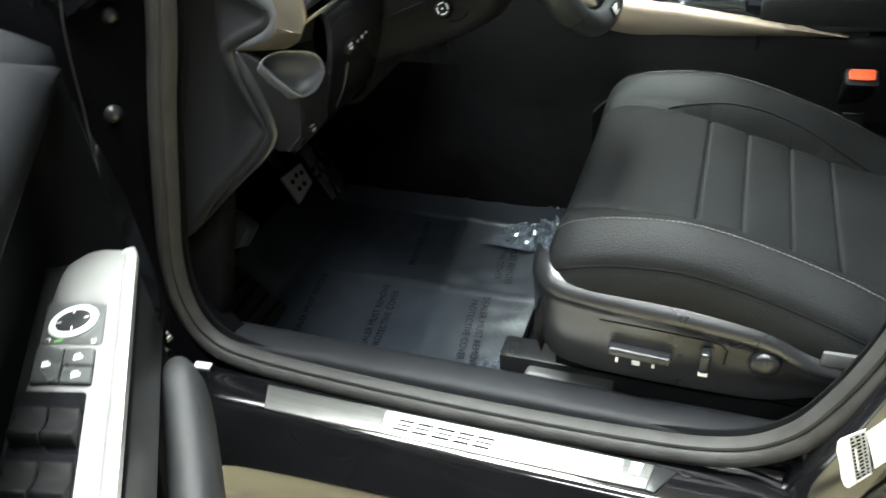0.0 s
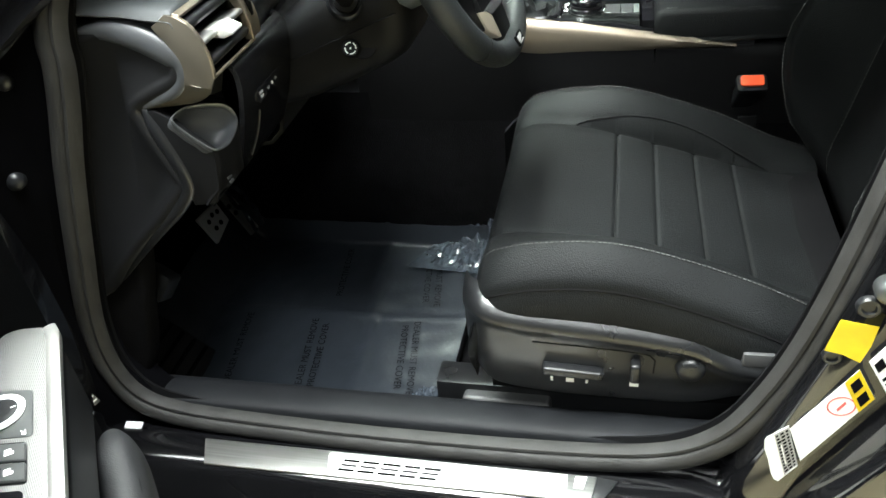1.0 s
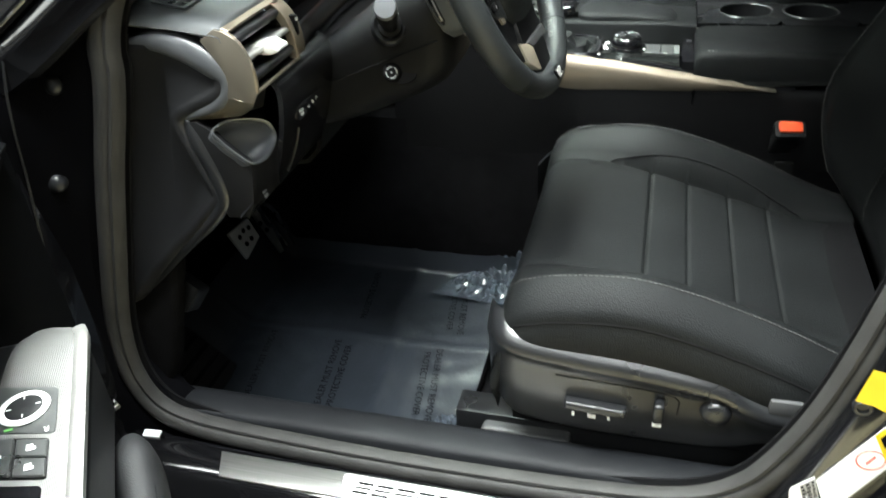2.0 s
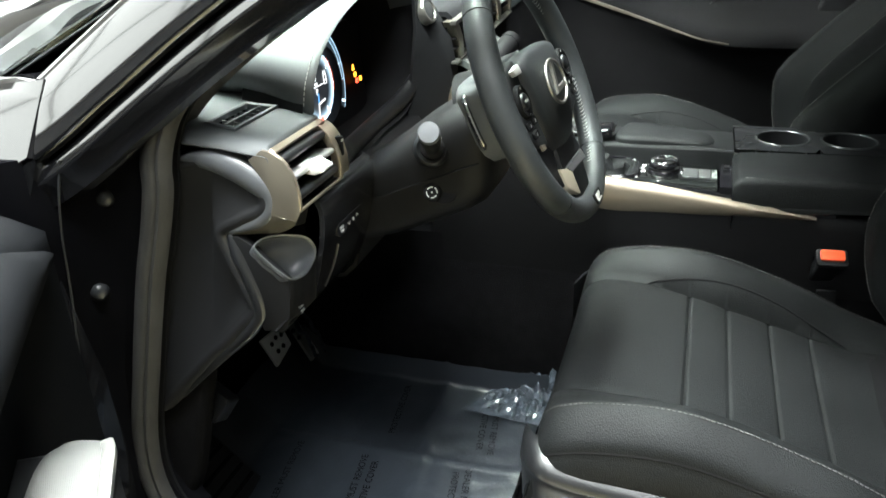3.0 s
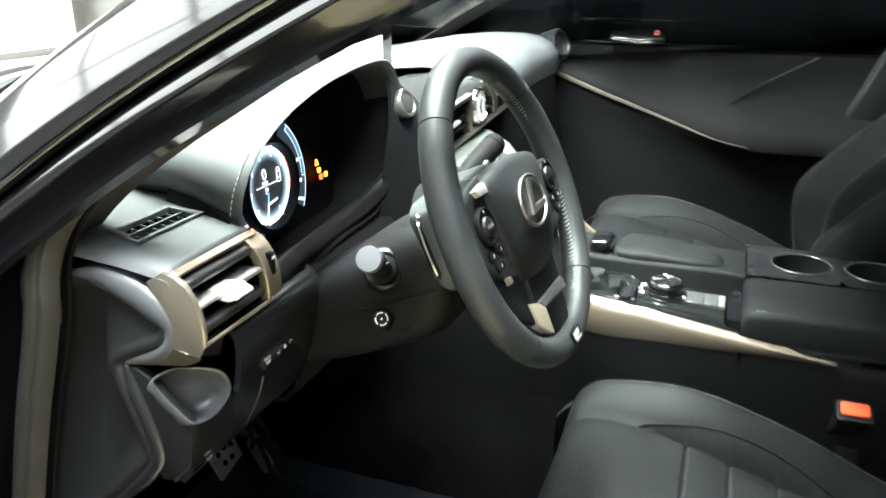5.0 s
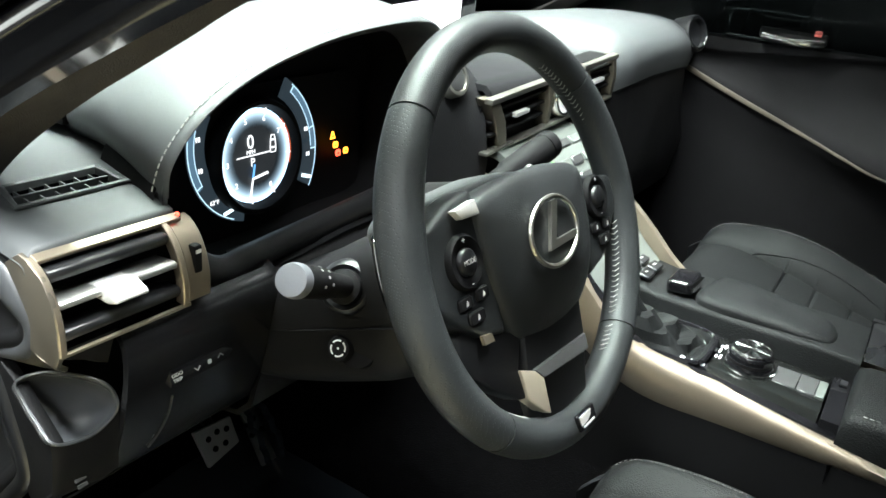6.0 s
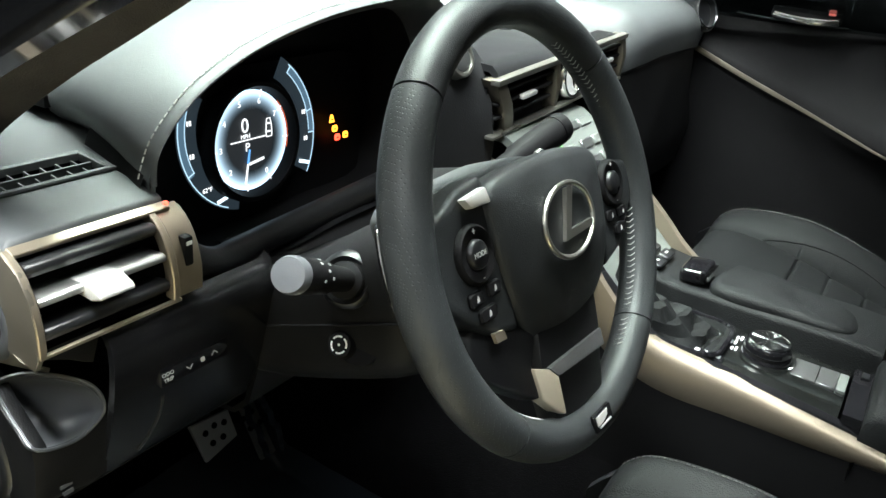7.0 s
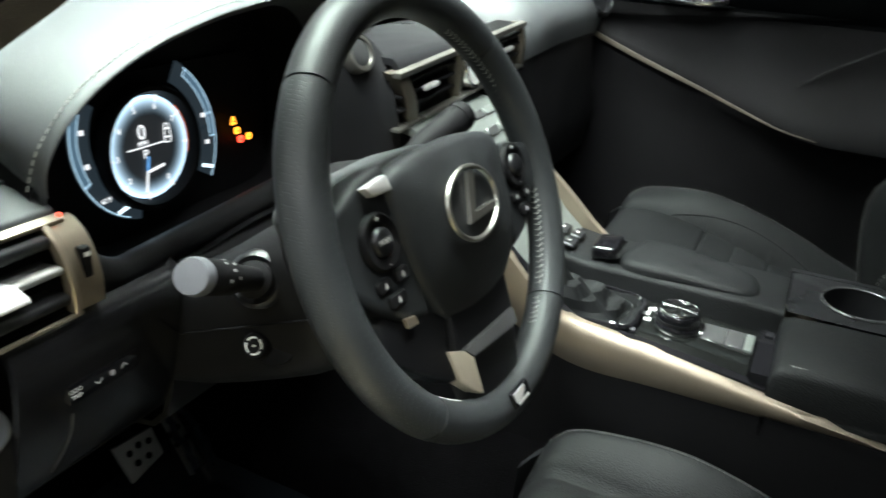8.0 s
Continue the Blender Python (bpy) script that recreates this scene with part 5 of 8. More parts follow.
# dark inside of the hood and the ledge under the instruments
bm = bmesh.new()
inner = [V(0, 0.45 + (y - 0.45) * 0.975, 0.955 + (z - 0.955) * 0.95 - 0.004) for y, z in HOOD] + [V(0, 0.648, 0.98), V(0, 0.640, 0.90), V(0, 0.60, 0.862), V(0, 0.50, 0.858), V(0, 0.40, 0.850), V(0, 0.32, 0.862), V(0, 0.275, 0.90), V(0, 0.258, 0.935)]
loop_ = spline(inner, 70, closed=True)
rings = [[V(-0.262, p.y, p.z) for p in loop_], [V(-0.290, 0.45 + (p.y - 0.45) * 0.97, 0.95 + (p.z - 0.95) * 0.96) for p in loop_], [V(-0.352, 0.45 + (p.y - 0.45) * 0.93, 0.95 + (p.z - 0.95) * 0.93) for p in loop_]]
add_grid(bm, rings, wrap=True)
bm.verts.ensure_lookup_table()
bm.faces.new(bm.verts[-70:])
part("instrument_well", bm, MATT, dash, "black well round the instruments", angle=60)
bm = bmesh.new()
arc = spline([(-0.245, 0.262, 0.936), (-0.243, 0.275, 0.900), (-0.246, 0.305, 0.879), (-0.258, 0.345, 0.872), (-0.272, 0.40, 0.866), (-0.278, 0.50, 0.868), (-0.272, 0.60, 0.880), (-0.258, 0.655, 0.91)], 40)
sweep(bm, arc, ring_section(0.014, 0.010, 10), up=(1, 0, 0.3))
part("well_ledge", bm, DASH_LOWER, dash, "dark ledge under the instruments", angle=70)

# right flank of the hood with the start button
bm = bmesh.new()
flank = [[V(-0.262, 0.640, 1.056), V(-0.256, 0.668, 1.036), V(-0.246, 0.698, 1.014), V(-0.240, 0.712, 0.998)],
         [V(-0.252, 0.634, 1.030), V(-0.248, 0.662, 1.016), V(-0.236, 0.692, 0.998), V(-0.230, 0.706, 0.984)],
         [V(-0.250, 0.628, 0.985), V(-0.240, 0.656, 0.975), V(-0.222, 0.682, 0.965), V(-0.214, 0.694, 0.958)],
         [V(-0.258, 0.622, 0.92), V(-0.240, 0.650, 0.92), V(-0.218, 0.682, 0.915), V(-0.208, 0.700, 0.91)],
         [V(-0.275, 0.61, 0.80), V(-0.255, 0.645, 0.80), V(-0.240, 0.68, 0.80), V(-0.225, 0.72, 0.80)]]
add_grid(bm, flank)
thicken(bm, 0.006)
part("hood_flank", bm, POD_GREY, dash, "dark flank of the instrument hood", angle=70)
start = part("start_button", (lambda b: (add_turned(b, (-0.242, 0.657, 1.008), (0.93, -0.12, 0.35), [(-0.010, 0.0220), (0.004, 0.0212), (0.0065, 0.0195), (0.0065, 0.0160), (0.0035, 0.0148)], 32), b)[-1])(bmesh.new()), EMBLEM, dash, "engine start button with a chrome ring", angle=50)
bm = bmesh.new()
add_turned(bm, (-0.242, 0.657, 1.008), (0.93, -0.12, 0.35), [(0.000, 0.0145), (0.0050, 0.0143), (0.0062, 0.011), (0.0058, 0.002)], 28)
part("button_face", bm, GUNMETAL, start, "grey satin button face")

# centre: display, shelf, vents, clock, control stack
disp = part("centre_display", (lambda b: (add_box(b, (-0.395, 0.81, 1.045), (0.03, 0.24, 0.105)), bevel(b, 0.008, 3), b)[-1])(bmesh.new()), PIANO, dash, "black display housing on the dashboard")
bm = bmesh.new()
add_prism(bm, [V(-0.3795, 0.716, 1.000), V(-0.3795, 0.882, 1.000), V(-0.3795, 0.882, 1.079), V(-0.3795, 0.716, 1.070)], (0.0010, 0, 0))
part("display_glass", bm, GLOW_SCREEN, disp, "lit white display screen")
bm = bmesh.new()
rows = []
for y in (0.700, 0.72, 0.80, 0.88, 0.95, 1.09):
    rows.append([V(x, y, z) for x, z in ((-0.42, 0.985), (-0.36, 0.992), (-0.30, 0.998), (-0.245, 1.000), (-0.222, 0.999), (-0.214, 0.992), (-0.212, 0.984))])
add_grid(bm, rows)
thicken(bm, 0.008)
part("centre_shelf", bm, HARD, dash, "soft dark shelf under the display", angle=60)


def lean_up(b):
    """The centre vents rise a little towards the passenger."""
    for v in b.verts:
        v.co.z += 0.055 * (v.co.y - 0.69)
    return b


def centre_vent(y0, y1, label, tail=0.0):
    v = part("centre_vent", (lambda b: (add_box(b, (-0.235, (y0 + y1) / 2, 0.952), (0.03, y1 - y0, 0.066)), lean_up(b))[-1])(bmesh.new()), MATT, dash, label)
    for z in (0.940, 0.956, 0.971):
        b = bmesh.new()
        add_box(b, (-0.214, (y0 + y1) / 2, z), (0.014, y1 - y0 - 0.012, 0.004))
        bevel(b, 0.0012, 1)
        part("slat", lean_up(b), MATT, v)
    b = bmesh.new()
    add_box(b, (-0.205, (y0 + y1) / 2, 0.956), (0.008, 0.036, 0.006))
    bevel(b, 0.002)
    part("vent_knob", lean_up(b), BRIGHT_PLATE, v, "silver vent slider")
    for z, w, more in ((0.984, 0.007, 0), (0.920, 0.004, tail)):
        b = bmesh.new()
        add_box(b, (-0.208, (y0 + y1 + more) / 2, z), (0.012, y1 - y0 + 0.01 + more, w))
        bevel(b, 0.0015)
        part("vent_edge", lean_up(b), EMBLEM, v, "satin silver vent edge")
    for y, lean, w in ((y0, 0.040, 0.024), (y1, 0.015, 0.012)):
        b = bmesh.new()
        add_prism(b, [V(-0.226, y - 0.006, 0.986), V(-0.206, y - 0.006, 0.986), V(-0.203, y - 0.006 + lean * 0.5, 0.952), V(-0.208, y - 0.006 + lean, 0.918), V(-0.226, y - 0.006 + lean, 0.918)], (0, w, 0))
        bevel(b, 0.003)
        part("vent_cheek", lean_up(b), DARK_CHAMPAGNE, v, "champagne vent cheek")
    return v


centre_vent(0.690, 0.846, "dark centre vent with silver edges", 0.105)
centre_vent(0.955, 1.075, "dark centre vent with silver edges")
clock = part("clock", (lambda b: (add_turned(b, (-0.222, 0.905, 0.964), (1, 0, 0.12), [(-0.01, 0.032), (0.012, 0.032), (0.016, 0.030), (0.016, 0.026), (0.012, 0.025)], 40), b)[-1])(bmesh.new()), CHROME, dash, "round analogue clock with a chrome bezel", angle=50)
bm = bmesh.new()
add_turned(bm, (-0.222, 0.905, 0.964), (1, 0, 0.12), [(0.008, 0.0255), (0.0125, 0.0255)], 36)
part("clock_face", bm, PAPER, clock, "pale clock face")
bm = bmesh.new()
for ang, ln in ((20, 0.014), (150, 0.019)):
    a = radians(ang)
    d = V(0, math.sin(a), math.cos(a))
    sweep(bm, [V(-0.2075, 0.905, 0.964) + d * -0.003, V(-0.2075, 0.905, 0.964) + d * ln], ring_section(0.0009, n=6), up=(1, 0, 0))
part("clock_hands", bm, INK, clock)

# control stack running down to the console
stack = part("control_panel", (lambda b: (add_grid(b, [[V(x, y, z) for x, z in ((-0.226, 0.922), (-0.200, 0.918), (-0.165, 0.898), (-0.135, 0.865), (-0.100, 0.818), (-0.065, 0.778), (-0.03, 0.748))] for y in (0.715, 0.72, 0.80, 0.88, 0.93, 0.94)]), thicken(b, 0.01), b)[-1])(bmesh.new()), PANEL_GREY, dash, "satin grey-green control panel", angle=60)
for x, z, lie in ((-0.1815, 0.9080, 30), (-0.1575, 0.8905, 47), (-0.1405, 0.8720, 48)):
    for i in range(5):
        bm = bmesh.new()
        add_box(bm, (0, 0, 0), (0.013, 0.031, 0.005))
        bevel(bm, 0.0012, 1)
        part("stack_button", bm, GUNMETAL if i % 2 else PANEL_GREY, stack, "", m=pose(x, 0.752 + i * 0.0375, z, 0, lie, 0))
for at, mt, nm in (((-0.1618, 0.793, 0.8985), GLOW_GREEN, "green_indicator"), ((-0.1445, 0.827, 0.8810), GLOW_AMBER, "amber_indicator")):
    bm = bmesh.new()
    add_box(bm, (0, 0, 0), (0.004, 0.006 if mt is GLOW_GREEN else 0.012, 0.002))
    part(nm, bm, mt, stack, "small lit indicator", m=pose(*at, 0, 47, 0))

# passenger side: top roll, face, outer vent, glove box
bm = bmesh.new()
TOP = ((-0.66, 0.99), (-0.52, 1.01), (-0.42, 1.028), (-0.34, 1.036), (-0.28, 1.036), (-0.235, 1.030), (-0.208, 1.017), (-0.193, 0.997), (-0.190, 0.975), (-0.1965, 0.948))
FRONT = ((-0.200, 0.950), (-0.208, 0.945), (-0.205, 0.92), (-0.20, 0.86), (-0.185, 0.80), (-0.20, 0.72), (-0.26, 0.66), (-0.5, 0.62))
ENDS = ((1.085, -0.05, -0.035), (1.095, -0.03, -0.015), (1.115, -0.008, 0.000), (1.16, 0.0, 0.006), (1.25, 0.0, 0.010), (1.40, 0.0, 0.008), (1.50, -0.01, 0.0), (1.575, -0.03, -0.01))
add_grid(bm, [[V(x + dx, y, z + dz) for x, z in TOP] for y, dx, dz in ENDS])
thicken(bm, 0.006)
part("passenger_dash", bm, DASH, dash, "soft dark passenger side of the dashboard", angle=60)
bm = bmesh.new()
add_grid(bm, [[V(x + dx, y, z + dz) for x, z in FRONT] for y, dx, dz in ENDS])
thicken(bm, 0.006)
part("glove_box_face", bm, SHROUD_GREY, dash, "dark hard face below the passenger dashboard", angle=60)
pv = part("passenger_vent", (lambda b: (add_turned(b, (-0.215, 1.490, 1.010), (0.85, -0.25, 0.30), [(-0.02, 0.036), (0.016, 0.036), (0.021, 0.033), (0.021, 0.029), (0.010, 0.027)], 28), b)[-1])(bmesh.new()), HARD, dash, "passenger side vent with a bright edge", angle=50)
bm = bmesh.new()
sweep(bm, [V(-0.197, 1.482, 1.017) + 0.033 * (V(-0.28, 0.10, 0.86) * math.sin(a) + V(0.30, 0.92, 0.0) * math.cos(a)) for a in [radians(200 + 8 * i) for i in range(19)]], ring_section(0.0025, n=6))
part("vent_edge", bm, CHROME, pv, "bright vent edge")
bm = bmesh.new()
add_grid(bm, [[V(-0.30, y, 1.0395), V(-0.27, y, 1.0385)] for y in (1.30, 1.40)])
thicken(bm, 0.004)
part("top_grille", bm, MATT, dash)
bm = bmesh.new()
add_grid(bm, [[V(x, y, z) for x, z in ((-0.66, 0.985), (-0.50, 0.985), (-0.415, 0.986))] for y in (0.28, 0.5, 0.7, 0.95)])
thicken(bm, 0.01)
part("dash_deck", bm, MATT, dash, "flat dark deck behind the hood")
bm = bmesh.new()
add_box(bm, (-0.56, 0.85, 0.80), (0.20, 1.36, 0.30))
part("dash_core", bm, MATT, dash)

# ---- instruments ----
cluster = thing("instrument_cluster", "lit instrument cluster with a round tachometer and amber warning lamps", "instrument cluster", (-0.34, 0.436, 0.93))
GC = frame_of((-0.332, 0.432, 0.9380), (0, 1, 0), (-0.06, 0, 1))
bm = bmesh.new()
add_plate(bm, GC @ pose(0.01, -0.005, -0.012), round_rect(0.33, 0.15, 0.03), 0.006)
part("back_panel", bm, MATT, cluster)


def arc_band(bm, m, r0, r1, a0, a1, depth, n=40, cx=0.0, cy=0.0):
    """A band between two radii; angles in degrees, clockwise from the top."""
    for k in range(n):
        f0, f1 = radians(a0 + (a1 - a0) * k / n), radians(a0 + (a1 - a0) * (k + 1) / n)
        add_plate(bm, m, [(cx + r * math.sin(f), cy + r * math.cos(f)) for r, f in ((r0, f0), (r0, f1), (r1, f1), (r1, f0))], depth)


bm = bmesh.new()
add_turned(bm, GC @ V(0, 0, -0.004), GC.to_3x3() @ V(0, 0, 1), [(0, 0.0595), (0.012, 0.0595), (0.016, 0.0575), (0.016, 0.0535), (0.010, 0.0505), (0.003, 0.0495)], 64)
tacho = part("tachometer", bm, MATT, cluster, "round tachometer with a dark bezel", angle=50)
bm = bmesh.new()
add_turned(bm, GC @ V(0, 0, 0), GC.to_3x3() @ V(0, 0, 1), [(0, 0.0495), (0.0012, 0.0495)], 64)
part("dial_face", bm, GLOW_DARK, tacho)
DIAL_GLOW = glowing("soft_glowing_dial_edge", (0.55, 0.80, 1.0), 1.0)
dn, dl = DIAL_GLOW.node_tree.nodes, DIAL_GLOW.node_tree.links
d_at, d_off, d_len, d_map, d_pow, d_mul = (dn.new(k) for k in ("ShaderNodeTexCoord", "ShaderNodeVectorMath", "ShaderNodeVectorMath", "ShaderNodeMapRange", "ShaderNodeMath", "ShaderNodeMath"))
d_off.operation, d_len.operation, d_pow.operation, d_mul.operation = "SUBTRACT", "LENGTH", "POWER", "MULTIPLY"
d_off.inputs[1].default_value = GC @ V(0.001, 0, 0.0014)
d_map.inputs["From Min"].default_value, d_map.inputs["From Max"].default_value = 0.030, 0.0488
d_map.inputs["To Min"].default_value = 0.22
d_pow.inputs[1].default_value, d_mul.inputs[1].default_value = 3.2, 2.3
dl.new(d_at.outputs["Object"], d_off.inputs[0])
dl.new(d_off.outputs["Vector"], d_len.inputs[0])
dl.new(d_len.outputs["Value"], d_map.inputs["Value"])
dl.new(d_map.outputs["Result"], d_pow.inputs[0])
dl.new(d_pow.outputs["Value"], d_mul.inputs[0])
dl.new(d_mul.outputs["Value"], dn["Principled BSDF"].inputs["Emission Strength"])
bm = bmesh.new()
arc_band(bm, GC @ pose(0, 0, 0.0014), 0.0300, 0.0486, 0, 360, 0.0004, 72)
part("glow_ring", bm, DIAL_GLOW, tacho, "cool white ring glowing softly inwards")
bm = bmesh.new()
arc_band(bm, GC @ pose(0, 0, 0.0020), 0.0488, 0.0545, 48, 108, 0.0005, 28)
part("red_zone", bm, GLOW_REDZONE, tacho, "red zone of the tachometer")
bm = bmesh.new()
for k in range(9):
    a = 151 + k * 38
    arc_band(bm, GC @ pose(0, 0, 0.0022), 0.043, 0.0515, a - 0.9, a + 0.9, 0.0003, 1)
    part("scale_mark", bm, GLOW_WHITE, tacho)
    bm = bmesh.new()
for k in range(36):
    a = -20 + k * 2.6
    arc_band(bm, GC @ pose(0, 0, 0.0022), 0.0500, 0.0515, a - 0.4, a + 0.4, 0.0003, 1)
tagged(part("fine_scale", bm, GLOW_WHITE, tacho, "fine white scale marks"), kind="stuff")
bm = bmesh.new()
for k, words in enumerate(("0", "1", "2", "3", "4", "5", "6", "7", "8")):
    a = radians(151 + k * 38)
    if words not in ("1", "8"):
        bm = bmesh.new()
        add_text(bm, words, 0.0080, GC @ pose(0.0385 * math.sin(a), 0.0385 * math.cos(a), 0.0024))
        part("numeral", bm, GLOW_WHITE, tacho, "white lit numeral")
for nm, words, size, at in (("speed_readout", "0", 0.020, (-0.007, 0.015)), ("speed_unit", "MPH", 0.0060, (-0.007, 0.005)), ("gear_readout", "P", 0.0120, (-0.005, -0.006))):
    bm = bmesh.new()
    add_text(bm, words, size, GC @ pose(*at, 0.0024))
    part(nm, bm, GLOW_WHITE, tacho, "white lit readout")
bm = bmesh.new()
add_plate(bm, GC @ pose(-0.002, 0.0015, 0.0022), [(-0.024, -0.0006), (0.022, -0.0006), (0.022, 0.0006), (-0.024, 0.0006)], 0.0003)
add_plate(bm, GC @ pose(0.006, -0.0215, 0.0022, 0, 0, 8), [(-0.010, -0.0013), (0.010, -0.0013), (0.010, 0.0013), (-0.010, 0.0013)], 0.0003)
part("read_outs", bm, GLOW_WHITE, tacho, "lit lines of the read-out")
bm = bmesh.new()
sweep(bm, [GC @ V(0.0240 + x, 0.0085 + y, 0.0024) for x, y in ((-0.0034, -0.0085), (0.0034, -0.0085), (0.0040, -0.004), (0.0034, 0.004), (0.0022, 0.0095), (-0.0022, 0.0095), (-0.0034, 0.004), (-0.0040, -0.004))], ring_section(0.00055, n=5), closed=True, up=GC.to_3x3() @ V(0, 0, 1))
for y0, w in ((0.0045, 0.0052), (-0.0035, 0.0056)):
    add_plate(bm, GC @ pose(0.0240, 0.0085 + y0, 0.0022), round_rect(w, 0.0016, 0.0006), 0.0003)
part("car_symbol", bm, GLOW_WHITE, tacho, "small lit outline of a car")
bm = bmesh.new()
ND = Matrix(GC) @ pose(-0.004, -0.012, 0.0028, 0, 0, -13)
add_plate(bm, ND, [(-0.0012, -0.030), (0.0012, -0.030), (0.0009, -0.010), (-0.0009, -0.010)], 0.0006)
part("needle", bm, GLOW_WHITE, tacho, "white needle")
bm = bmesh.new()
add_plate(bm, ND, [(-0.0012, -0.010), (0.0012, -0.010), (0.0010, 0.004), (-0.0010, 0.004)], 0.0006)
part("needle_root", bm, GLOW_NEEDLE, tacho)
for side, nm in ((-1, "left_display"), (1, "right_display")):
    bm = bmesh.new()
    a0, a1 = (-56, -170) if side < 0 else (30, 120)
    rise, ro, ac = (0.014, 0.0800, -0.0035) if side < 0 else (-0.005, 0.0900, 0.003)
    arc_band(bm, GC @ pose(0, 0, -0.002), ro - 0.021, ro + 0.0012, a0, a1, 0.0006, 40, cx=ac, cy=rise)
    crescent = part(nm, bm, GLOW_DIM, cluster, "dim blue crescent display beside the tachometer")
    bm = bmesh.new()
    arc_band(bm, GC @ pose(0, 0, -0.0014), ro - 0.0075, ro, a0 + side * 10, a0 + side * 62, 0.0002, 30, cx=ac, cy=rise)
    part("lit_band", bm, GLOW_BAND, crescent, "soft blue lit band")
    bm = bmesh.new()
    arc_band(bm, GC @ pose(0, 0, -0.0012), ro - 0.0011, ro, a0 + side * 8, a1 - side * (10 if side < 0 else 0), 0.0003, 40, cx=ac, cy=rise)
    arc_band(bm, GC @ pose(0, 0, -0.0012), ro - 0.0086, ro - 0.0077, a0 + side * 10, a0 + side * 60, 0.0003, 24, cx=ac, cy=rise)
    for k in (10, 60) if side < 0 else (10, 46, 62):
        a = a0 + side * k
        arc_band(bm, GC @ pose(0, 0, -0.0012), ro - 0.0086, ro, a - 0.45, a + 0.45, 0.0003, 1, cx=ac, cy=rise)
    part("scale", bm, GLOW_LINE, crescent, "lit scale lines")
    for k in (22, 48) if side < 0 else (45, 66):
        a = radians(a0 + side * k)
        for dx, w in ((-0.0018, 0.0016), (0.0012, 0.0024)):
            bm = bmesh.new()
            add_plate(bm, GC @ pose((ro - 0.0125) * math.sin(a) + ac + dx, rise + (ro - 0.0125) * math.cos(a), -0.0011), round_rect(w, 0.0046, 0.0006), 0.0003)
            part("symbol", bm, GLOW_WHITE, crescent)
    bm = bmesh.new()
    a = radians(a1 - side * (16 if side < 0 else 6))
    add_plate(bm, GC @ pose((ro - 0.008) * math.sin(a) + ac, rise + (ro - 0.008) * math.cos(a), -0.0011, 0, 0, 14 if side < 0 else -18), [(-0.009, -0.0018), (0.007, -0.0018), (0.007, 0.0018), (-0.009, 0.0018)], 0.0003)
    part("temperature_readout", bm, GLOW_BLUE, crescent)
bm = bmesh.new()
add_text(bm, "62\u00b0F", 0.0062, GC @ pose(-0.0545, -0.0375, -0.0008))
part("temperature", bm, GLOW_WHITE, cluster, "small lit temperature read-out")
for (y, z), mt in (((0.5465, 0.9405), GLOW_AMBER), ((0.552, 0.9290), GLOW_AMBER), ((0.557, 0.9185), GLOW_RED), ((0.5705, 0.9190), GLOW_AMBER)):
    bm = bmesh.new()
    outline_ = [(-0.0042, -0.0038), (0.0042, -0.0038), (0.0012, 0.0046), (-0.0012, 0.0046)] if z > 0.94 else round_rect(0.0082, 0.0072, 0.0024)
    lamp_pose = frame_of((-0.327, y, z), (0, 1, 0), (-0.06, 0, 1))
    add_plate(bm, lamp_pose, outline_, 0.001)
    warning = part("warning_lamp", bm, mt, cluster, "small lit warning lamp")
    bm = bmesh.new()
    add_plate(bm, lamp_pose @ pose(0, -0.0004, 0.0011), [(-0.0016, -0.0007), (0.0016, -0.0007), (0.0016, 0.0007), (-0.0016, 0.0007)], 0.0003)
    part("lamp_mark", bm, INK, warning)


# ---- steering wheel ----
a_, b_ = radians(23.3), radians(-2.5)
WN = V(math.cos(a_) * math.cos(b_), math.cos(a_) * math.sin(b_), math.sin(a_))
WH = V(0, 0, 1).cross(WN).normalized()
WM = frame_of((-0.014, 0.430, 0.949), WH, WN.cross(WH))  # x to the car's right, y up, z towards the driver
wheel = thing("steering_wheel", "black leather three-spoke steering wheel with silver spoke inlays", "steering wheel", (-0.014, 0.43, 0.949))
RIM = 0.1635


def rim_point(deg, r=RIM, z=0.0):
    """Degrees clockwise from the top, as the driver sees it."""
    a = radians(deg)
    return V(r * math.sin(a), r * math.cos(a), z)


def rim_piece(d0, d1, extra=0.0, n=40):
    b = bmesh.new()
    rows_ = []
    for i in range(n + 1):
        d = d0 + (d1 - d0) * i / n
        a = radians(d)
        out, up = V(math.sin(a), math.cos(a), 0), V(0, 0, 1)
        # thumb bulges where the spokes meet
        bulge = 1 + 0.10 * math.exp(-(((abs((d + 180) % 360 - 180)) - 72) / 14) ** 2)
        row = []
        for k in range(20):
            t = 2 * math.pi * k / 20
            ra, rb = (0.0158 + extra) * bulge, (0.0172 + extra)
            row.append(out * (RIM + ra * math.cos(t)) + up * rb * math.sin(t))
        rows_.append(row)
    add_grid(b, rows_, wrap=True, caps=True)
    return b


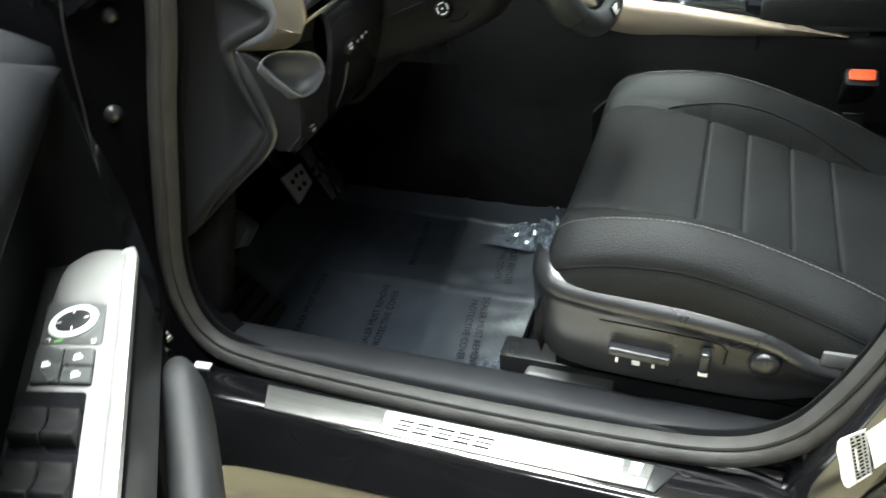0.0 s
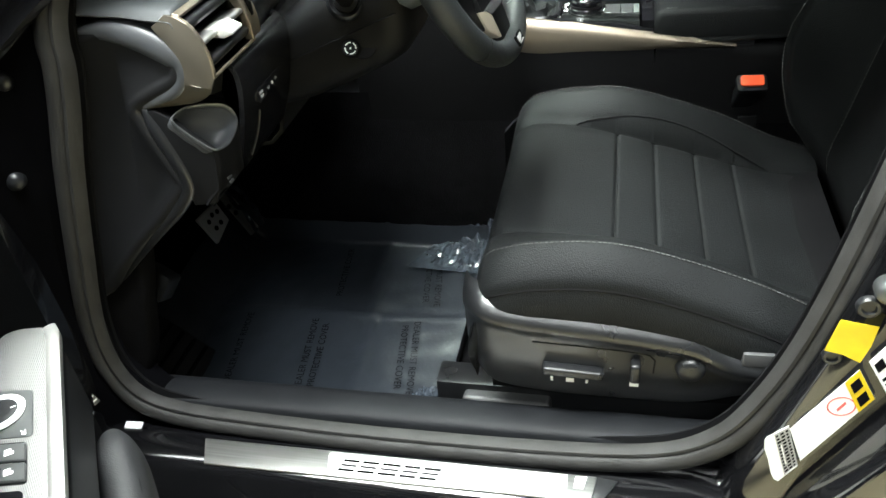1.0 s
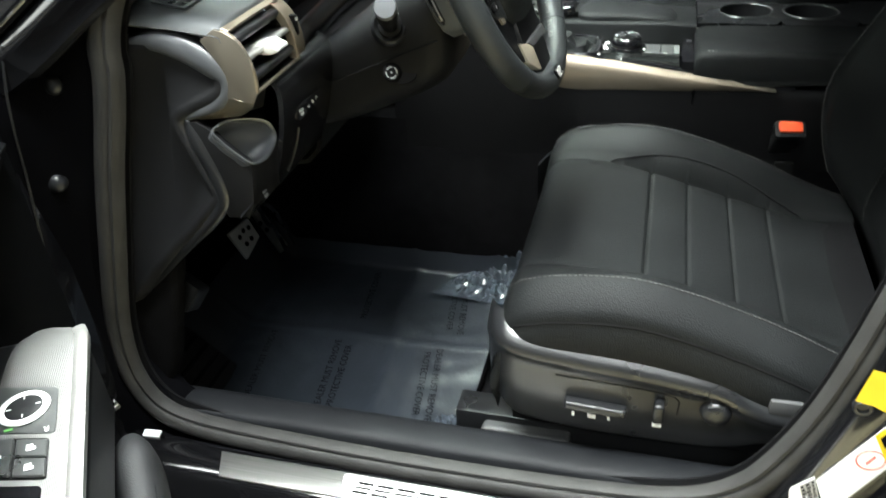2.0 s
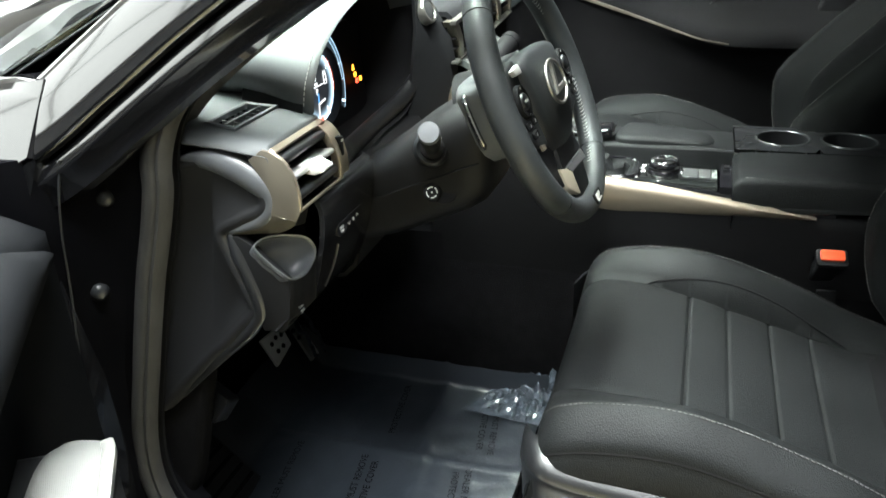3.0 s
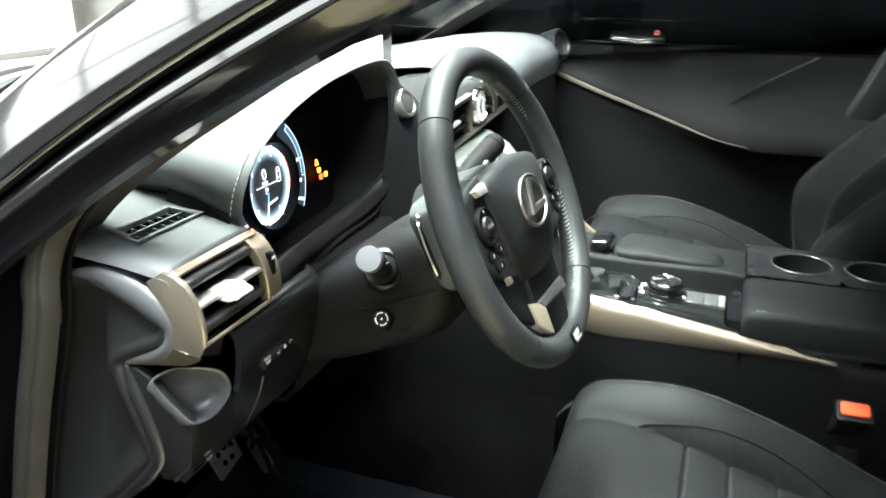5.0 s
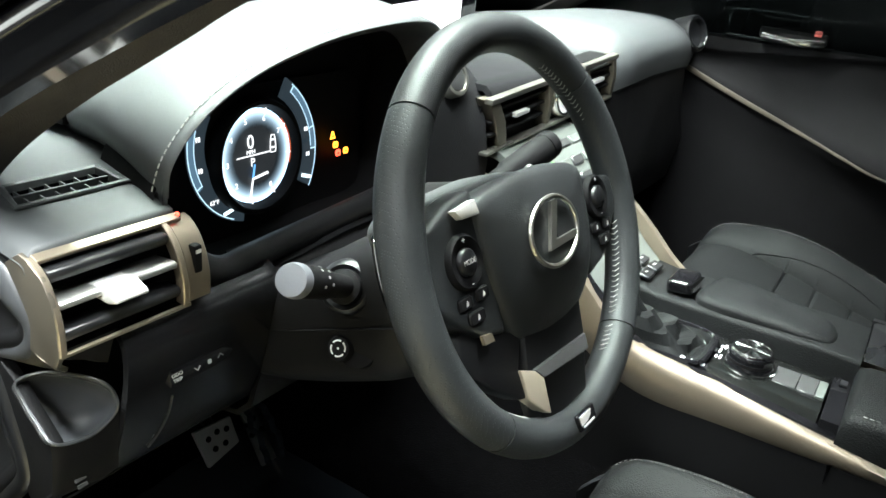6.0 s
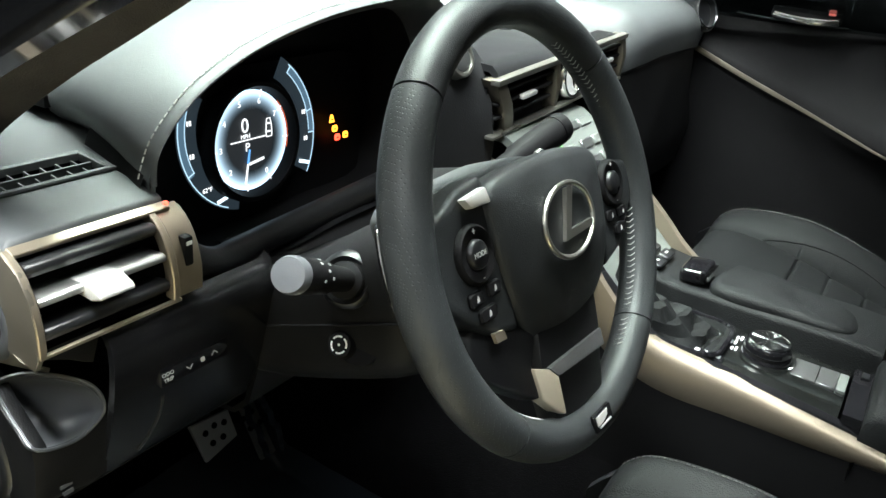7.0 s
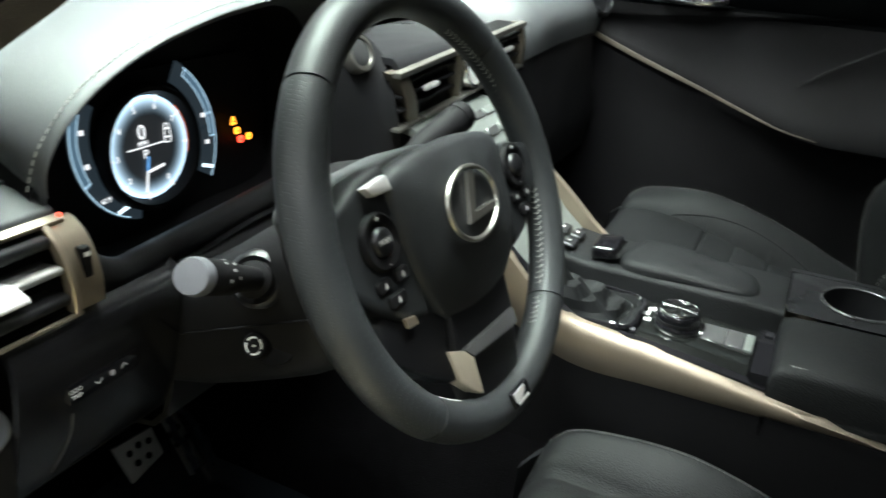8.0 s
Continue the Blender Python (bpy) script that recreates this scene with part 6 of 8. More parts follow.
PERF = material("perforated_leather", (0.022, 0.0245, 0.0255), 0.42, grain=0.35, grain_scale=430, stain=0.15, stain_scale=30, cells=True, spec=0.32)
pn, pl = PERF.node_tree.nodes, PERF.node_tree.links
holes = pn["Voronoi Texture"]
holes.inputs["Randomness"].default_value = 0.15
pit = pn.new("ShaderNodeMapRange")
pit.inputs["From Min"].default_value, pit.inputs["From Max"].default_value = 0.14, 0.30
pl.new(holes.outputs["Distance"], pit.inputs["Value"])
pl.new(pit.outputs["Result"], pn["Bump"].inputs["Height"])
for d0, d1, mt, lb in ((-46, 46, LEATHER_FINE, "smooth leather top of the rim"), (46.6, 138, PERF, "perforated leather grip"), (-138, -46.6, PERF, "perforated leather grip"), (138.6, 221.4, LEATHER_FINE, "smooth leather foot of the rim")):
    part("rim", rim_piece(d0, d1), mt, wheel, lb, angle=80, m=WM)
bm = bmesh.new()
add_grid(bm, [[rim_point(d, RIM + 0.0145 * math.cos(2 * math.pi * k / 16)) + V(0, 0, 0.0160 * math.sin(2 * math.pi * k / 16)) for k in range(16)] for d in range(0, 360, 6)], wrap=True, loop=True)
part("rim_core", bm, MATT, wheel, "", angle=80, m=WM)
# cross stitching on the inner side of the rim
for d0, d1 in ((28, 84), (100, 136), (-84, -28), (-136, -100), (140, 152), (208, 220)):
    bm = bmesh.new()
    n = int(abs(d1 - d0) / 2.0)
    for i in range(n):
        d = d0 + (d1 - d0) * i / n
        for e in (0, 1):
            p = rim_point(d + 0.9 * e, RIM - 0.0152, 0.0042 - 0.0070 * e)
            q = rim_point(d + 1.1, RIM - 0.0163, 0.0007)
            sweep(bm, [p, (p + q) / 2, q], ring_section(0.00038, n=5), up=(0.3, 0.2, 1))
    part("rim_stitching", bm, THREAD, wheel, "pale cross stitching inside the rim", m=WM)

HM = Matrix.Translation(WN * 0.005) @ WM  # the hub parts stand a little out of the rim
# airbag pad: domed shield
PAD = [(-0.080, 0.044), (-0.045, 0.051), (0.0, 0.053), (0.045, 0.050), (0.080, 0.040), (0.084, 0.016), (0.080, -0.020), (0.070, -0.052), (0.048, -0.078), (0.020, -0.088), (0.0, -0.089), (-0.020, -0.088), (-0.048, -0.078), (-0.070, -0.052), (-0.080, -0.020), (-0.084, 0.018)]
pad_loop = spline([(x, y, 0) for x, y in PAD], 72, closed=True)
bm = bmesh.new()
rings = []
for k, z in ((0.86, -0.05), (0.95, -0.024), (1.0, -0.004), (0.990, 0.002), (0.96, 0.0055), (0.85, 0.0085), (0.65, 0.0115), (0.35, 0.0135), (0.02, 0.014)):
    rings.append([V(p.x * k, p.y * k - 0.004 * (1 - k), z - 2.5 * max(0, -0.015 - p.y * k) ** 2) for p in pad_loop])
add_grid(bm, rings, wrap=True)
bm.verts.ensure_lookup_table()
bm.faces.new(bm.verts[-72:])
pad = part("airbag_pad", bm, LEATHER_FINE, wheel, "black domed airbag pad", angle=60, m=HM)
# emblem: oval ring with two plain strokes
bm = bmesh.new()
sweep(bm, [V(0.0375 * math.cos(t), 0.0275 * math.sin(t), 0.0160) for t in [2 * math.pi * i / 48 for i in range(48)]], ring_section(0.0021, 0.0020, 8), closed=True)
add_plate(bm, pose(0, 0, 0.0135), [(0.0030, 0.0235), (0.0130, 0.0240), (-0.0020, -0.0070), (-0.0130, -0.0135)], 0.0035)
add_plate(bm, pose(0, 0, 0.0135), [(-0.0130, -0.0135), (0.0350, -0.0125), (0.0330, -0.0070), (-0.0020, -0.0070)], 0.0035)
part("emblem", bm, EMBLEM, pad, "oval chrome emblem", m=HM)

# side spokes with their button pods
for s in (-1, 1):
    bm = bmesh.new()
    out = [(s * x, y) for x, y in ([(0.076, 0.054), (0.105, 0.050), (0.128, 0.040), (0.150, 0.034)] if s < 0 else [(0.076, 0.036), (0.098, 0.029), (0.126, 0.023), (0.150, 0.019)]) + [(0.153, 0.000), (0.146, -0.018), (0.128, -0.034), (0.104, -0.052), (0.072, -0.060)]]
    add_plate(bm, pose(0, 0, -0.024), out if s > 0 else out[::-1], 0.024)
    bevel(bm, 0.006, 3)
    spoke = part("side_spoke", bm, LEATHER_FINE, wheel, "black spoke with switches", m=HM, angle=50)
    bm = bmesh.new()
    if s < 0:
        add_plate(bm, pose(0, 0, -0.008), [(-0.080, 0.0345), (-0.103, 0.0355), (-0.110, 0.0435), (-0.083, 0.0465)][::-1], 0.014)
        bevel(bm, 0.002)
        part("spoke_inlay", bm, BRIGHT_PLATE, spoke, "bright silver spoke inlay", m=HM)
    # round switch
    bm = bmesh.new()
    add_turned(bm, HM @ V(s * 0.107, 0.006, -0.001), WN, [(0, 0.0205), (0.004, 0.0205), (0.006, 0.0185), (0.005, 0.0125), (0.0035, 0.0115)], 36)
    ring_switch = part("round_switch", bm, MATT, spoke, "round black thumb switch", angle=50)
    bm = bmesh.new()
    add_turned(bm, HM @ V(s * 0.107, 0.006, 0.001), WN, [(0, 0.0105), (0.0045, 0.0100), (0.006, 0.0085), (0.0055, 0.001)], 28)
    part("switch_centre", bm, HARD, ring_switch, "", angle=50)
    bm = bmesh.new()
    if s < 0:
        add_text(bm, "MODE", 0.0052, HM @ pose(-0.107, 0.006, 0.0068))
    for q, words in ((90, "+"), (270, "-")):
        a = radians(q)
        add_text(bm, words, 0.0075, HM @ pose(s * 0.107 + 0.0155 * math.cos(a), 0.006 + 0.0155 * math.sin(a), 0.0053))
    part("switch_print", bm, PRINT_GREY, ring_switch, "white switch marks")
    for (x, y), w in (((0.117, -0.0215), 0.016), ((0.0955, -0.0205), 0.016), ((0.1075, -0.0345), 0.020)):
        bm = bmesh.new()
        add_plate(bm, pose(s * x, y, 0.0), round_rect(w, 0.010, 0.003), 0.0035)
        bevel(bm, 0.0012, 1)
        key = part("switch_key", bm, MATT, spoke, "small black key", m=HM)
        bm = bmesh.new()
        add_plate(bm, HM @ pose(s * x, y, 0.0036), [(-0.0015, -0.0022), (0.0012, -0.0018), (0.0016, 0.0004), (0.0004, 0.0022), (-0.0006, 0.0006)], 0.0003)
        part("key_print", bm, PRINT_GREY, key)
    if s < 0:
        bm = bmesh.new()
        add_plate(bm, pose(0, 0, 0.0), [(-0.1081, -0.0490), (-0.1065, -0.0565), (-0.0946, -0.0575), (-0.0961, -0.0510)], 0.003)
        part("foot_inlay", bm, CHAMPAGNE, spoke, "small champagne inlay", m=HM)
    # shift paddle behind the spoke
    bm = bmesh.new()
    pd = [(s * x, y - (0.016 if s > 0 else 0)) for x, y in [(0.09, 0.040), (0.122, 0.044), (0.133, 0.036), (0.137, 0.014), (0.137, -0.008), (0.135, -0.022), (0.130, -0.028), (0.12, -0.022), (0.10, -0.01)]]
    add_plate(bm, pose(0, 0, -0.052), pd if s < 0 else pd[::-1], 0.004)
    bevel(bm, 0.0012, 1)
    paddle = part("shift_paddle", bm, PIANO, wheel, "thin shift paddle with a bright edge", m=WM)
    bm = bmesh.new()
    sweep(bm, spline([V(s * x, y - (0.016 if s > 0 else 0), -0.0478) for x, y in ((0.121, 0.043), (0.1320, 0.0350), (0.1362, 0.014), (0.1362, -0.006), (0.1342, -0.021))], 24), ring_section(0.0016, n=6), up=(0, 0, 1))
    part("paddle_edge", bm, CHROME, paddle, "bright paddle edge", m=WM)
# lower spoke: dark plate, silver arms
bm = bmesh.new()
add_plate(bm, pose(0, 0, -0.020), [(-0.050, -0.070), (-0.056, -0.098), (-0.050, -0.148), (0.026, -0.148), (0.042, -0.100), (0.046, -0.070)], 0.019)
bevel(bm, 0.004, 2)
low = part("lower_spoke", bm, DASH_LOWER, wheel, "dark lower spoke", m=HM)
def tilted_plate(name, pts, depth, mat, label):
    """A plate whose outline carries its own heights, so that its face leans."""
    b = bmesh.new()
    add_prism(b, [V(*p) for p in pts], (0, 0, -depth))
    bevel(b, 0.0016, 2)
    return part(name, b, mat, low, label, m=HM)


tilted_plate("spoke_arm", [(-0.0630, -0.0940, -0.003), (-0.0514, -0.0990, 0.003), (-0.0462, -0.1070, 0.006), (-0.0470, -0.1370, 0.006), (-0.0510, -0.1340, 0.003), (-0.0615, -0.1195, -0.002)], 0.012, PALE_GOLD, "pale satin arm of the lower spoke")
tilted_plate("spoke_bridge", [(-0.0510, -0.0985, 0.003), (-0.0458, -0.1070, 0.0062), (0.0310, -0.1125, 0.0062), (0.0395, -0.1010, 0.001)], 0.008, RAIL_GREY, "grey satin bridge of the lower spoke")
bm = bmesh.new()
add_prism(bm, [V(x, y, z) for x, y, z in ((-0.100, -0.040, -0.006), (-0.1195, -0.047, -0.012), (-0.1215, -0.072, -0.013), (-0.0930, -0.098, -0.010), (-0.0670, -0.117, -0.006), (-0.0600, -0.1195, -0.004), (-0.0610, -0.094, -0.005), (-0.0500, -0.070, -0.004))], (0, 0, -0.020))
bevel(bm, 0.004, 2)
part("spoke_backing", bm, DASH_LOWER, low, "dark moulded backing beside the lower spoke", m=HM, angle=50)
badge = (lambda b: (add_plate(b, pose(-0.0105, -0.157, 0.0158), [(-0.0155, 0.0075), (0.0135, 0.0075), (0.0155, -0.0075), (-0.0135, -0.0075)][::-1], 0.004), bevel(b, 0.001, 1), b)[-1])(bmesh.new())
badge = part("badge", badge, PIANO, wheel, "small black and chrome badge at the foot of the rim", m=WM)
bm = bmesh.new()
add_plate(bm, WM @ pose(-0.0105, -0.157, 0.0199), [(-0.0135, 0.0056), (0.0060, 0.0056), (0.0045, 0.0012), (-0.0010, -0.0012), (-0.0050, -0.0020), (-0.0120, -0.0020)][::-1], 0.0006)
add_plate(bm, WM @ pose(-0.0105, -0.157, 0.0199), [(-0.0095, -0.0036), (0.0100, -0.0036), (0.0104, -0.0052), (-0.0090, -0.0052)][::-1], 0.0006)
part("badge_mark", bm, BRIGHT_PLATE, badge, "chrome shapes on the badge")
bm = bmesh.new()
add_plate(bm, pose(0, 0, -0.060), [(p.x, p.y) for p in spline([(-0.1, -0.05, 0), (0.1, -0.05, 0), (0.114, -0.002, 0), (0.108, 0.010, 0), (0.086, 0.026, 0), (0.05, 0.043, 0), (0, 0.054, 0), (-0.05, 0.053, 0), (-0.098, 0.052, 0), (-0.122, 0.046, 0), (-0.128, 0.026, 0)], 50, closed=True)], 0.044)
bevel(bm, 0.006, 3)
part("hub_cover", bm, DASH, wheel, "dark moulded hub cover behind the pad", m=WM, angle=50)
bm = bmesh.new()
add_cyl(bm, WM @ V(0, 0, -0.05), WM @ V(0, 0, -0.10), 0.050, 0.056, 32)
part("hub", bm, MATT, wheel)

# ---- steering column ----
column = thing("steering_column", "dark plastic steering column shroud with two stalks", "steering column", (-0.16, 0.43, 0.86))
SHROUD = [(-0.058, 0.850, 0.925), (-0.064, 0.825, 0.940), (-0.078, 0.806, 0.948), (-0.10, 0.792, 0.944), (-0.13, 0.778, 0.930), (-0.17, 0.761, 0.904), (-0.21, 0.746, 0.874), (-0.26, 0.734, 0.842), (-0.33, 0.722, 0.815)]


def shroud_ring(x, zb, zt, grow=0.0, n=56):
    hw, hh, zm = 0.086 + grow - (0.03 if x > -0.06 else 0.012 if x > -0.07 else 0), (zt - zb) / 2 + grow, (zt + zb) / 2
    out = []
    for k in range(n):
        t = 2 * math.pi * k / n
        c, s_ = math.cos(t), math.sin(t)
        q = (abs(c) ** 4 + abs(s_) ** 4) ** -0.25
        out.append(V(x, 0.43 + hw * c * q * (1 - 0.10 * max(0, -s_)), zm + hh * s_ * q))
    return out


bm = bmesh.new()
add_grid(bm, [shroud_ring(*r) for r in SHROUD], wrap=True)
bm.verts.ensure_lookup_table()
bm.faces.new(bm.verts[:56])
shroud = part("shroud", bm, SHROUD_GREY, column, "dark grey moulded shroud", angle=60)
bm = bmesh.new()
sweep(bm, [V(x, 0.3436 - 0.0002, 0.862 - 0.40 * (-0.10 - x)) for x in (-0.075, -0.12, -0.17, -0.22)], ring_section(0.0011, n=6))
part("shroud_gap", bm, MATT, shroud)
bm = bmesh.new()
add_turned(bm, (-0.136, 0.3455, 0.888), (0.3, -1, 0.4), [(-0.006, 0.024), (0.004, 0.023), (0.007, 0.019), (0.004, 0.015)], 28)
part("stalk_collar", bm, HARD, shroud, "round collar of the stalk", angle=50)
# adjuster switch
ADJ = frame_of((-0.137, 0.340, 0.8305), (0.93, 0.0, -0.30), (0.20, 0.40, 0.88))
bm = bmesh.new()
add_turned(bm, ADJ @ V(0.010, 0.010, -0.012), ADJ.to_3x3() @ V(0, 0, 1), [(0, 0.021), (0.006, 0.020), (0.006, 0.014)], 24)
add_turned(bm, ADJ @ V(0, 0, -0.012), ADJ.to_3x3() @ V(0, 0, 1), [(0, 0.0125), (0.010, 0.012), (0.013, 0.010), (0.0135, 0.002)], 24)
adj = part("adjuster_switch", bm, MATT, shroud, "round column adjuster switch", angle=50)
bm = bmesh.new()
arc_band(bm, ADJ @ pose(0, 0, 0.0017), 0.0062, 0.0076, -80, -10, 0.0003, 8)
arc_band(bm, ADJ @ pose(0, 0, 0.0017), 0.0062, 0.0076, 10, 80, 0.0003, 8)
arc_band(bm, ADJ @ pose(0, 0, 0.0017), 0.0062, 0.0076, 100, 170, 0.0003, 8)
arc_band(bm, ADJ @ pose(0, 0, 0.0017), 0.0062, 0.0076, 190, 260, 0.0003, 8)
add_plate(bm, ADJ @ pose(0, 0, 0.0017), round_rect(0.002, 0.002, 0.0008), 0.0003)
part("switch_print", bm, WHITE_INK, adj, "white adjuster symbol")


def stalk(name, label, p0, p1, r, mat_cap):
    p0, p1 = Vector(p0), Vector(p1)
    d = (p1 - p0).normalized()
    length = (p1 - p0).length
    b = bmesh.new()
    add_turned(b, p0, d, [(0, r * 1.25), (0.012, r * 1.2), (0.014, r * 0.8), (length * 0.45, r * 0.85), (length * 0.5, r), (length * 0.92, r * 1.05), (length * 0.93, r * 1.0)], 28)
    st = part(name, b, MATT, column, label, angle=50)
    b = bmesh.new()
    add_turned(b, p0 + d * length * 0.93, d, [(0, r * 1.06), (length * 0.05, r * 1.05), (length * 0.07 + 0.002, r * 0.95), (length * 0.07 + 0.003, r * 0.2)], 28)
    part("stalk_cap", b, mat_cap, st, "light grey end cap of the stalk" if mat_cap is GREY_CAP else "", angle=50)
    return st


left_stalk = stalk("left_stalk", "black indicator stalk with a light grey end", (-0.135, 0.345, 0.888), (-0.103, 0.243, 0.941), 0.0122, GREY_CAP)
bm = bmesh.new()
for k, (h, a) in enumerate(((0.052, 20), (0.052, 60), (0.060, 40), (0.060, -10), (0.045, 0), (0.045, 40))):
    d = V(0.032, -0.102, 0.053).normalized()
    c = V(-0.135, 0.345, 0.888) + d * (h + 0.025)
    q = V(math.cos(radians(a + 20)), -0.2, math.sin(radians(a + 20)))
    q = (q - d * q.dot(d)).normalized()
    add_plate(bm, frame_of(c + q * 0.0126, d, q.cross(d)), round_rect(0.0034, 0.0022, 0.0008), 0.0004)
part("stalk_print", bm, PRINT_GREY, left_stalk, "white stalk symbols")
right_stalk = stalk("right_stalk", "black wiper stalk", (-0.130, 0.515, 0.917), (-0.1000, 0.6350, 0.968), 0.0150, MATT)
bm = bmesh.new()
for k, h in enumerate((0.048, 0.056, 0.095)):
    d = V(0.038, 0.147, 0.058).normalized()
    c = V(-0.130, 0.515, 0.915) + d * (h + 0.02)
    q = V(0.55, -0.25, 0.80)
    q = (q - d * q.dot(d)).normalized()
    add_plate(bm, frame_of(c + q * 0.0140, d, q.cross(d)) @ pose(0, 0.003 * (k % 2), 0), round_rect(0.0032, 0.0016, 0.0006), 0.0004)
part("stalk_print", bm, PRINT_GREY, right_stalk, "white stalk symbols")

rd = V(0.038, 0.147, 0.058).normalized()
bm = bmesh.new()
add_plate(bm, frame_of(V(-0.130, 0.515, 0.915) + rd * 0.080 + V(0.0165, -0.006, 0.004), rd, V(-0.25, -0.3, 0.9)) @ pose(0, -0.004, -0.002), round_rect(0.011, 0.026, 0.004), 0.006)
bevel(bm, 0.0018, 2)
part("wiper_tab", bm, STEEL, right_stalk, "silver tab of the wiper ring", angle=50)
bm = bmesh.new()
add_turned(bm, V(-0.130, 0.515, 0.915) + rd * 0.1335 + V(0.004, 0, 0.005), rd, [(0, 0.0042), (0.0025, 0.0042), (0.0038, 0.0028), (0.004, 0.0005)], 14)
part("stalk_button", bm, PAPER, right_stalk, "small white button in the stalk's end", angle=50)

# ---- centre console ----
console = thing("centre_console", "dark centre console with champagne side trim, drive dial and cup holders", "centre console", (0.2, 0.8, 0.3))
bm = bmesh.new()
rows = []
for x, zt in ((-0.25, 0.80), (-0.12, 0.775), (-0.05, 0.735), (0.02, 0.705), (0.12, 0.70), (0.25, 0.692), (0.40, 0.686), (0.75, 0.686)):
    rows.append([V(x, 0.722, 0.30), V(x, 0.710, 0.45), V(x, 0.702, 0.60), V(x, 0.700, zt - 0.02), V(x, 0.702, zt - 0.004), V(x, 0.708, zt), V(x, 0.955, zt), V(x, 0.965, zt - 0.03), V(x, 0.95, 0.5), V(x, 0.93, 0.30)])
add_grid(bm, rows, wrap=True, caps=True)
part("console_body", bm, MATT, console, "black console side", angle=50)


def trim_band(y, s, label):
    """The satin band along the console's shoulder; s points outwards."""
    rows_ = []
    table = [(-0.26, 0.905, 0.82), (-0.17, 0.872, 0.775), (-0.10, 0.832, 0.742), (-0.055, 0.795, 0.715), (-0.02, 0.762, 0.693), (0.02, 0.737, 0.678), (0.06, 0.730, 0.673), (0.115, 0.7255, 0.675), (0.18, 0.7165, 0.677), (0.27, 0.704, 0.680), (0.33, 0.695, 0.682), (0.36, 0.689, 0.683), (0.372, 0.6865, 0.6845)]
    for i in range(60):
        x = -0.26 + 0.632 * i / 59
        zt, zb = smooth_table(table, x)
        h = zt - zb
        rows_.append([V(x, y - s * 0.014, zt - 0.001), V(x, y - s * 0.004, zt), V(x, y + s * 0.002, zt - 0.003 * min(1, h * 30)), V(x, y + s * 0.006, zt - h * 0.3), V(x, y + s * 0.004, zb + h * 0.25), V(x, y, zb + 0.001), V(x, y - s * 0.014, zb)])
    b = bmesh.new()
    add_grid(b, rows_, wrap=True, caps=True)
    return part("shoulder_trim", b, CHAMPAGNE, console, label, angle=50)


trim_band(0.7005, -1, "champagne satin trim along the console")
trim_band(0.955, 1, "champagne satin trim along the console")
# black seam line over the trim
bm = bmesh.new()
sweep(bm, spline([(-0.08, 0.712, 0.815), (0.02, 0.712, 0.735), (0.10, 0.712, 0.7255), (0.20, 0.712, 0.715), (0.30, 0.712, 0.702), (0.40, 0.712, 0.692)], 40), [(-0.007, -0.02), (0.007, -0.02), (0.007, 0.001), (-0.007, 0.001)])
part("shoulder_seam", bm, PIANO, console, "gloss black edge of the console top")
# satin top panel
bm = bmesh.new()
rows = []
for x, z in ((-0.06, 0.745), (-0.02, 0.728), (0.02, 0.722), (0.06, 0.720), (0.12, 0.7185), (0.18, 0.7165), (0.222, 0.714)):
    rows.append([V(x, 0.719, z - 0.02), V(x, 0.719, z - 0.003), V(x, 0.724, z), V(x, 0.76, z + 0.001), V(x, 0.80, z + 0.001), V(x, 0.828, z + 0.001), V(x, 0.828, z - 0.02)])
add_grid(bm, rows, wrap=True, caps=True)
top_panel = part("top_panel", bm, CONSOLE_TOP, console, "glossy dark grey console panel", angle=50)
# drive dial
DZ = 0.7195
dial = part("drive_dial", (lambda b: (add_turned(b, (0.133, 0.788, DZ), (0, 0, 1), [(-0.004, 0.028), (0.003, 0.028), (0.005, 0.0265), (0.007, 0.0255), (0.012, 0.0262), (0.016, 0.0255), (0.019, 0.0240), (0.0205, 0.0215), (0.0195, 0.0190), (0.0185, 0.012), (0.0185, 0.001)], 56), b)[-1])(bmesh.new()), PIANO, console, "gloss black drive dial with a spun metal top", angle=40)
bm = bmesh.new()
add_turned(bm, (0.133, 0.788, DZ + 0.0050), (0, 0, 1), [(0, 0.0268), (0.004, 0.0268)], 56)
part("dial_waist", bm, MATT, dial, "black dial waist")
bm = bmesh.new()
sweep(bm, [V(0.133 + 0.0228 * math.cos(2 * math.pi * i / 48), 0.788 + 0.0228 * math.sin(2 * math.pi * i / 48), DZ + 0.0202) for i in range(48)], ring_section(0.0009, n=6), closed=True)
part("dial_ring", bm, CHROME, dial, "thin bright dial ring")
# spun top: shallow facets round the middle
bm = bmesh.new()
hub_v = bm.verts.new((0.133, 0.788, DZ + 0.0215))
edge_v = [bm.verts.new((0.133 + 0.0205 * math.cos(2 * math.pi * i / 28), 0.788 + 0.0205 * math.sin(2 * math.pi * i / 28), DZ + 0.0196 + (0.0016 if i % 4 < 2 else 0))) for i in range(28)]
low_v = [bm.verts.new((v.co.x, v.co.y, DZ + 0.0175)) for v in edge_v]
for i in range(28):
    bm.faces.new((hub_v, edge_v[i], edge_v[(i + 1) % 28]))
    bm.faces.new((edge_v[i], low_v[i], low_v[(i + 1) % 28], edge_v[(i + 1) % 28]))
part("dial_top", bm, SPUN, dial, "spun metal dial top", angle=1)
bm = bmesh.new()
arc_band(bm, pose(0.133, 0.788, DZ + 0.0015), 0.0315, 0.0335, 20, 160, 0.0004, 24)
part("dial_arc", bm, CHROME, top_panel, "bright arc beside the dial")
bm = bmesh.new()
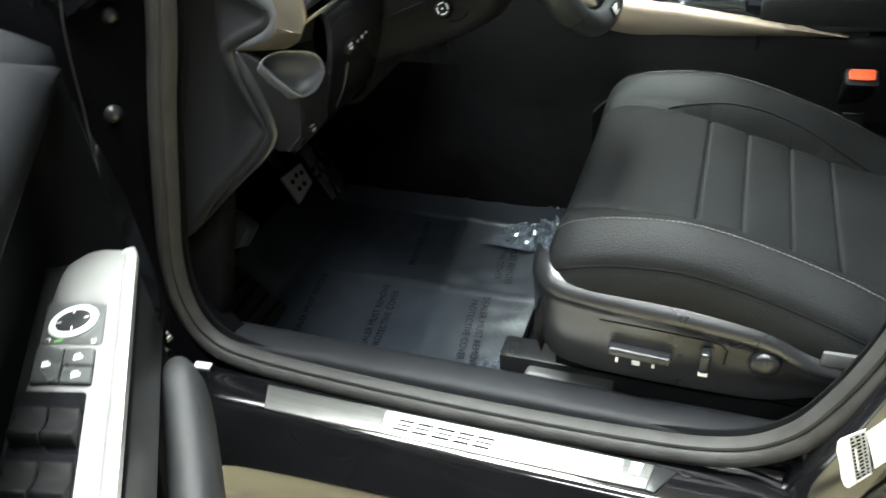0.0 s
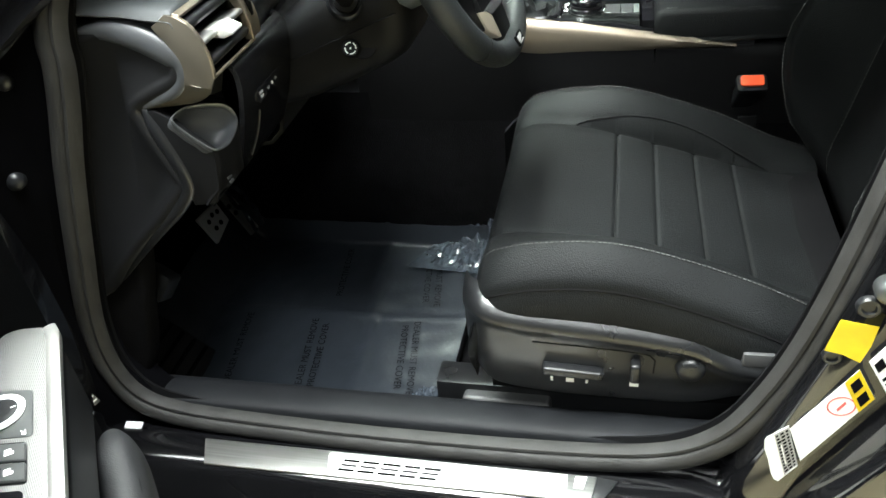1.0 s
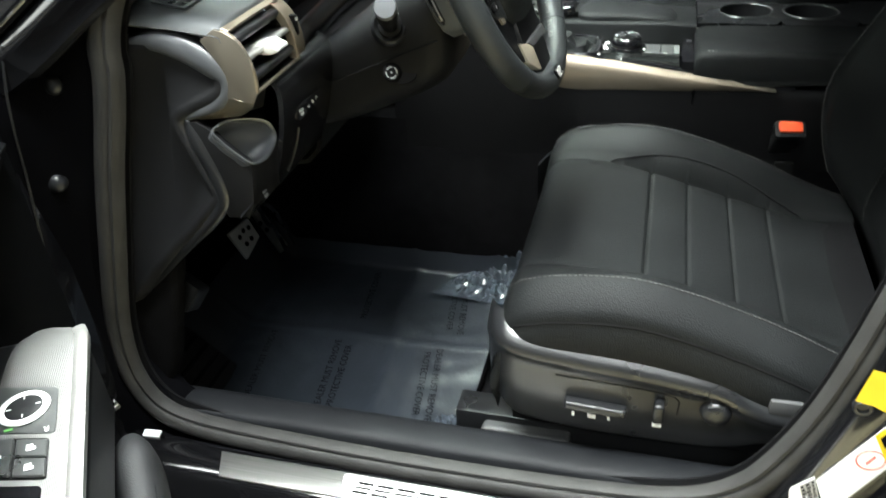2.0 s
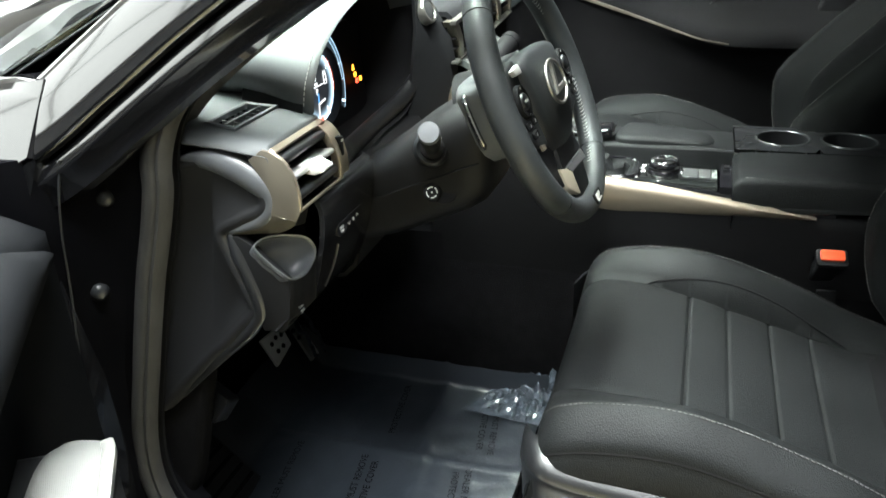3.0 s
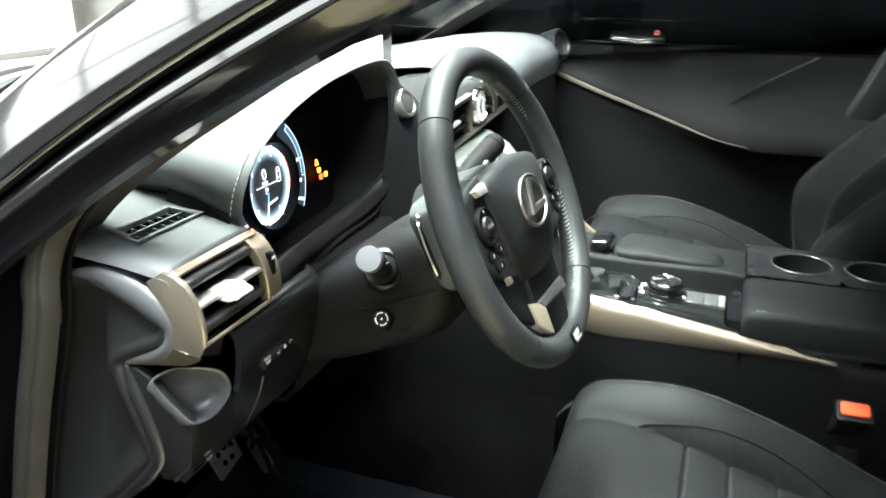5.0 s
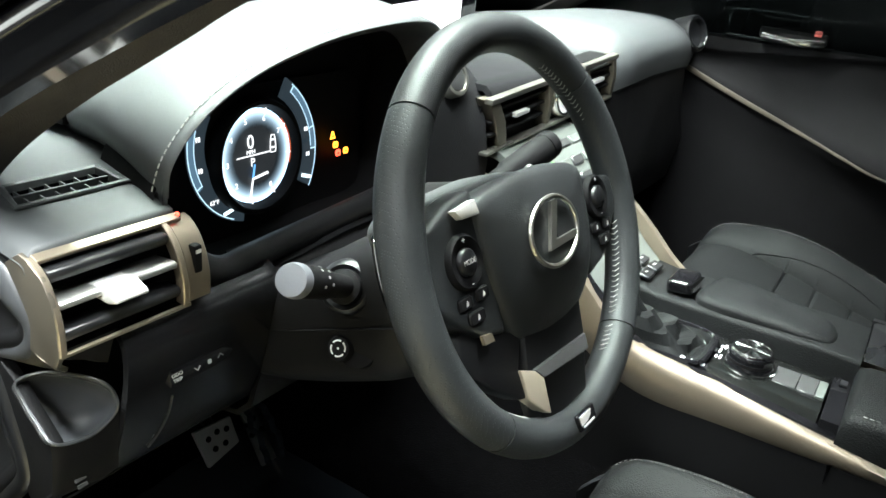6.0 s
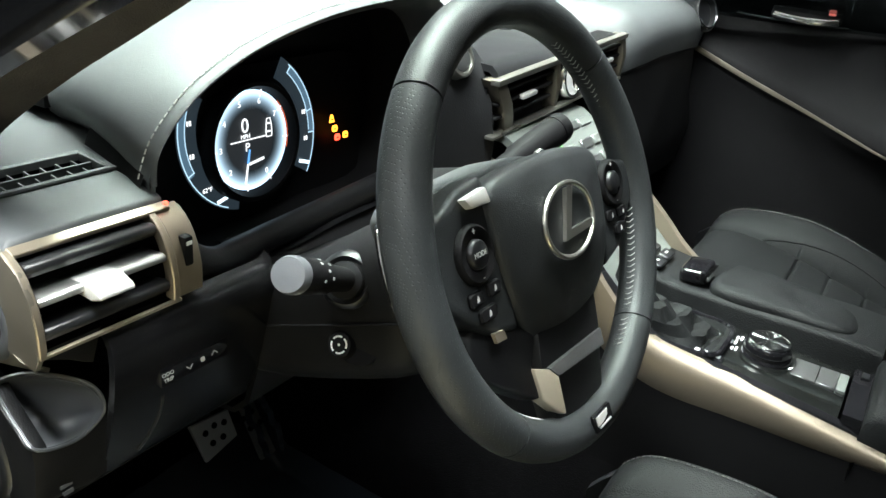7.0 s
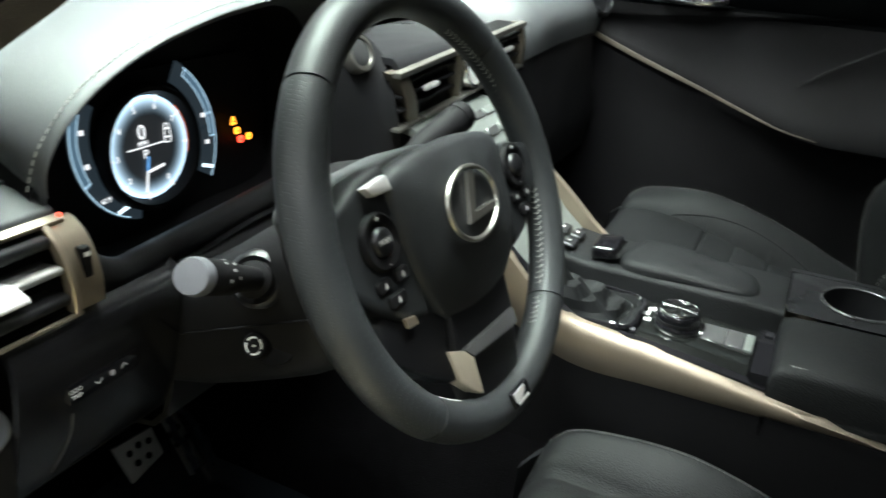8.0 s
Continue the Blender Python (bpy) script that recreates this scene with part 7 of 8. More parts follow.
for (dx, dy), w in (((-0.038, 0.006), 0.012), ((-0.034, 0.020), 0.010), ((-0.034, -0.010), 0.010)):
    add_plate(bm, pose(0.133 + dx, 0.788 + dy, DZ + 0.0012, 0, 0, 90), [(-w / 2, -0.0035), (w / 2, -0.0035), (w / 2, -0.001), (-w / 2, -0.001)], 0.0003)
    add_plate(bm, pose(0.133 + dx, 0.788 + dy, DZ + 0.0012, 0, 0, 90), [(-w / 2, 0.001), (w / 2 - 0.003, 0.001), (w / 2 - 0.003, 0.0035), (-w / 2, 0.0035)], 0.0003)
part("dial_print", bm, WHITE_INK, top_panel, "small white print beside the dial")
for x, w, mt in ((0.1770, 0.026, GUNMETAL), (0.2010, 0.020, GUNMETAL), (0.2165, 0.0095, PANEL_GREY)):
    bm = bmesh.new()
    add_box(bm, (x, 0.790, 0.7160), (w, 0.042, 0.005))
    bevel(bm, 0.0006, 1)
    part("console_button", bm, mt, top_panel, "flat satin console button")
bm = bmesh.new()
add_box(bm, (0.078, 0.738, 0.7215), (0.036, 0.016, 0.004))
bevel(bm, 0.0015)
part("switch_block", bm, PIANO, top_panel, "small gloss black switch block")
bm = bmesh.new()
for k in range(3):
    add_box(bm, (0.066 + 0.012 * k, 0.738, 0.7238), (0.005, 0.007, 0.0006))
part("switch_print", bm, WHITE_INK, top_panel)
# shift lever in its leather boot
bm = bmesh.new()
rows = []
for k, (f, z) in enumerate(((1.0, 0.718), (1.0, 0.7245), (0.95, 0.7270), (0.88, 0.7175), (0.80, 0.7310), (0.72, 0.7225), (0.62, 0.7400), (0.53, 0.7310), (0.43, 0.7480), (0.35, 0.7440), (0.27, 0.7620), (0.19, 0.776), (0.14, 0.795))):
    row = []
    for i in range(40):
        t = 2 * math.pi * i / 40
        c, s_ = math.cos(t), math.sin(t)
        q = (abs(c) ** 6 + abs(s_) ** 6) ** (-1 / 6)
        wob = 1 + (0.09 * math.sin(4 * t + k * 1.9) + 0.04 * math.sin(9 * t + k) if 2 < k < 10 else 0)
        cx = 0.012 - 0.062 * (1 - f)
        row.append(V(cx + 0.078 * f * c * q * wob, 0.773 + 0.050 * f * s_ * q * wob, z))
    rows.append(row)
add_grid(bm, rows, wrap=True, caps=True)
lever = part("shift_boot", bm, LEATHER, console, "folded black leather shift boot", angle=50)
bm = bmesh.new()
add_turned(bm, (-0.043, 0.773, 0.795), (-0.1, 0, 1), [(0, 0.008), (0.010, 0.008), (0.014, 0.016), (0.028, 0.021), (0.042, 0.020), (0.050, 0.012), (0.052, 0.001)], 24)
part("shift_knob", bm, LEATHER_FINE, lever, "black leather shift knob", angle=60)
bm = bmesh.new()
sweep(bm, [V(p.x, p.y, 0.7265) for p in rows[0]], ring_section(0.0035, n=6), closed=True)
part("boot_ring", bm, PIANO, lever, "gloss black boot surround")
# raised passenger-side half: wall, deck, palm rest, pointer pad
bm = bmesh.new()
rows = []
for x, z in ((-0.12, 0.775), (-0.06, 0.758), (0.0, 0.750), (0.10, 0.7495), (0.20, 0.7505), (0.246, 0.748)):
    rows.append([V(x, 0.829, z - 0.06), V(x, 0.829, z - 0.006), V(x, 0.831, z - 0.0015), V(x, 0.836, z), V(x, 0.945, z - 0.002), V(x, 0.953, z - 0.008), V(x, 0.955, z - 0.06)])
add_grid(bm, rows, wrap=True, caps=True)
part("console_deck", bm, LEATHER, console, "soft dark raised console deck", angle=50)
palm = spline([(0.048, 0.842, 0), (0.052, 0.925, 0), (0.075, 0.938, 0), (0.15, 0.930, 0), (0.205, 0.905, 0), (0.208, 0.850, 0), (0.15, 0.840, 0)], 56, closed=True)
bm = bmesh.new()
pc = sum(palm, Vector()) / len(palm)
rings = []
for k, z in ((1.0, 0.746), (1.0, 0.755), (0.97, 0.759), (0.85, 0.762), (0.5, 0.764), (0.05, 0.765)):
    rings.append([V(pc.x + (p.x - pc.x) * k, pc.y + (p.y - pc.y) * k, z - 0.05 * max(0, p.x - 0.09) * (1 if z > 0.75 else 0)) for p in palm])
add_grid(bm, rings, wrap=True)
bm.verts.ensure_lookup_table()
bm.faces.new(bm.verts[-56:])
part("palm_rest", bm, LEATHER, console, "padded dark palm rest", angle=60)
bm = bmesh.new()
add_plate(bm, pose(0.020, 0.872, 0.752, 0, -6, 0), round_rect(0.034, 0.056, 0.008), 0.018)
bevel(bm, 0.005, 3)
ptr = part("pointer_pad", bm, PIANO, console, "glossy black pointer pad with a bright edge")
bm = bmesh.new()
add_plate(bm, pose(0.038, 0.872, 0.760, 0, -6, 0), round_rect(0.004, 0.050, 0.0015), 0.006)
part("pad_edge", bm, CHROME, ptr, "bright pad edge")
for i, (x, y) in enumerate(((-0.030, 0.862), (-0.030, 0.895), (-0.050, 0.862), (-0.050, 0.895))):
    bm = bmesh.new()
    add_plate(bm, pose(x, y, 0.757 + 0.004 * (i > 1), 0, 12, 0), round_rect(0.016, 0.028, 0.003), 0.006)
    bevel(bm, 0.0015, 1)
    key = part("deck_button", bm, HARD, console, "small dark button")
    bm = bmesh.new()
    add_plate(bm, pose(x, y, 0.7635 + 0.004 * (i > 1), 0, 12, 90), [(-0.007, -0.0012), (0.007, -0.0012), (0.007, 0.0012), (-0.007, 0.0012)], 0.0003)
    part("button_print", bm, WHITE_INK, key)
# armrest with stitched edge, dark slot in front of it
bm = bmesh.new()
rows = []
for y, dz in ((0.702, -0.045), (0.702, -0.010), (0.706, -0.003), (0.714, 0.0), (0.76, 0.004), (0.80, 0.006), (0.822, 0.006)):
    rows.append([V(x, y, z + dz) for x, z in ((0.247, 0.700), (0.244, 0.728), (0.246, 0.738), (0.256, 0.743), (0.30, 0.745), (0.50, 0.748), (0.74, 0.748), (0.75, 0.70))])
add_grid(bm, rows)
thicken(bm, 0.004)
arm = part("armrest", bm, LEATHER, console, "padded dark armrest with a stitched edge", angle=60)
bm = bmesh.new()
add_stitches(bm, [V(0.262 + 0.44 * i / 40, 0.7135, 0.7432 + 0.012 * (0.24 + 0.44 * i / 40 - 0.25)) for i in range(41)], r=0.0006)
part("stitching", bm, THREAD, arm, "pale stitched edge")
bm = bmesh.new()
add_box(bm, (0.2345, 0.765, 0.700), (0.020, 0.11, 0.05))
part("slot", bm, PIANO, console, "dark slot before the armrest")
bm = bmesh.new()
add_box(bm, (0.236, 0.806, 0.727), (0.008, 0.012, 0.002))
part("slot_catch", bm, HARD, console)
# cup holder deck: plate with two real wells
bm = bmesh.new()
holes = ((0.326, 0.884), (0.432, 0.884))
CUP = 0.043
outline = [(0.247, 0.823), (0.75, 0.823), (0.75, 0.955), (0.247, 0.955)]
top_z = 0.7575
for hx in holes:
    cx, cy = hx
    x0, x1 = (0.247, 0.379) if cx < 0.38 else (0.379, 0.50)
    n = 48
    ring = [bm.verts.new((cx + CUP * math.cos(2 * math.pi * i / n), cy + CUP * math.sin(2 * math.pi * i / n), top_z)) for i in range(n)]
    edge = []
    for i in range(n):
        c, s = math.cos(2 * math.pi * i / n), math.sin(2 * math.pi * i / n)
        k = min(((x1 - cx) if c > 0 else (cx - x0)) / max(abs(c), 1e-6), ((0.955 - cy) if s > 0 else (cy - 0.823)) / max(abs(s), 1e-6))
        edge.append(bm.verts.new((cx + k * c, cy + k * s, top_z - (0.004 if abs(s * k) > 0.058 else 0))))
    deep = [bm.verts.new((v.co.x, v.co.y, top_z - 0.004)) for v in ring]
    foot = [bm.verts.new((cx + (v.co.x - cx) * 0.92, cy + (v.co.y - cy) * 0.92, top_z - 0.07)) for v in ring]
    for i in range(n):
        j = (i + 1) % n
        bm.faces.new((edge[i], edge[j], ring[j], ring[i]))
        bm.faces.new((ring[i], ring[j], deep[j], deep[i]))
        bm.faces.new((deep[i], deep[j], foot[j], foot[i]))
    bm.faces.new(foot)
v4 = [bm.verts.new(p) for p in ((0.50, 0.823, top_z), (0.75, 0.823, top_z), (0.75, 0.955, top_z), (0.50, 0.955, top_z))]
bm.faces.new(v4)
cup_deck = part("cup_holder_deck", bm, HARD, console, "dark console deck with two round cup holders", angle=50)
for cx, cy in holes:
    bm = bmesh.new()
    sweep(bm, [V(cx + (CUP + 0.001) * math.cos(t), cy + (CUP + 0.001) * math.sin(t), top_z + 0.0008) for t in [2 * math.pi * i / 48 for i in range(48)]], ring_section(0.0022, 0.0016, 6), closed=True)
    part("cup_ring", bm, GUNMETAL, cup_deck, "satin ring of the cup holder")
bm = bmesh.new()
add_box(bm, (0.50, 0.955, 0.70), (0.51, 0.01, 0.11))
part("far_wall", bm, HARD, console)
bm = bmesh.new()
add_box(bm, (-0.19, 0.83, 0.66), (0.16, 0.24, 0.24))
part("console_root", bm, MATT, console)

# ---- footwell ----
mat_thing = thing("floor_mat", "black carpet floor mat under a plastic cover", "floor mat", (-0.28, 0.45, 0.27))
bm = bmesh.new()
add_prism(bm, [V(*p, 0.270) for p in ((-0.045, 0.205), (-0.045, 0.655), (-0.20, 0.660), (-0.42, 0.655), (-0.54, 0.60), (-0.54, 0.30), (-0.50, 0.205))], (0, 0, 0.012))
bevel(bm, 0.004)
part("mat", bm, CARPET, mat_thing)

film = thing("protective_film", "creased clear blue-grey plastic film over the floor mat", "plastic film", (-0.28, 0.45, 0.285))
bm = bmesh.new()
rows = []
NX, NY = 64, 64
for i in range(NX + 1):
    row = []
    for j in range(NY + 1):
        u, w = i / NX, j / NY
        x = -0.575 + 0.530 * u + 0.012 * (w - 0.5) * u
        s = w * 0.490
        y = 0.215 + min(s, 0.442)
        z = 0.291
        if s > 0.442:
            k = s - 0.442
            y = 0.657 + 0.25 * k
            z += k * 0.92
        z += 0.005 * noise.noise(V(x * 9, y * 9, 1.3)) + 0.0025 * noise.noise(V(x * 26, y * 30, 4.2)) + 0.005
        if x < -0.50:
            z += (-0.50 - x) * 0.9
        # pleats where the film was folded
        z += 0.0035 * math.exp(-((x + 0.215 + 0.05 * (w - 0.5)) / 0.006) ** 2) + 0.003 * math.exp(-((y - 0.445) / 0.006) ** 2)
        if u > 0.90 and w > 0.74:
            z += 0.016 * abs(noise.noise(V(x * 60, y * 60, 7.7)))
        row.append(V(x, y, z))
    rows.append(row)
add_grid(bm, rows)
thicken(bm, 0.0006)
part("sheet", bm, FILM, film, angle=80)
# crumpled shiny corners that rise out of the sheet
for pts, sc, amp, climb in ((((-0.135, 0.222), (-0.040, 0.226), (-0.044, 0.285), (-0.090, 0.275)), 62, 0.060, -0.012), (((-0.185, 0.585), (-0.030, 0.570), (-0.028, 0.705), (-0.125, 0.705)), 52, 0.026, 0.060)):
    bm = bmesh.new()
    rows = []
    for i in range(37):
        row = []
        for j in range(23):
            u, w = i / 36, j / 22
            a, b2, c, d = (Vector((*p, 0)) for p in pts)
            q = (a * (1 - u) + b2 * u) * (1 - w) + (d * (1 - u) + c * u) * w
            rise = min(1, 2.2 * u) * (min(1, 2.5 * w) if climb > 0 else math.sin(math.pi * min(1, 0.25 + w * 0.75)))
            ridge = 1 - abs(noise.noise(V(q.x * sc, q.y * sc, 2.0))) * 2.2
            row.append(V(q.x, q.y, 0.3005 + rise * (amp * max(0, ridge) * 0.55 + 0.008 * noise.noise(V(q.x * 120, q.y * 120, 5.0))) + max(0, climb) * u * max(0, w - 0.55) / 0.45))
        rows.append(row)
    add_grid(bm, rows)
    thicken(bm, 0.0005)
    part("crumpled_edge", bm, FILM_EDGE, film, "crumpled shiny film edge", angle=12)
# warning print on the film, turned about from line to line
for (x, y), words, turn in (((-0.118, 0.345), "DEALER MUST REMOVE", -82), ((-0.139, 0.345), "PROTECTIVE COVER", -82), ((-0.300, 0.335), "DEALER MUST REMOVE", 98), ((-0.279, 0.335), "PROTECTIVE COVER", 98),
                            ((-0.425, 0.34), "DEALER MUST REMOVE", 98), ((-0.118, 0.56), "DEALER MUST REMOVE", -82), ((-0.139, 0.56), "PROTECTIVE COVER", -82), ((-0.300, 0.56), "PROTECTIVE COVER", 98)):
    bm = bmesh.new()
    add_text(bm, words, 0.0165, pose(x, y, 0.3005, 0, 0, turn))
    for v in bm.verts:
        v.co.z = 0.3002 + 0.005 * noise.noise(V(v.co.x * 9, v.co.y * 9, 1.3)) + 0.0025 * noise.noise(V(v.co.x * 26, v.co.y * 30, 4.2))
    part("print", bm, INK, film, "black warning print on the film")


def pedal(name, label, pts, face_n, arm_to, mat):
    t = thing(name, label, "pedal", arm_to)
    b = bmesh.new()
    c = sum((Vector(p) for p in pts), Vector()) / len(pts)
    nn = Vector(face_n).normalized()
    add_prism(b, pts, nn * 0.008)
    bevel(b, 0.003, 2)
    pad_ = part("pedal_pad", b, mat, t, "drilled metal pedal pad")
    m = frame_of(c + nn * 0.0082, (0, 1, 0), (Vector((0, 1, 0)).cross(nn)) * -1)
    for dx, dy in ((-0.018, 0.010), (0.0, 0.014), (0.018, 0.010), (-0.010, -0.010), (0.010, -0.010)):
        b = bmesh.new()
        add_turned(b, m @ V(dx, dy, -0.0002), nn, [(0, 0.005), (0.0018, 0.0048), (0.0022, 0.003)], 14)
        part("stud", b, MATT, pad_)
    b = bmesh.new()
    sweep(b, spline([c - nn * 0.002, c + V(-0.06, 0.01, 0.06), Vector(arm_to)], 14), ring_section(0.010, 0.006, 8))
    part("pedal_arm", b, HARD, t, "black pedal arm")
    return t


pedal("brake_pedal", "drilled metal brake pedal on a black arm", [V(-0.562, 0.524, 0.430), V(-0.560, 0.596, 0.424), V(-0.546, 0.602, 0.378), V(-0.541, 0.536, 0.368)], (0.94, -0.05, 0.34), (-0.66, 0.55, 0.68), BRIGHT_PLATE)
pedal("accelerator_pedal", "narrow metal accelerator pedal", [V(-0.572, 0.612, 0.455), V(-0.572, 0.640, 0.452), V(-0.520, 0.660, 0.325), V(-0.520, 0.628, 0.325)], (0.94, -0.10, 0.33), (-0.68, 0.63, 0.66), SILVER)
# loose clear film wrapped round the accelerator pedal
wrap = thing("pedal_film", "loose shiny clear film wrapped round the accelerator pedal", "plastic film", (-0.52, 0.64, 0.33))
for a, b2 in (((-0.545, 0.606, 0.462), (-0.500, 0.634, 0.335)), ((-0.543, 0.640, 0.452), (-0.496, 0.668, 0.330))):
    bm = bmesh.new()
    rows = []
    for i in range(15):
        p = Vector(a).lerp(Vector(b2), i / 14)
        rows.append([p + V(0.010 * noise.noise(p * 45), w + 0.008 * noise.noise(p * 60 + V(0, 0, 3)), 0.008 * noise.noise(p * 50 + V(5, 0, 0))) for w in (-0.006, -0.002, 0.002, 0.006)])
    add_grid(bm, rows)
    thicken(bm, 0.0005)
    part("film_strip", bm, FILM_EDGE, wrap, angle=15)
fuse = thing("release_switch", "small black fuel flap switch on the kick panel", "switch", (-0.430, 0.196, 0.55))
SWM = frame_of((-0.424, 0.190, 0.556), (0.75, -0.15, -0.35), (0.2, 0.45, 0.8))
bm = bmesh.new()
add_plate(bm, SWM @ pose(0, 0, -0.03), round_rect(0.046, 0.040, 0.006), 0.034)
bevel(bm, 0.003)
part("switch_body", bm, HARD, fuse)
bm = bmesh.new()
add_plate(bm, SWM @ pose(-0.004, 0.003, 0.0042), round_rect(0.013, 0.018, 0.002), 0.0004)
part("switch_print", bm, WHITE_INK, fuse, "white switch symbol")
fr = thing("foot_rest", "ribbed black foot rest at the side of the footwell", "foot rest", (-0.53, 0.27, 0.30))
bm = bmesh.new()
add_prism(bm, [V(-0.45, 0.20, 0.285), V(-0.62, 0.20, 0.285), V(-0.62, 0.20, 0.44)], (0, 0.13, 0))
bevel(bm, 0.008)
part("foot_plate", bm, HARD, fr)
for k in range(8):
    bm = bmesh.new()
    f = 0.15 + 0.1 * k
    sweep(bm, [V(-0.45 - 0.17 * f, 0.21, 0.287 + 0.155 * f), V(-0.45 - 0.17 * f, 0.32, 0.287 + 0.155 * f)], ring_section(0.004, n=6))
    part("rib", bm, MATT, fr)


# ---- open driver's door ----
HINGE = V(-0.495, 0.030, 0)
OPEN = 55.0
oa = radians(OPEN)
DD = V(math.cos(oa), -math.sin(oa), 0)      # along the door
DN = V(math.sin(oa), math.cos(oa), 0)       # towards its inner side
DM = Matrix((DD, DN, V(0, 0, 1))).transposed().to_4x4()
DM.translation = HINGE                       # local: x along, y inwards, z up
door = thing("driver_door", "open driver's door with dark trim and a silver switch panel", "car door", (HINGE + DD * 0.5 + V(0, 0, 0.25)))
bm = bmesh.new()
rows = []
for z, y in ((0.26, -0.11), (0.32, -0.135), (0.55, -0.145), (0.80, -0.14), (0.93, -0.12), (0.95, -0.10)):
    rows.append([V(0.015, -0.03, z), V(0.012, y + 0.01, z), V(0.02, y, z), V(0.55, y - 0.012, z), V(1.05, y, z), V(1.08, y + 0.02, z), V(1.08, -0.03, z)])
add_grid(bm, rows, wrap=True, caps=True)
part("door_shell", bm, PAINT, door, "glossy black door shell", m=DM, angle=50)
# inner trim: belt pad, recess, lower bulge
bm = bmesh.new()
rows = []
for i in range(23):
    x = 0.030 + 0.015 * i if i < 6 else 0.105 + 0.94 * (i - 5) / 17
    front = max(0.0, 1 - (x - 0.030) / 0.07)
    prof = [(-0.03, 0.27), (0.020, 0.275), (0.034, 0.33), (0.036, 0.42), (0.028, 0.50), (0.006, 0.56), (-0.010, 0.62), (-0.016, 0.70), (-0.012, 0.78), (-0.004, 0.84), (0.012, 0.868), (0.016, 0.885), (0.006, 0.905), (-0.03, 0.925), (-0.06, 0.93)]
    rows.append([V(x, y + (0.036 - y) * front ** 0.6 if 0.30 < z < 0.90 else y, z) for y, z in prof])
add_grid(bm, rows)
thicken(bm, 0.004)
part("door_trim", bm, DOOR_BLACK, door, "dark moulded inner door trim", m=DM, angle=60)
# belt pad rounding forward
bm = bmesh.new()
rows = []
for i in range(24):
    f = i / 23
    x = 0.055 + 0.95 * f
    k = min(1, 0.25 + f * 9)
    rows.append([V(x, y + 0.010, 0.88 + (z - 0.88) * k - 0.03 * max(0, 0.1 - f) * 4) for y, z in ((-0.02, 0.84), (0.020, 0.845), (0.032, 0.865), (0.034, 0.885), (0.026, 0.902), (0.008, 0.912), (-0.03, 0.915))])
add_grid(bm, rows, wrap=True, caps=True)
part("belt_pad", bm, DOOR_BLACK, door, "padded grey belt line of the door", m=DM, angle=60)
# armrest with the switch panel
ARM = [(0.154, 0.012), (0.160, 0.046), (0.176, 0.070), (0.200, 0.078), (0.60, 0.076), (0.62, 0.06), (0.62, -0.03), (0.150, -0.03)]
bm = bmesh.new()
add_prism(bm, [V(x, y, 0.62) for x, y in ARM], (0, 0, 0.084))
bevel(bm, 0.008, 3)
part("door_armrest", bm, HARD, door, "dark armrest of the door", m=DM, angle=50)
SWITCHPANEL = material("patterned_silver_panel", (0.115, 0.115, 0.112), 0.44, metal=0.4, grain=0.9, grain_scale=1, stain=0.08)
nt = SWITCHPANEL.node_tree
wave = nt.nodes.new("ShaderNodeTexWave")
wave.bands_direction, wave.inputs["Scale"].default_value, wave.inputs["Distortion"].default_value = "DIAGONAL", 300.0, 1.5
nt.links.new(nt.nodes["Mapping"].outputs["Vector"], wave.inputs["Vector"])
nt.links.new(wave.outputs["Fac"], nt.nodes["Bump"].inputs["Height"])
nt.nodes["Bump"].inputs["Strength"].default_value = 0.22
bm = bmesh.new()
outer = spline([(0.600, 0.078, 0), (0.40, 0.079, 0), (0.218, 0.079, 0), (0.184, 0.074, 0), (0.163, 0.060, 0), (0.153, 0.040, 0), (0.160, 0.022, 0), (0.205, 0.010, 0), (0.40, 0.000, 0), (0.600, -0.008, 0)], 60)
rows = []
oc = V(0.38, 0.040, 0)
for k, z in ((1.0, 0.712), (1.0, 0.7195), (0.985, 0.7225), (0.96, 0.7235)):
    rows.append([V(oc.x + (p.x - oc.x) * (1 - (1 - k) * 0.4), oc.y + (p.y - oc.y) * k, z - 2.6 * max(0, 0.225 - p.x) ** 2) for p in outer])
add_grid(bm, rows)
# its top, in rows across, so that the nose rolls down smoothly
top = [[p.lerp(V(p.x + (oc.x - p.x) * 0.02, oc.y - 0.002, p.z), f) if i else p for i, f in enumerate((0, 0.25, 0.5, 0.75, 1.0))] for p in rows[-1]]
for r_ in top:
    for q in r_[1:]:
        q.z = 0.7235 + 0.0012 - 2.6 * max(0, 0.225 - q.x) ** 2
add_grid(bm, top)
panel = part("switch_panel", bm, SWITCHPANEL, door, "patterned silver switch panel", m=DM, angle=60)
# bright inner edge strip
bm = bmesh.new()
sweep(bm, [(0.176, 0.0700, 0.7165), (0.190, 0.0735, 0.7190), (0.205, 0.0750, 0.7225), (0.23, 0.0755, 0.7245), (0.30, 0.0755, 0.7250), (0.60, 0.0745, 0.7250)], [(-0.006, -0.006), (0.006, -0.006), (0.006, 0.002), (0.003, 0.0035), (-0.003, 0.0035), (-0.006, 0.002)])
part("edge_strip", bm, SILVER, panel, "bright edge strip", m=DM)
# switches
PZ = 0.7238


def slanted(x, y, w, h, r):
    """A rounded plate whose short ends follow the slant of the switch panel."""
    return [(x + px + 0.40 * py, y + py) for px, py in round_rect(w, h, r)]


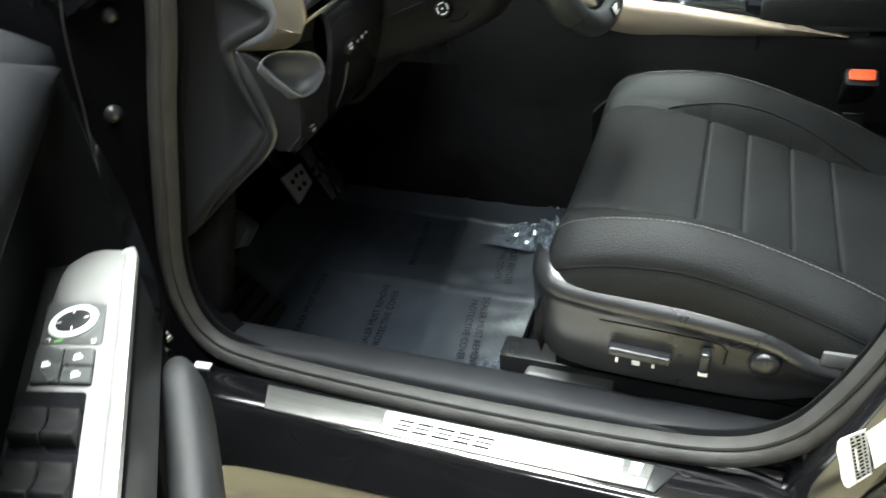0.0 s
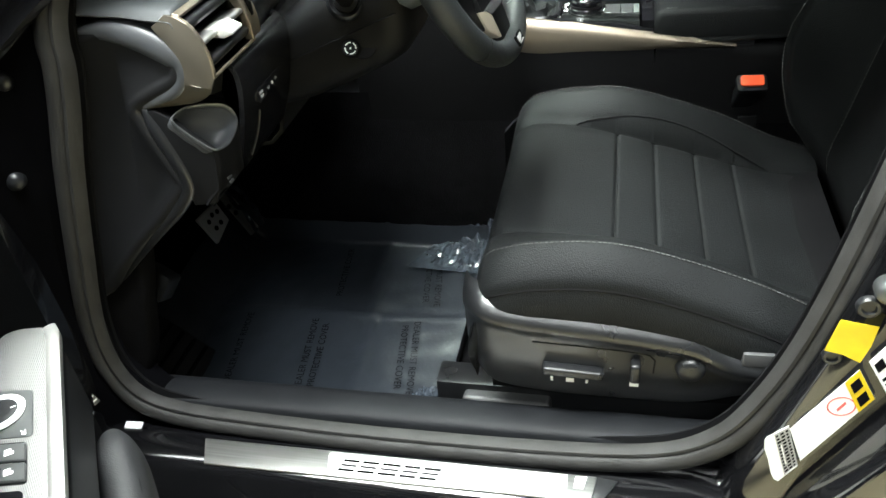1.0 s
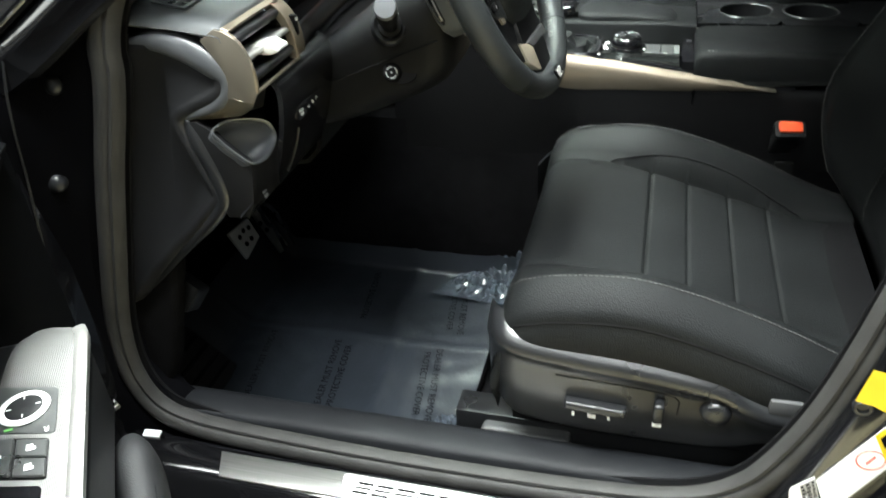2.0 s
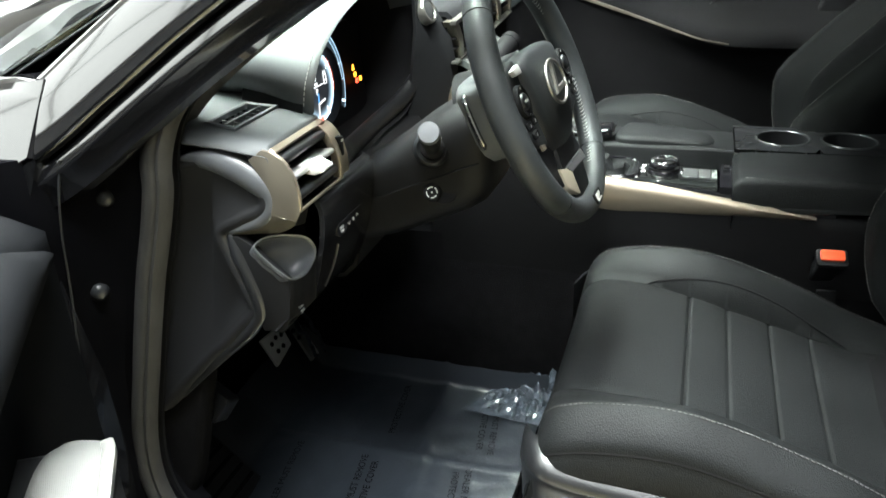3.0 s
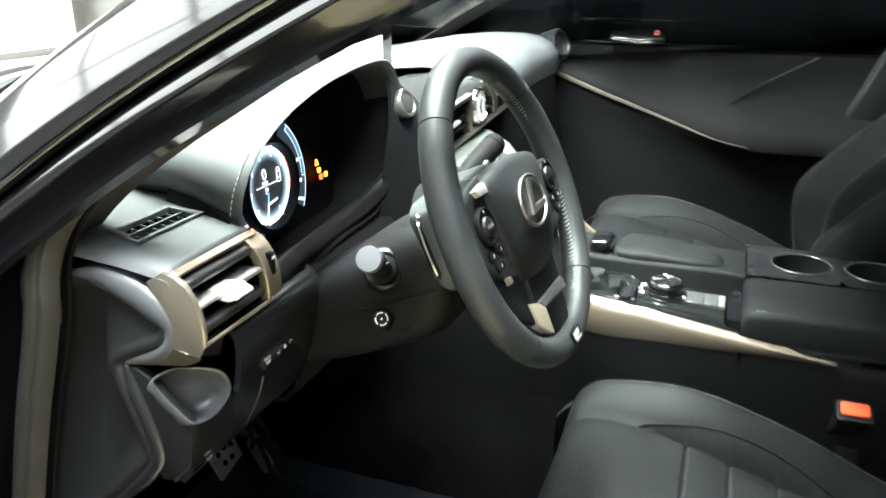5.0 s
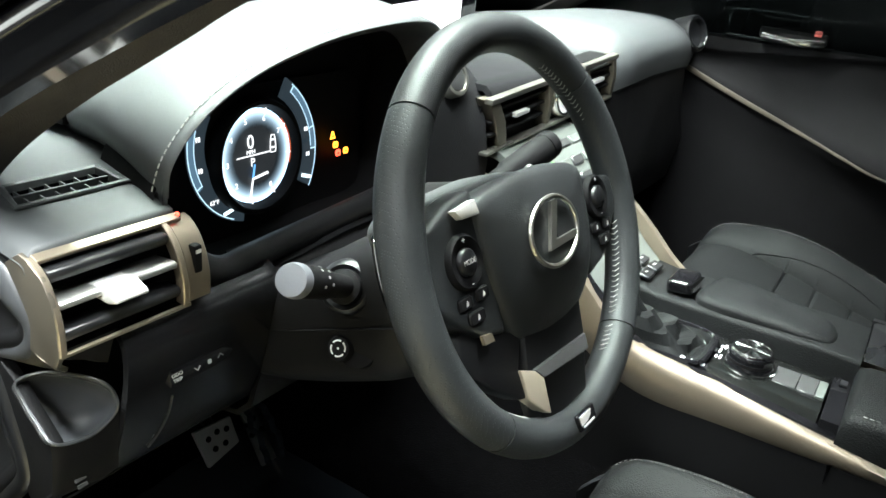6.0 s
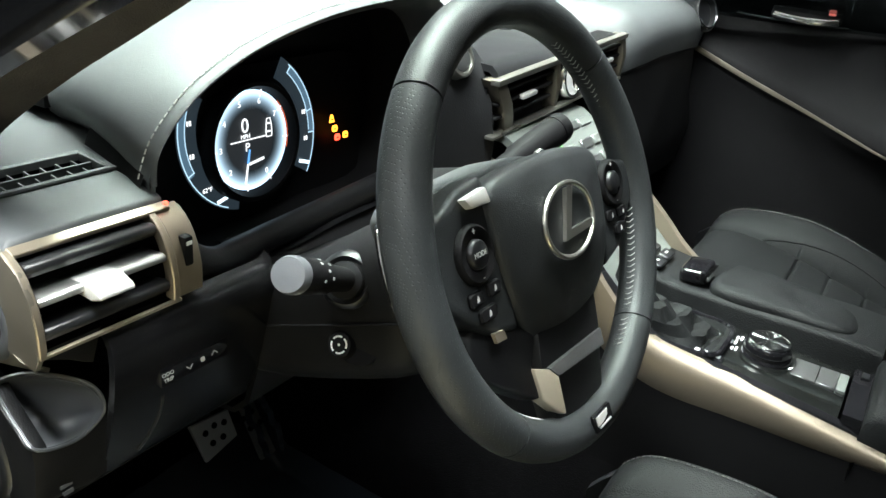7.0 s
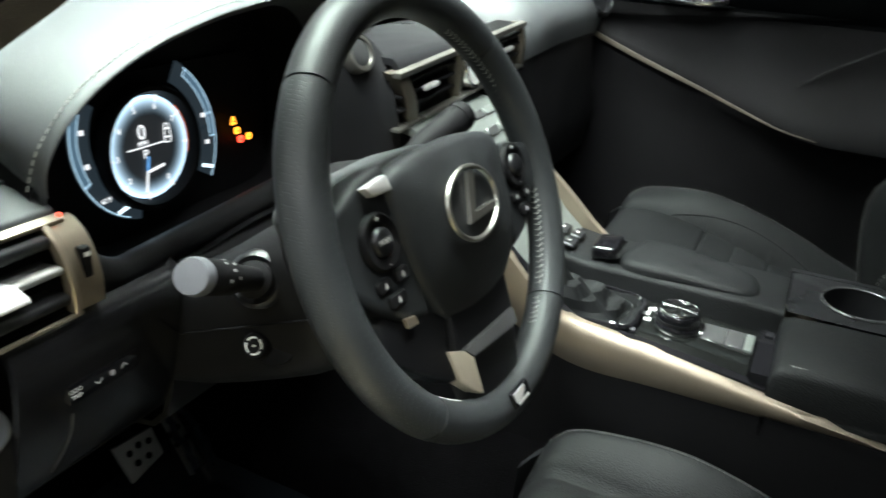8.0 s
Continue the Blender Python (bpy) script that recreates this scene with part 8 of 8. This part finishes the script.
RX, RY = 0.2895, 0.0320
bm = bmesh.new()
add_plate(bm, pose(0, 0, PZ), slanted(RX, RY, 0.060, 0.053, 0.005), 0.0015)
bevel(bm, 0.0008, 1)
block = part("mirror_block", bm, GUNMETAL, door, "dark grey block of the mirror switch", m=DM)
bm = bmesh.new()
sweep(bm, [V(RX + 0.0178 * math.cos(t), RY + 0.0178 * math.sin(t), PZ + 0.0030) for t in [2 * math.pi * i / 48 for i in range(48)]], ring_section(0.0032, 0.0022, 8), closed=True)
part("knob_ring", bm, PAPER, block, "white ring of the mirror adjuster", angle=60, m=DM)
bm = bmesh.new()
add_turned(bm, DM @ V(RX, RY, PZ + 0.001), V(0, 0, 1), [(0, 0.0155), (0.003, 0.0150), (0.0036, 0.011), (0.0030, 0.002)], 36)
part("mirror_knob", bm, HARD, block, "dark mirror adjuster knob", angle=50)
bm = bmesh.new()
for a in range(4):
    add_plate(bm, DM @ pose(RX, RY, PZ + 0.0047, 0, 0, 90 * a) @ pose(0, 0.0115, 0), [(-0.0005, -0.002), (0.0005, -0.002), (0.0005, 0.002), (-0.0005, 0.002)], 0.0003)
add_text(bm, "L", 0.008, DM @ pose(0.3065, 0.0130, PZ + 0.0018, 0, 0, -90))
add_text(bm, "R", 0.008, DM @ pose(0.3215, 0.0510, PZ + 0.0018, 0, 0, -90))
part("switch_print", bm, WHITE_INK, block, "white switch marks")
bm = bmesh.new()
add_plate(bm, DM @ pose(0.3110, 0.0215, PZ + 0.0018), round_rect(0.0025, 0.007, 0.001), 0.0004)
part("indicator", bm, GLOW_GREEN, block, "small yellow-green indicator")
bm = bmesh.new()
add_plate(bm, pose(0, 0, PZ), slanted(0.3465, 0.0290, 0.046, 0.050, 0.004), 0.0012)
lock_block = part("lock_block", bm, MATT, door, "dark block of the lock buttons", m=DM)
for (x, y), (w, h) in (((0.3415, 0.0165), (0.042, 0.022)), ((0.3415, 0.0415), (0.020, 0.024)), ((0.3630, 0.0415), (0.020, 0.024))):
    bm = bmesh.new()
    add_plate(bm, pose(0, 0, PZ + 0.001), slanted(x, y, w, h, 0.002), 0.003)
    bevel(bm, 0.001, 1)
    key = part("door_button", bm, GUNMETAL, lock_block, "dark grey door button", m=DM)
    bm = bmesh.new()
    add_plate(bm, DM @ pose(x, y, PZ + 0.0042), [(-0.003, -0.0035), (0.0035, -0.0035), (0.0035, 0.0035), (0.0005, 0.0035), (0.0, 0.0015), (-0.003, 0.0015)], 0.0003)
    part("button_print", bm, WHITE_INK, key)
bm = bmesh.new()
add_plate(bm, pose(0, 0, PZ), slanted(0.456, 0.0250, 0.164, 0.052, 0.004), 0.0010)
well = part("window_switch_well", bm, PIANO, door, "gloss black window switch well", m=DM)
for x0 in (0.408, 0.462):
    for y in (0.0125, 0.0375):
        bm = bmesh.new()
        prof = [(-0.020, 0), (-0.016, 0.005), (-0.006, 0.003), (0.004, 0.005), (0.016, 0.012), (0.020, 0.008), (0.021, 0)]
        add_prism(bm, [V(x0 + x + 0.4 * (y - 0.025), y - 0.0118, PZ + 0.001 + z) for x, z in prof], (0.0094, 0.0236, 0))
        bevel(bm, 0.001, 1)
        part("window_switch", bm, MATT, well, "dark grey window switch", m=DM)
# rounded pod below the armrest
bm = bmesh.new()
pts = spline([(0.206, 0.083, 0.586), (0.24, 0.086, 0.572), (0.29, 0.088, 0.552), (0.38, 0.088, 0.528), (0.52, 0.084, 0.513)], 30)
sweep(bm, pts, [(0.024 * abs(math.cos(t)) ** 0.75 * (1 if math.cos(t) > 0 else -1), 0.044 * abs(math.sin(t)) ** 0.75 * (1 if math.sin(t) > 0 else -1)) for t in [2 * math.pi * i / 20 for i in range(20)]],
      scale=[0.30 + 0.70 * math.sin(math.pi / 2 * min(1, i / 9)) for i in range(30)])
pod = part("armrest_pod", bm, POD_GREY, door, "rounded charcoal grip pod below the armrest", m=DM, angle=70)
bm = bmesh.new()
sweep(bm, [p + V(0, 0.014, 0.034) for p in pts[9:20]], ring_section(0.0045, 0.007, 10), scale=[0.2 + 0.7 * math.sin(math.pi * (i + 0.5) / 11) for i in range(11)])
part("grip_slot", bm, INK, pod, "dark slot of the grip", m=DM)
# lower pocket and loudspeaker
bm = bmesh.new()
add_turned(bm, V(0.25, 0.034, 0.44), V(0, 1, 0.05), [(0, 0.075), (0.010, 0.078), (0.014, 0.074), (0.011, 0.066), (0.016, 0.04), (0.018, 0.01)], 40)
part("loudspeaker", bm, MATT, door, "round dark loudspeaker cover", m=DM, angle=40)
bm = bmesh.new()
rows = []
for i in range(15):
    f = i / 14
    x = 0.33 + 0.50 * f
    b2 = 0.055 * math.sin(math.pi * min(1, 0.1 + f * 0.9)) ** 0.5
    rows.append([V(x, y, z) for y, z in ((0.02, 0.29), (0.03 + b2, 0.30), (0.036 + b2, 0.36), (0.03 + b2, 0.43), (0.024 + b2, 0.435), (0.02, 0.40))])
add_grid(bm, rows, wrap=True, caps=True)
part("door_pocket", bm, HARD, door, "dark map pocket", m=DM, angle=50)
bm = bmesh.new()
sweep(bm, [(0.012, -0.05, 0.27), (0.010, -0.05, 0.60), (0.012, -0.05, 0.93)], [(-0.010, -0.006), (0.010, -0.006), (0.010, 0.006), (-0.010, 0.006)], up=(0, 1, 0))
part("door_edge_seal", bm, RUBBER, door, "rubber seal on the door edge", m=DM)
bm = bmesh.new()
sweep(bm, [(-0.02, -0.035, 0.80), (0.03, -0.03, 0.80)], [(-0.02, -0.03), (0.02, -0.03), (0.02, 0.03), (-0.02, 0.03)])
part("door_hinge", bm, PAINT, door, "black door hinge", m=DM)
# ---- passenger door, closed ----
pdoor = thing("passenger_door", "closed passenger door with dark trim and a champagne armrest strip", "car door", (0.2, 1.56, 0.3))
bm = bmesh.new()
rows = []
for x in [-0.60, -0.45, -0.30, -0.22, -0.16, -0.10, -0.05, 0.0, 0.05, 0.10, 0.15, 0.20, 0.25, 0.30, 0.45, 0.60]:
    arm_z = smooth_table([(-0.6, 1.00), (-0.22, 0.940), (-0.118, 0.903), (0.029, 0.855), (0.172, 0.812), (0.24, 0.800), (0.6, 0.80)], x)[0]
    zs = max(0.975 + 0.095 * (x + 0.21), arm_z + 0.04)
    bulge = 0.05 * min(1, max(0, (x + 0.05) / 0.3))
    a = arm_z + 0.006
    rows.append([V(x, y, z) for y, z in ((1.60, 0.26), (1.575, 0.262), (1.560, 0.34), (1.555, 0.50), (1.556, arm_z - 0.08), (1.553 - 0.5 * bulge, arm_z - 0.022), (1.549 - bulge, arm_z - 0.006), (1.549 - bulge, a), (1.553 - bulge * 0.8, a + 0.14 * (zs - a)), (1.560 - bulge * 0.2, a + 0.4 * (zs - a)),
                                         (1.562, a + 0.7 * (zs - a)), (1.561, zs - 0.004), (1.556, zs), (1.555, zs + 0.006), (1.560, zs + 0.05), (1.574, 1.10), (1.588, 1.145), (1.60, 1.16))])
add_grid(bm, rows, wrap=True, caps=True)
part("door_trim", bm, MATT, pdoor, "dark moulded passenger door trim", angle=50)
bm = bmesh.new()
strip = spline([(-0.245, 1.548, 0.952), (-0.215, 1.546, 0.939), (-0.118, 1.545, 0.903), (-0.03, 1.540, 0.874), (0.029, 1.534, 0.855), (0.11, 1.520, 0.829), (0.172, 1.507, 0.811), (0.24, 1.500, 0.800)], 48)
sweep(bm, strip, [(-0.004, -0.010), (0.003, -0.010), (0.005, 0.0), (0.003, 0.009), (-0.004, 0.009)], scale=[0.60 - 0.48 * (i / 47) for i in range(48)])
part("armrest_strip", bm, CHEEK, pdoor, "champagne strip sweeping into the armrest")
bm = bmesh.new()
add_box(bm, (-0.032, 1.546, 1.0420), (0.125, 0.012, 0.042))
bevel(bm, 0.006, 3)
recess = part("handle_recess", bm, MATT, pdoor, "dark handle recess")
bm = bmesh.new()
sweep(bm, spline([(-0.150, 1.557, 1.018), (-0.06, 1.557, 1.0155), (0.034, 1.557, 1.018), (0.040, 1.558, 1.024), (0.040, 1.560, 1.060), (0.034, 1.561, 1.066), (-0.06, 1.561, 1.068), (-0.150, 1.561, 1.066), (-0.157, 1.560, 1.060), (-0.157, 1.558, 1.024)], 60, closed=True), ring_section(0.0022, n=6), up=(0, -1, 0), closed=True)
part("recess_frame", bm, DASH, recess, "thin grey frame round the handle recess")
bm = bmesh.new()
sweep(bm, spline([(-0.088, 1.536, 1.026), (-0.06, 1.528, 1.0235), (-0.03, 1.525, 1.0225), (0.0, 1.528, 1.0235), (0.026, 1.536, 1.026)], 16), ring_section(0.004, 0.0065, 8))
part("door_handle", bm, CHROME, recess, "chrome inner door handle")
bm = bmesh.new()
add_box(bm, (0.012, 1.539, 1.043), (0.013, 0.006, 0.011))
bevel(bm, 0.002)
part("lock_tab", bm, RED_INK, recess, "small red lock tab")
bm = bmesh.new()
sweep(bm, spline([(0.155, 1.548, 0.86), (0.22, 1.552, 0.915), (0.30, 1.555, 0.965), (0.36, 1.553, 1.00)], 14), ring_section(0.0015, n=5))
part("trim_crease", bm, HARD, pdoor, "fine crease of the door trim")
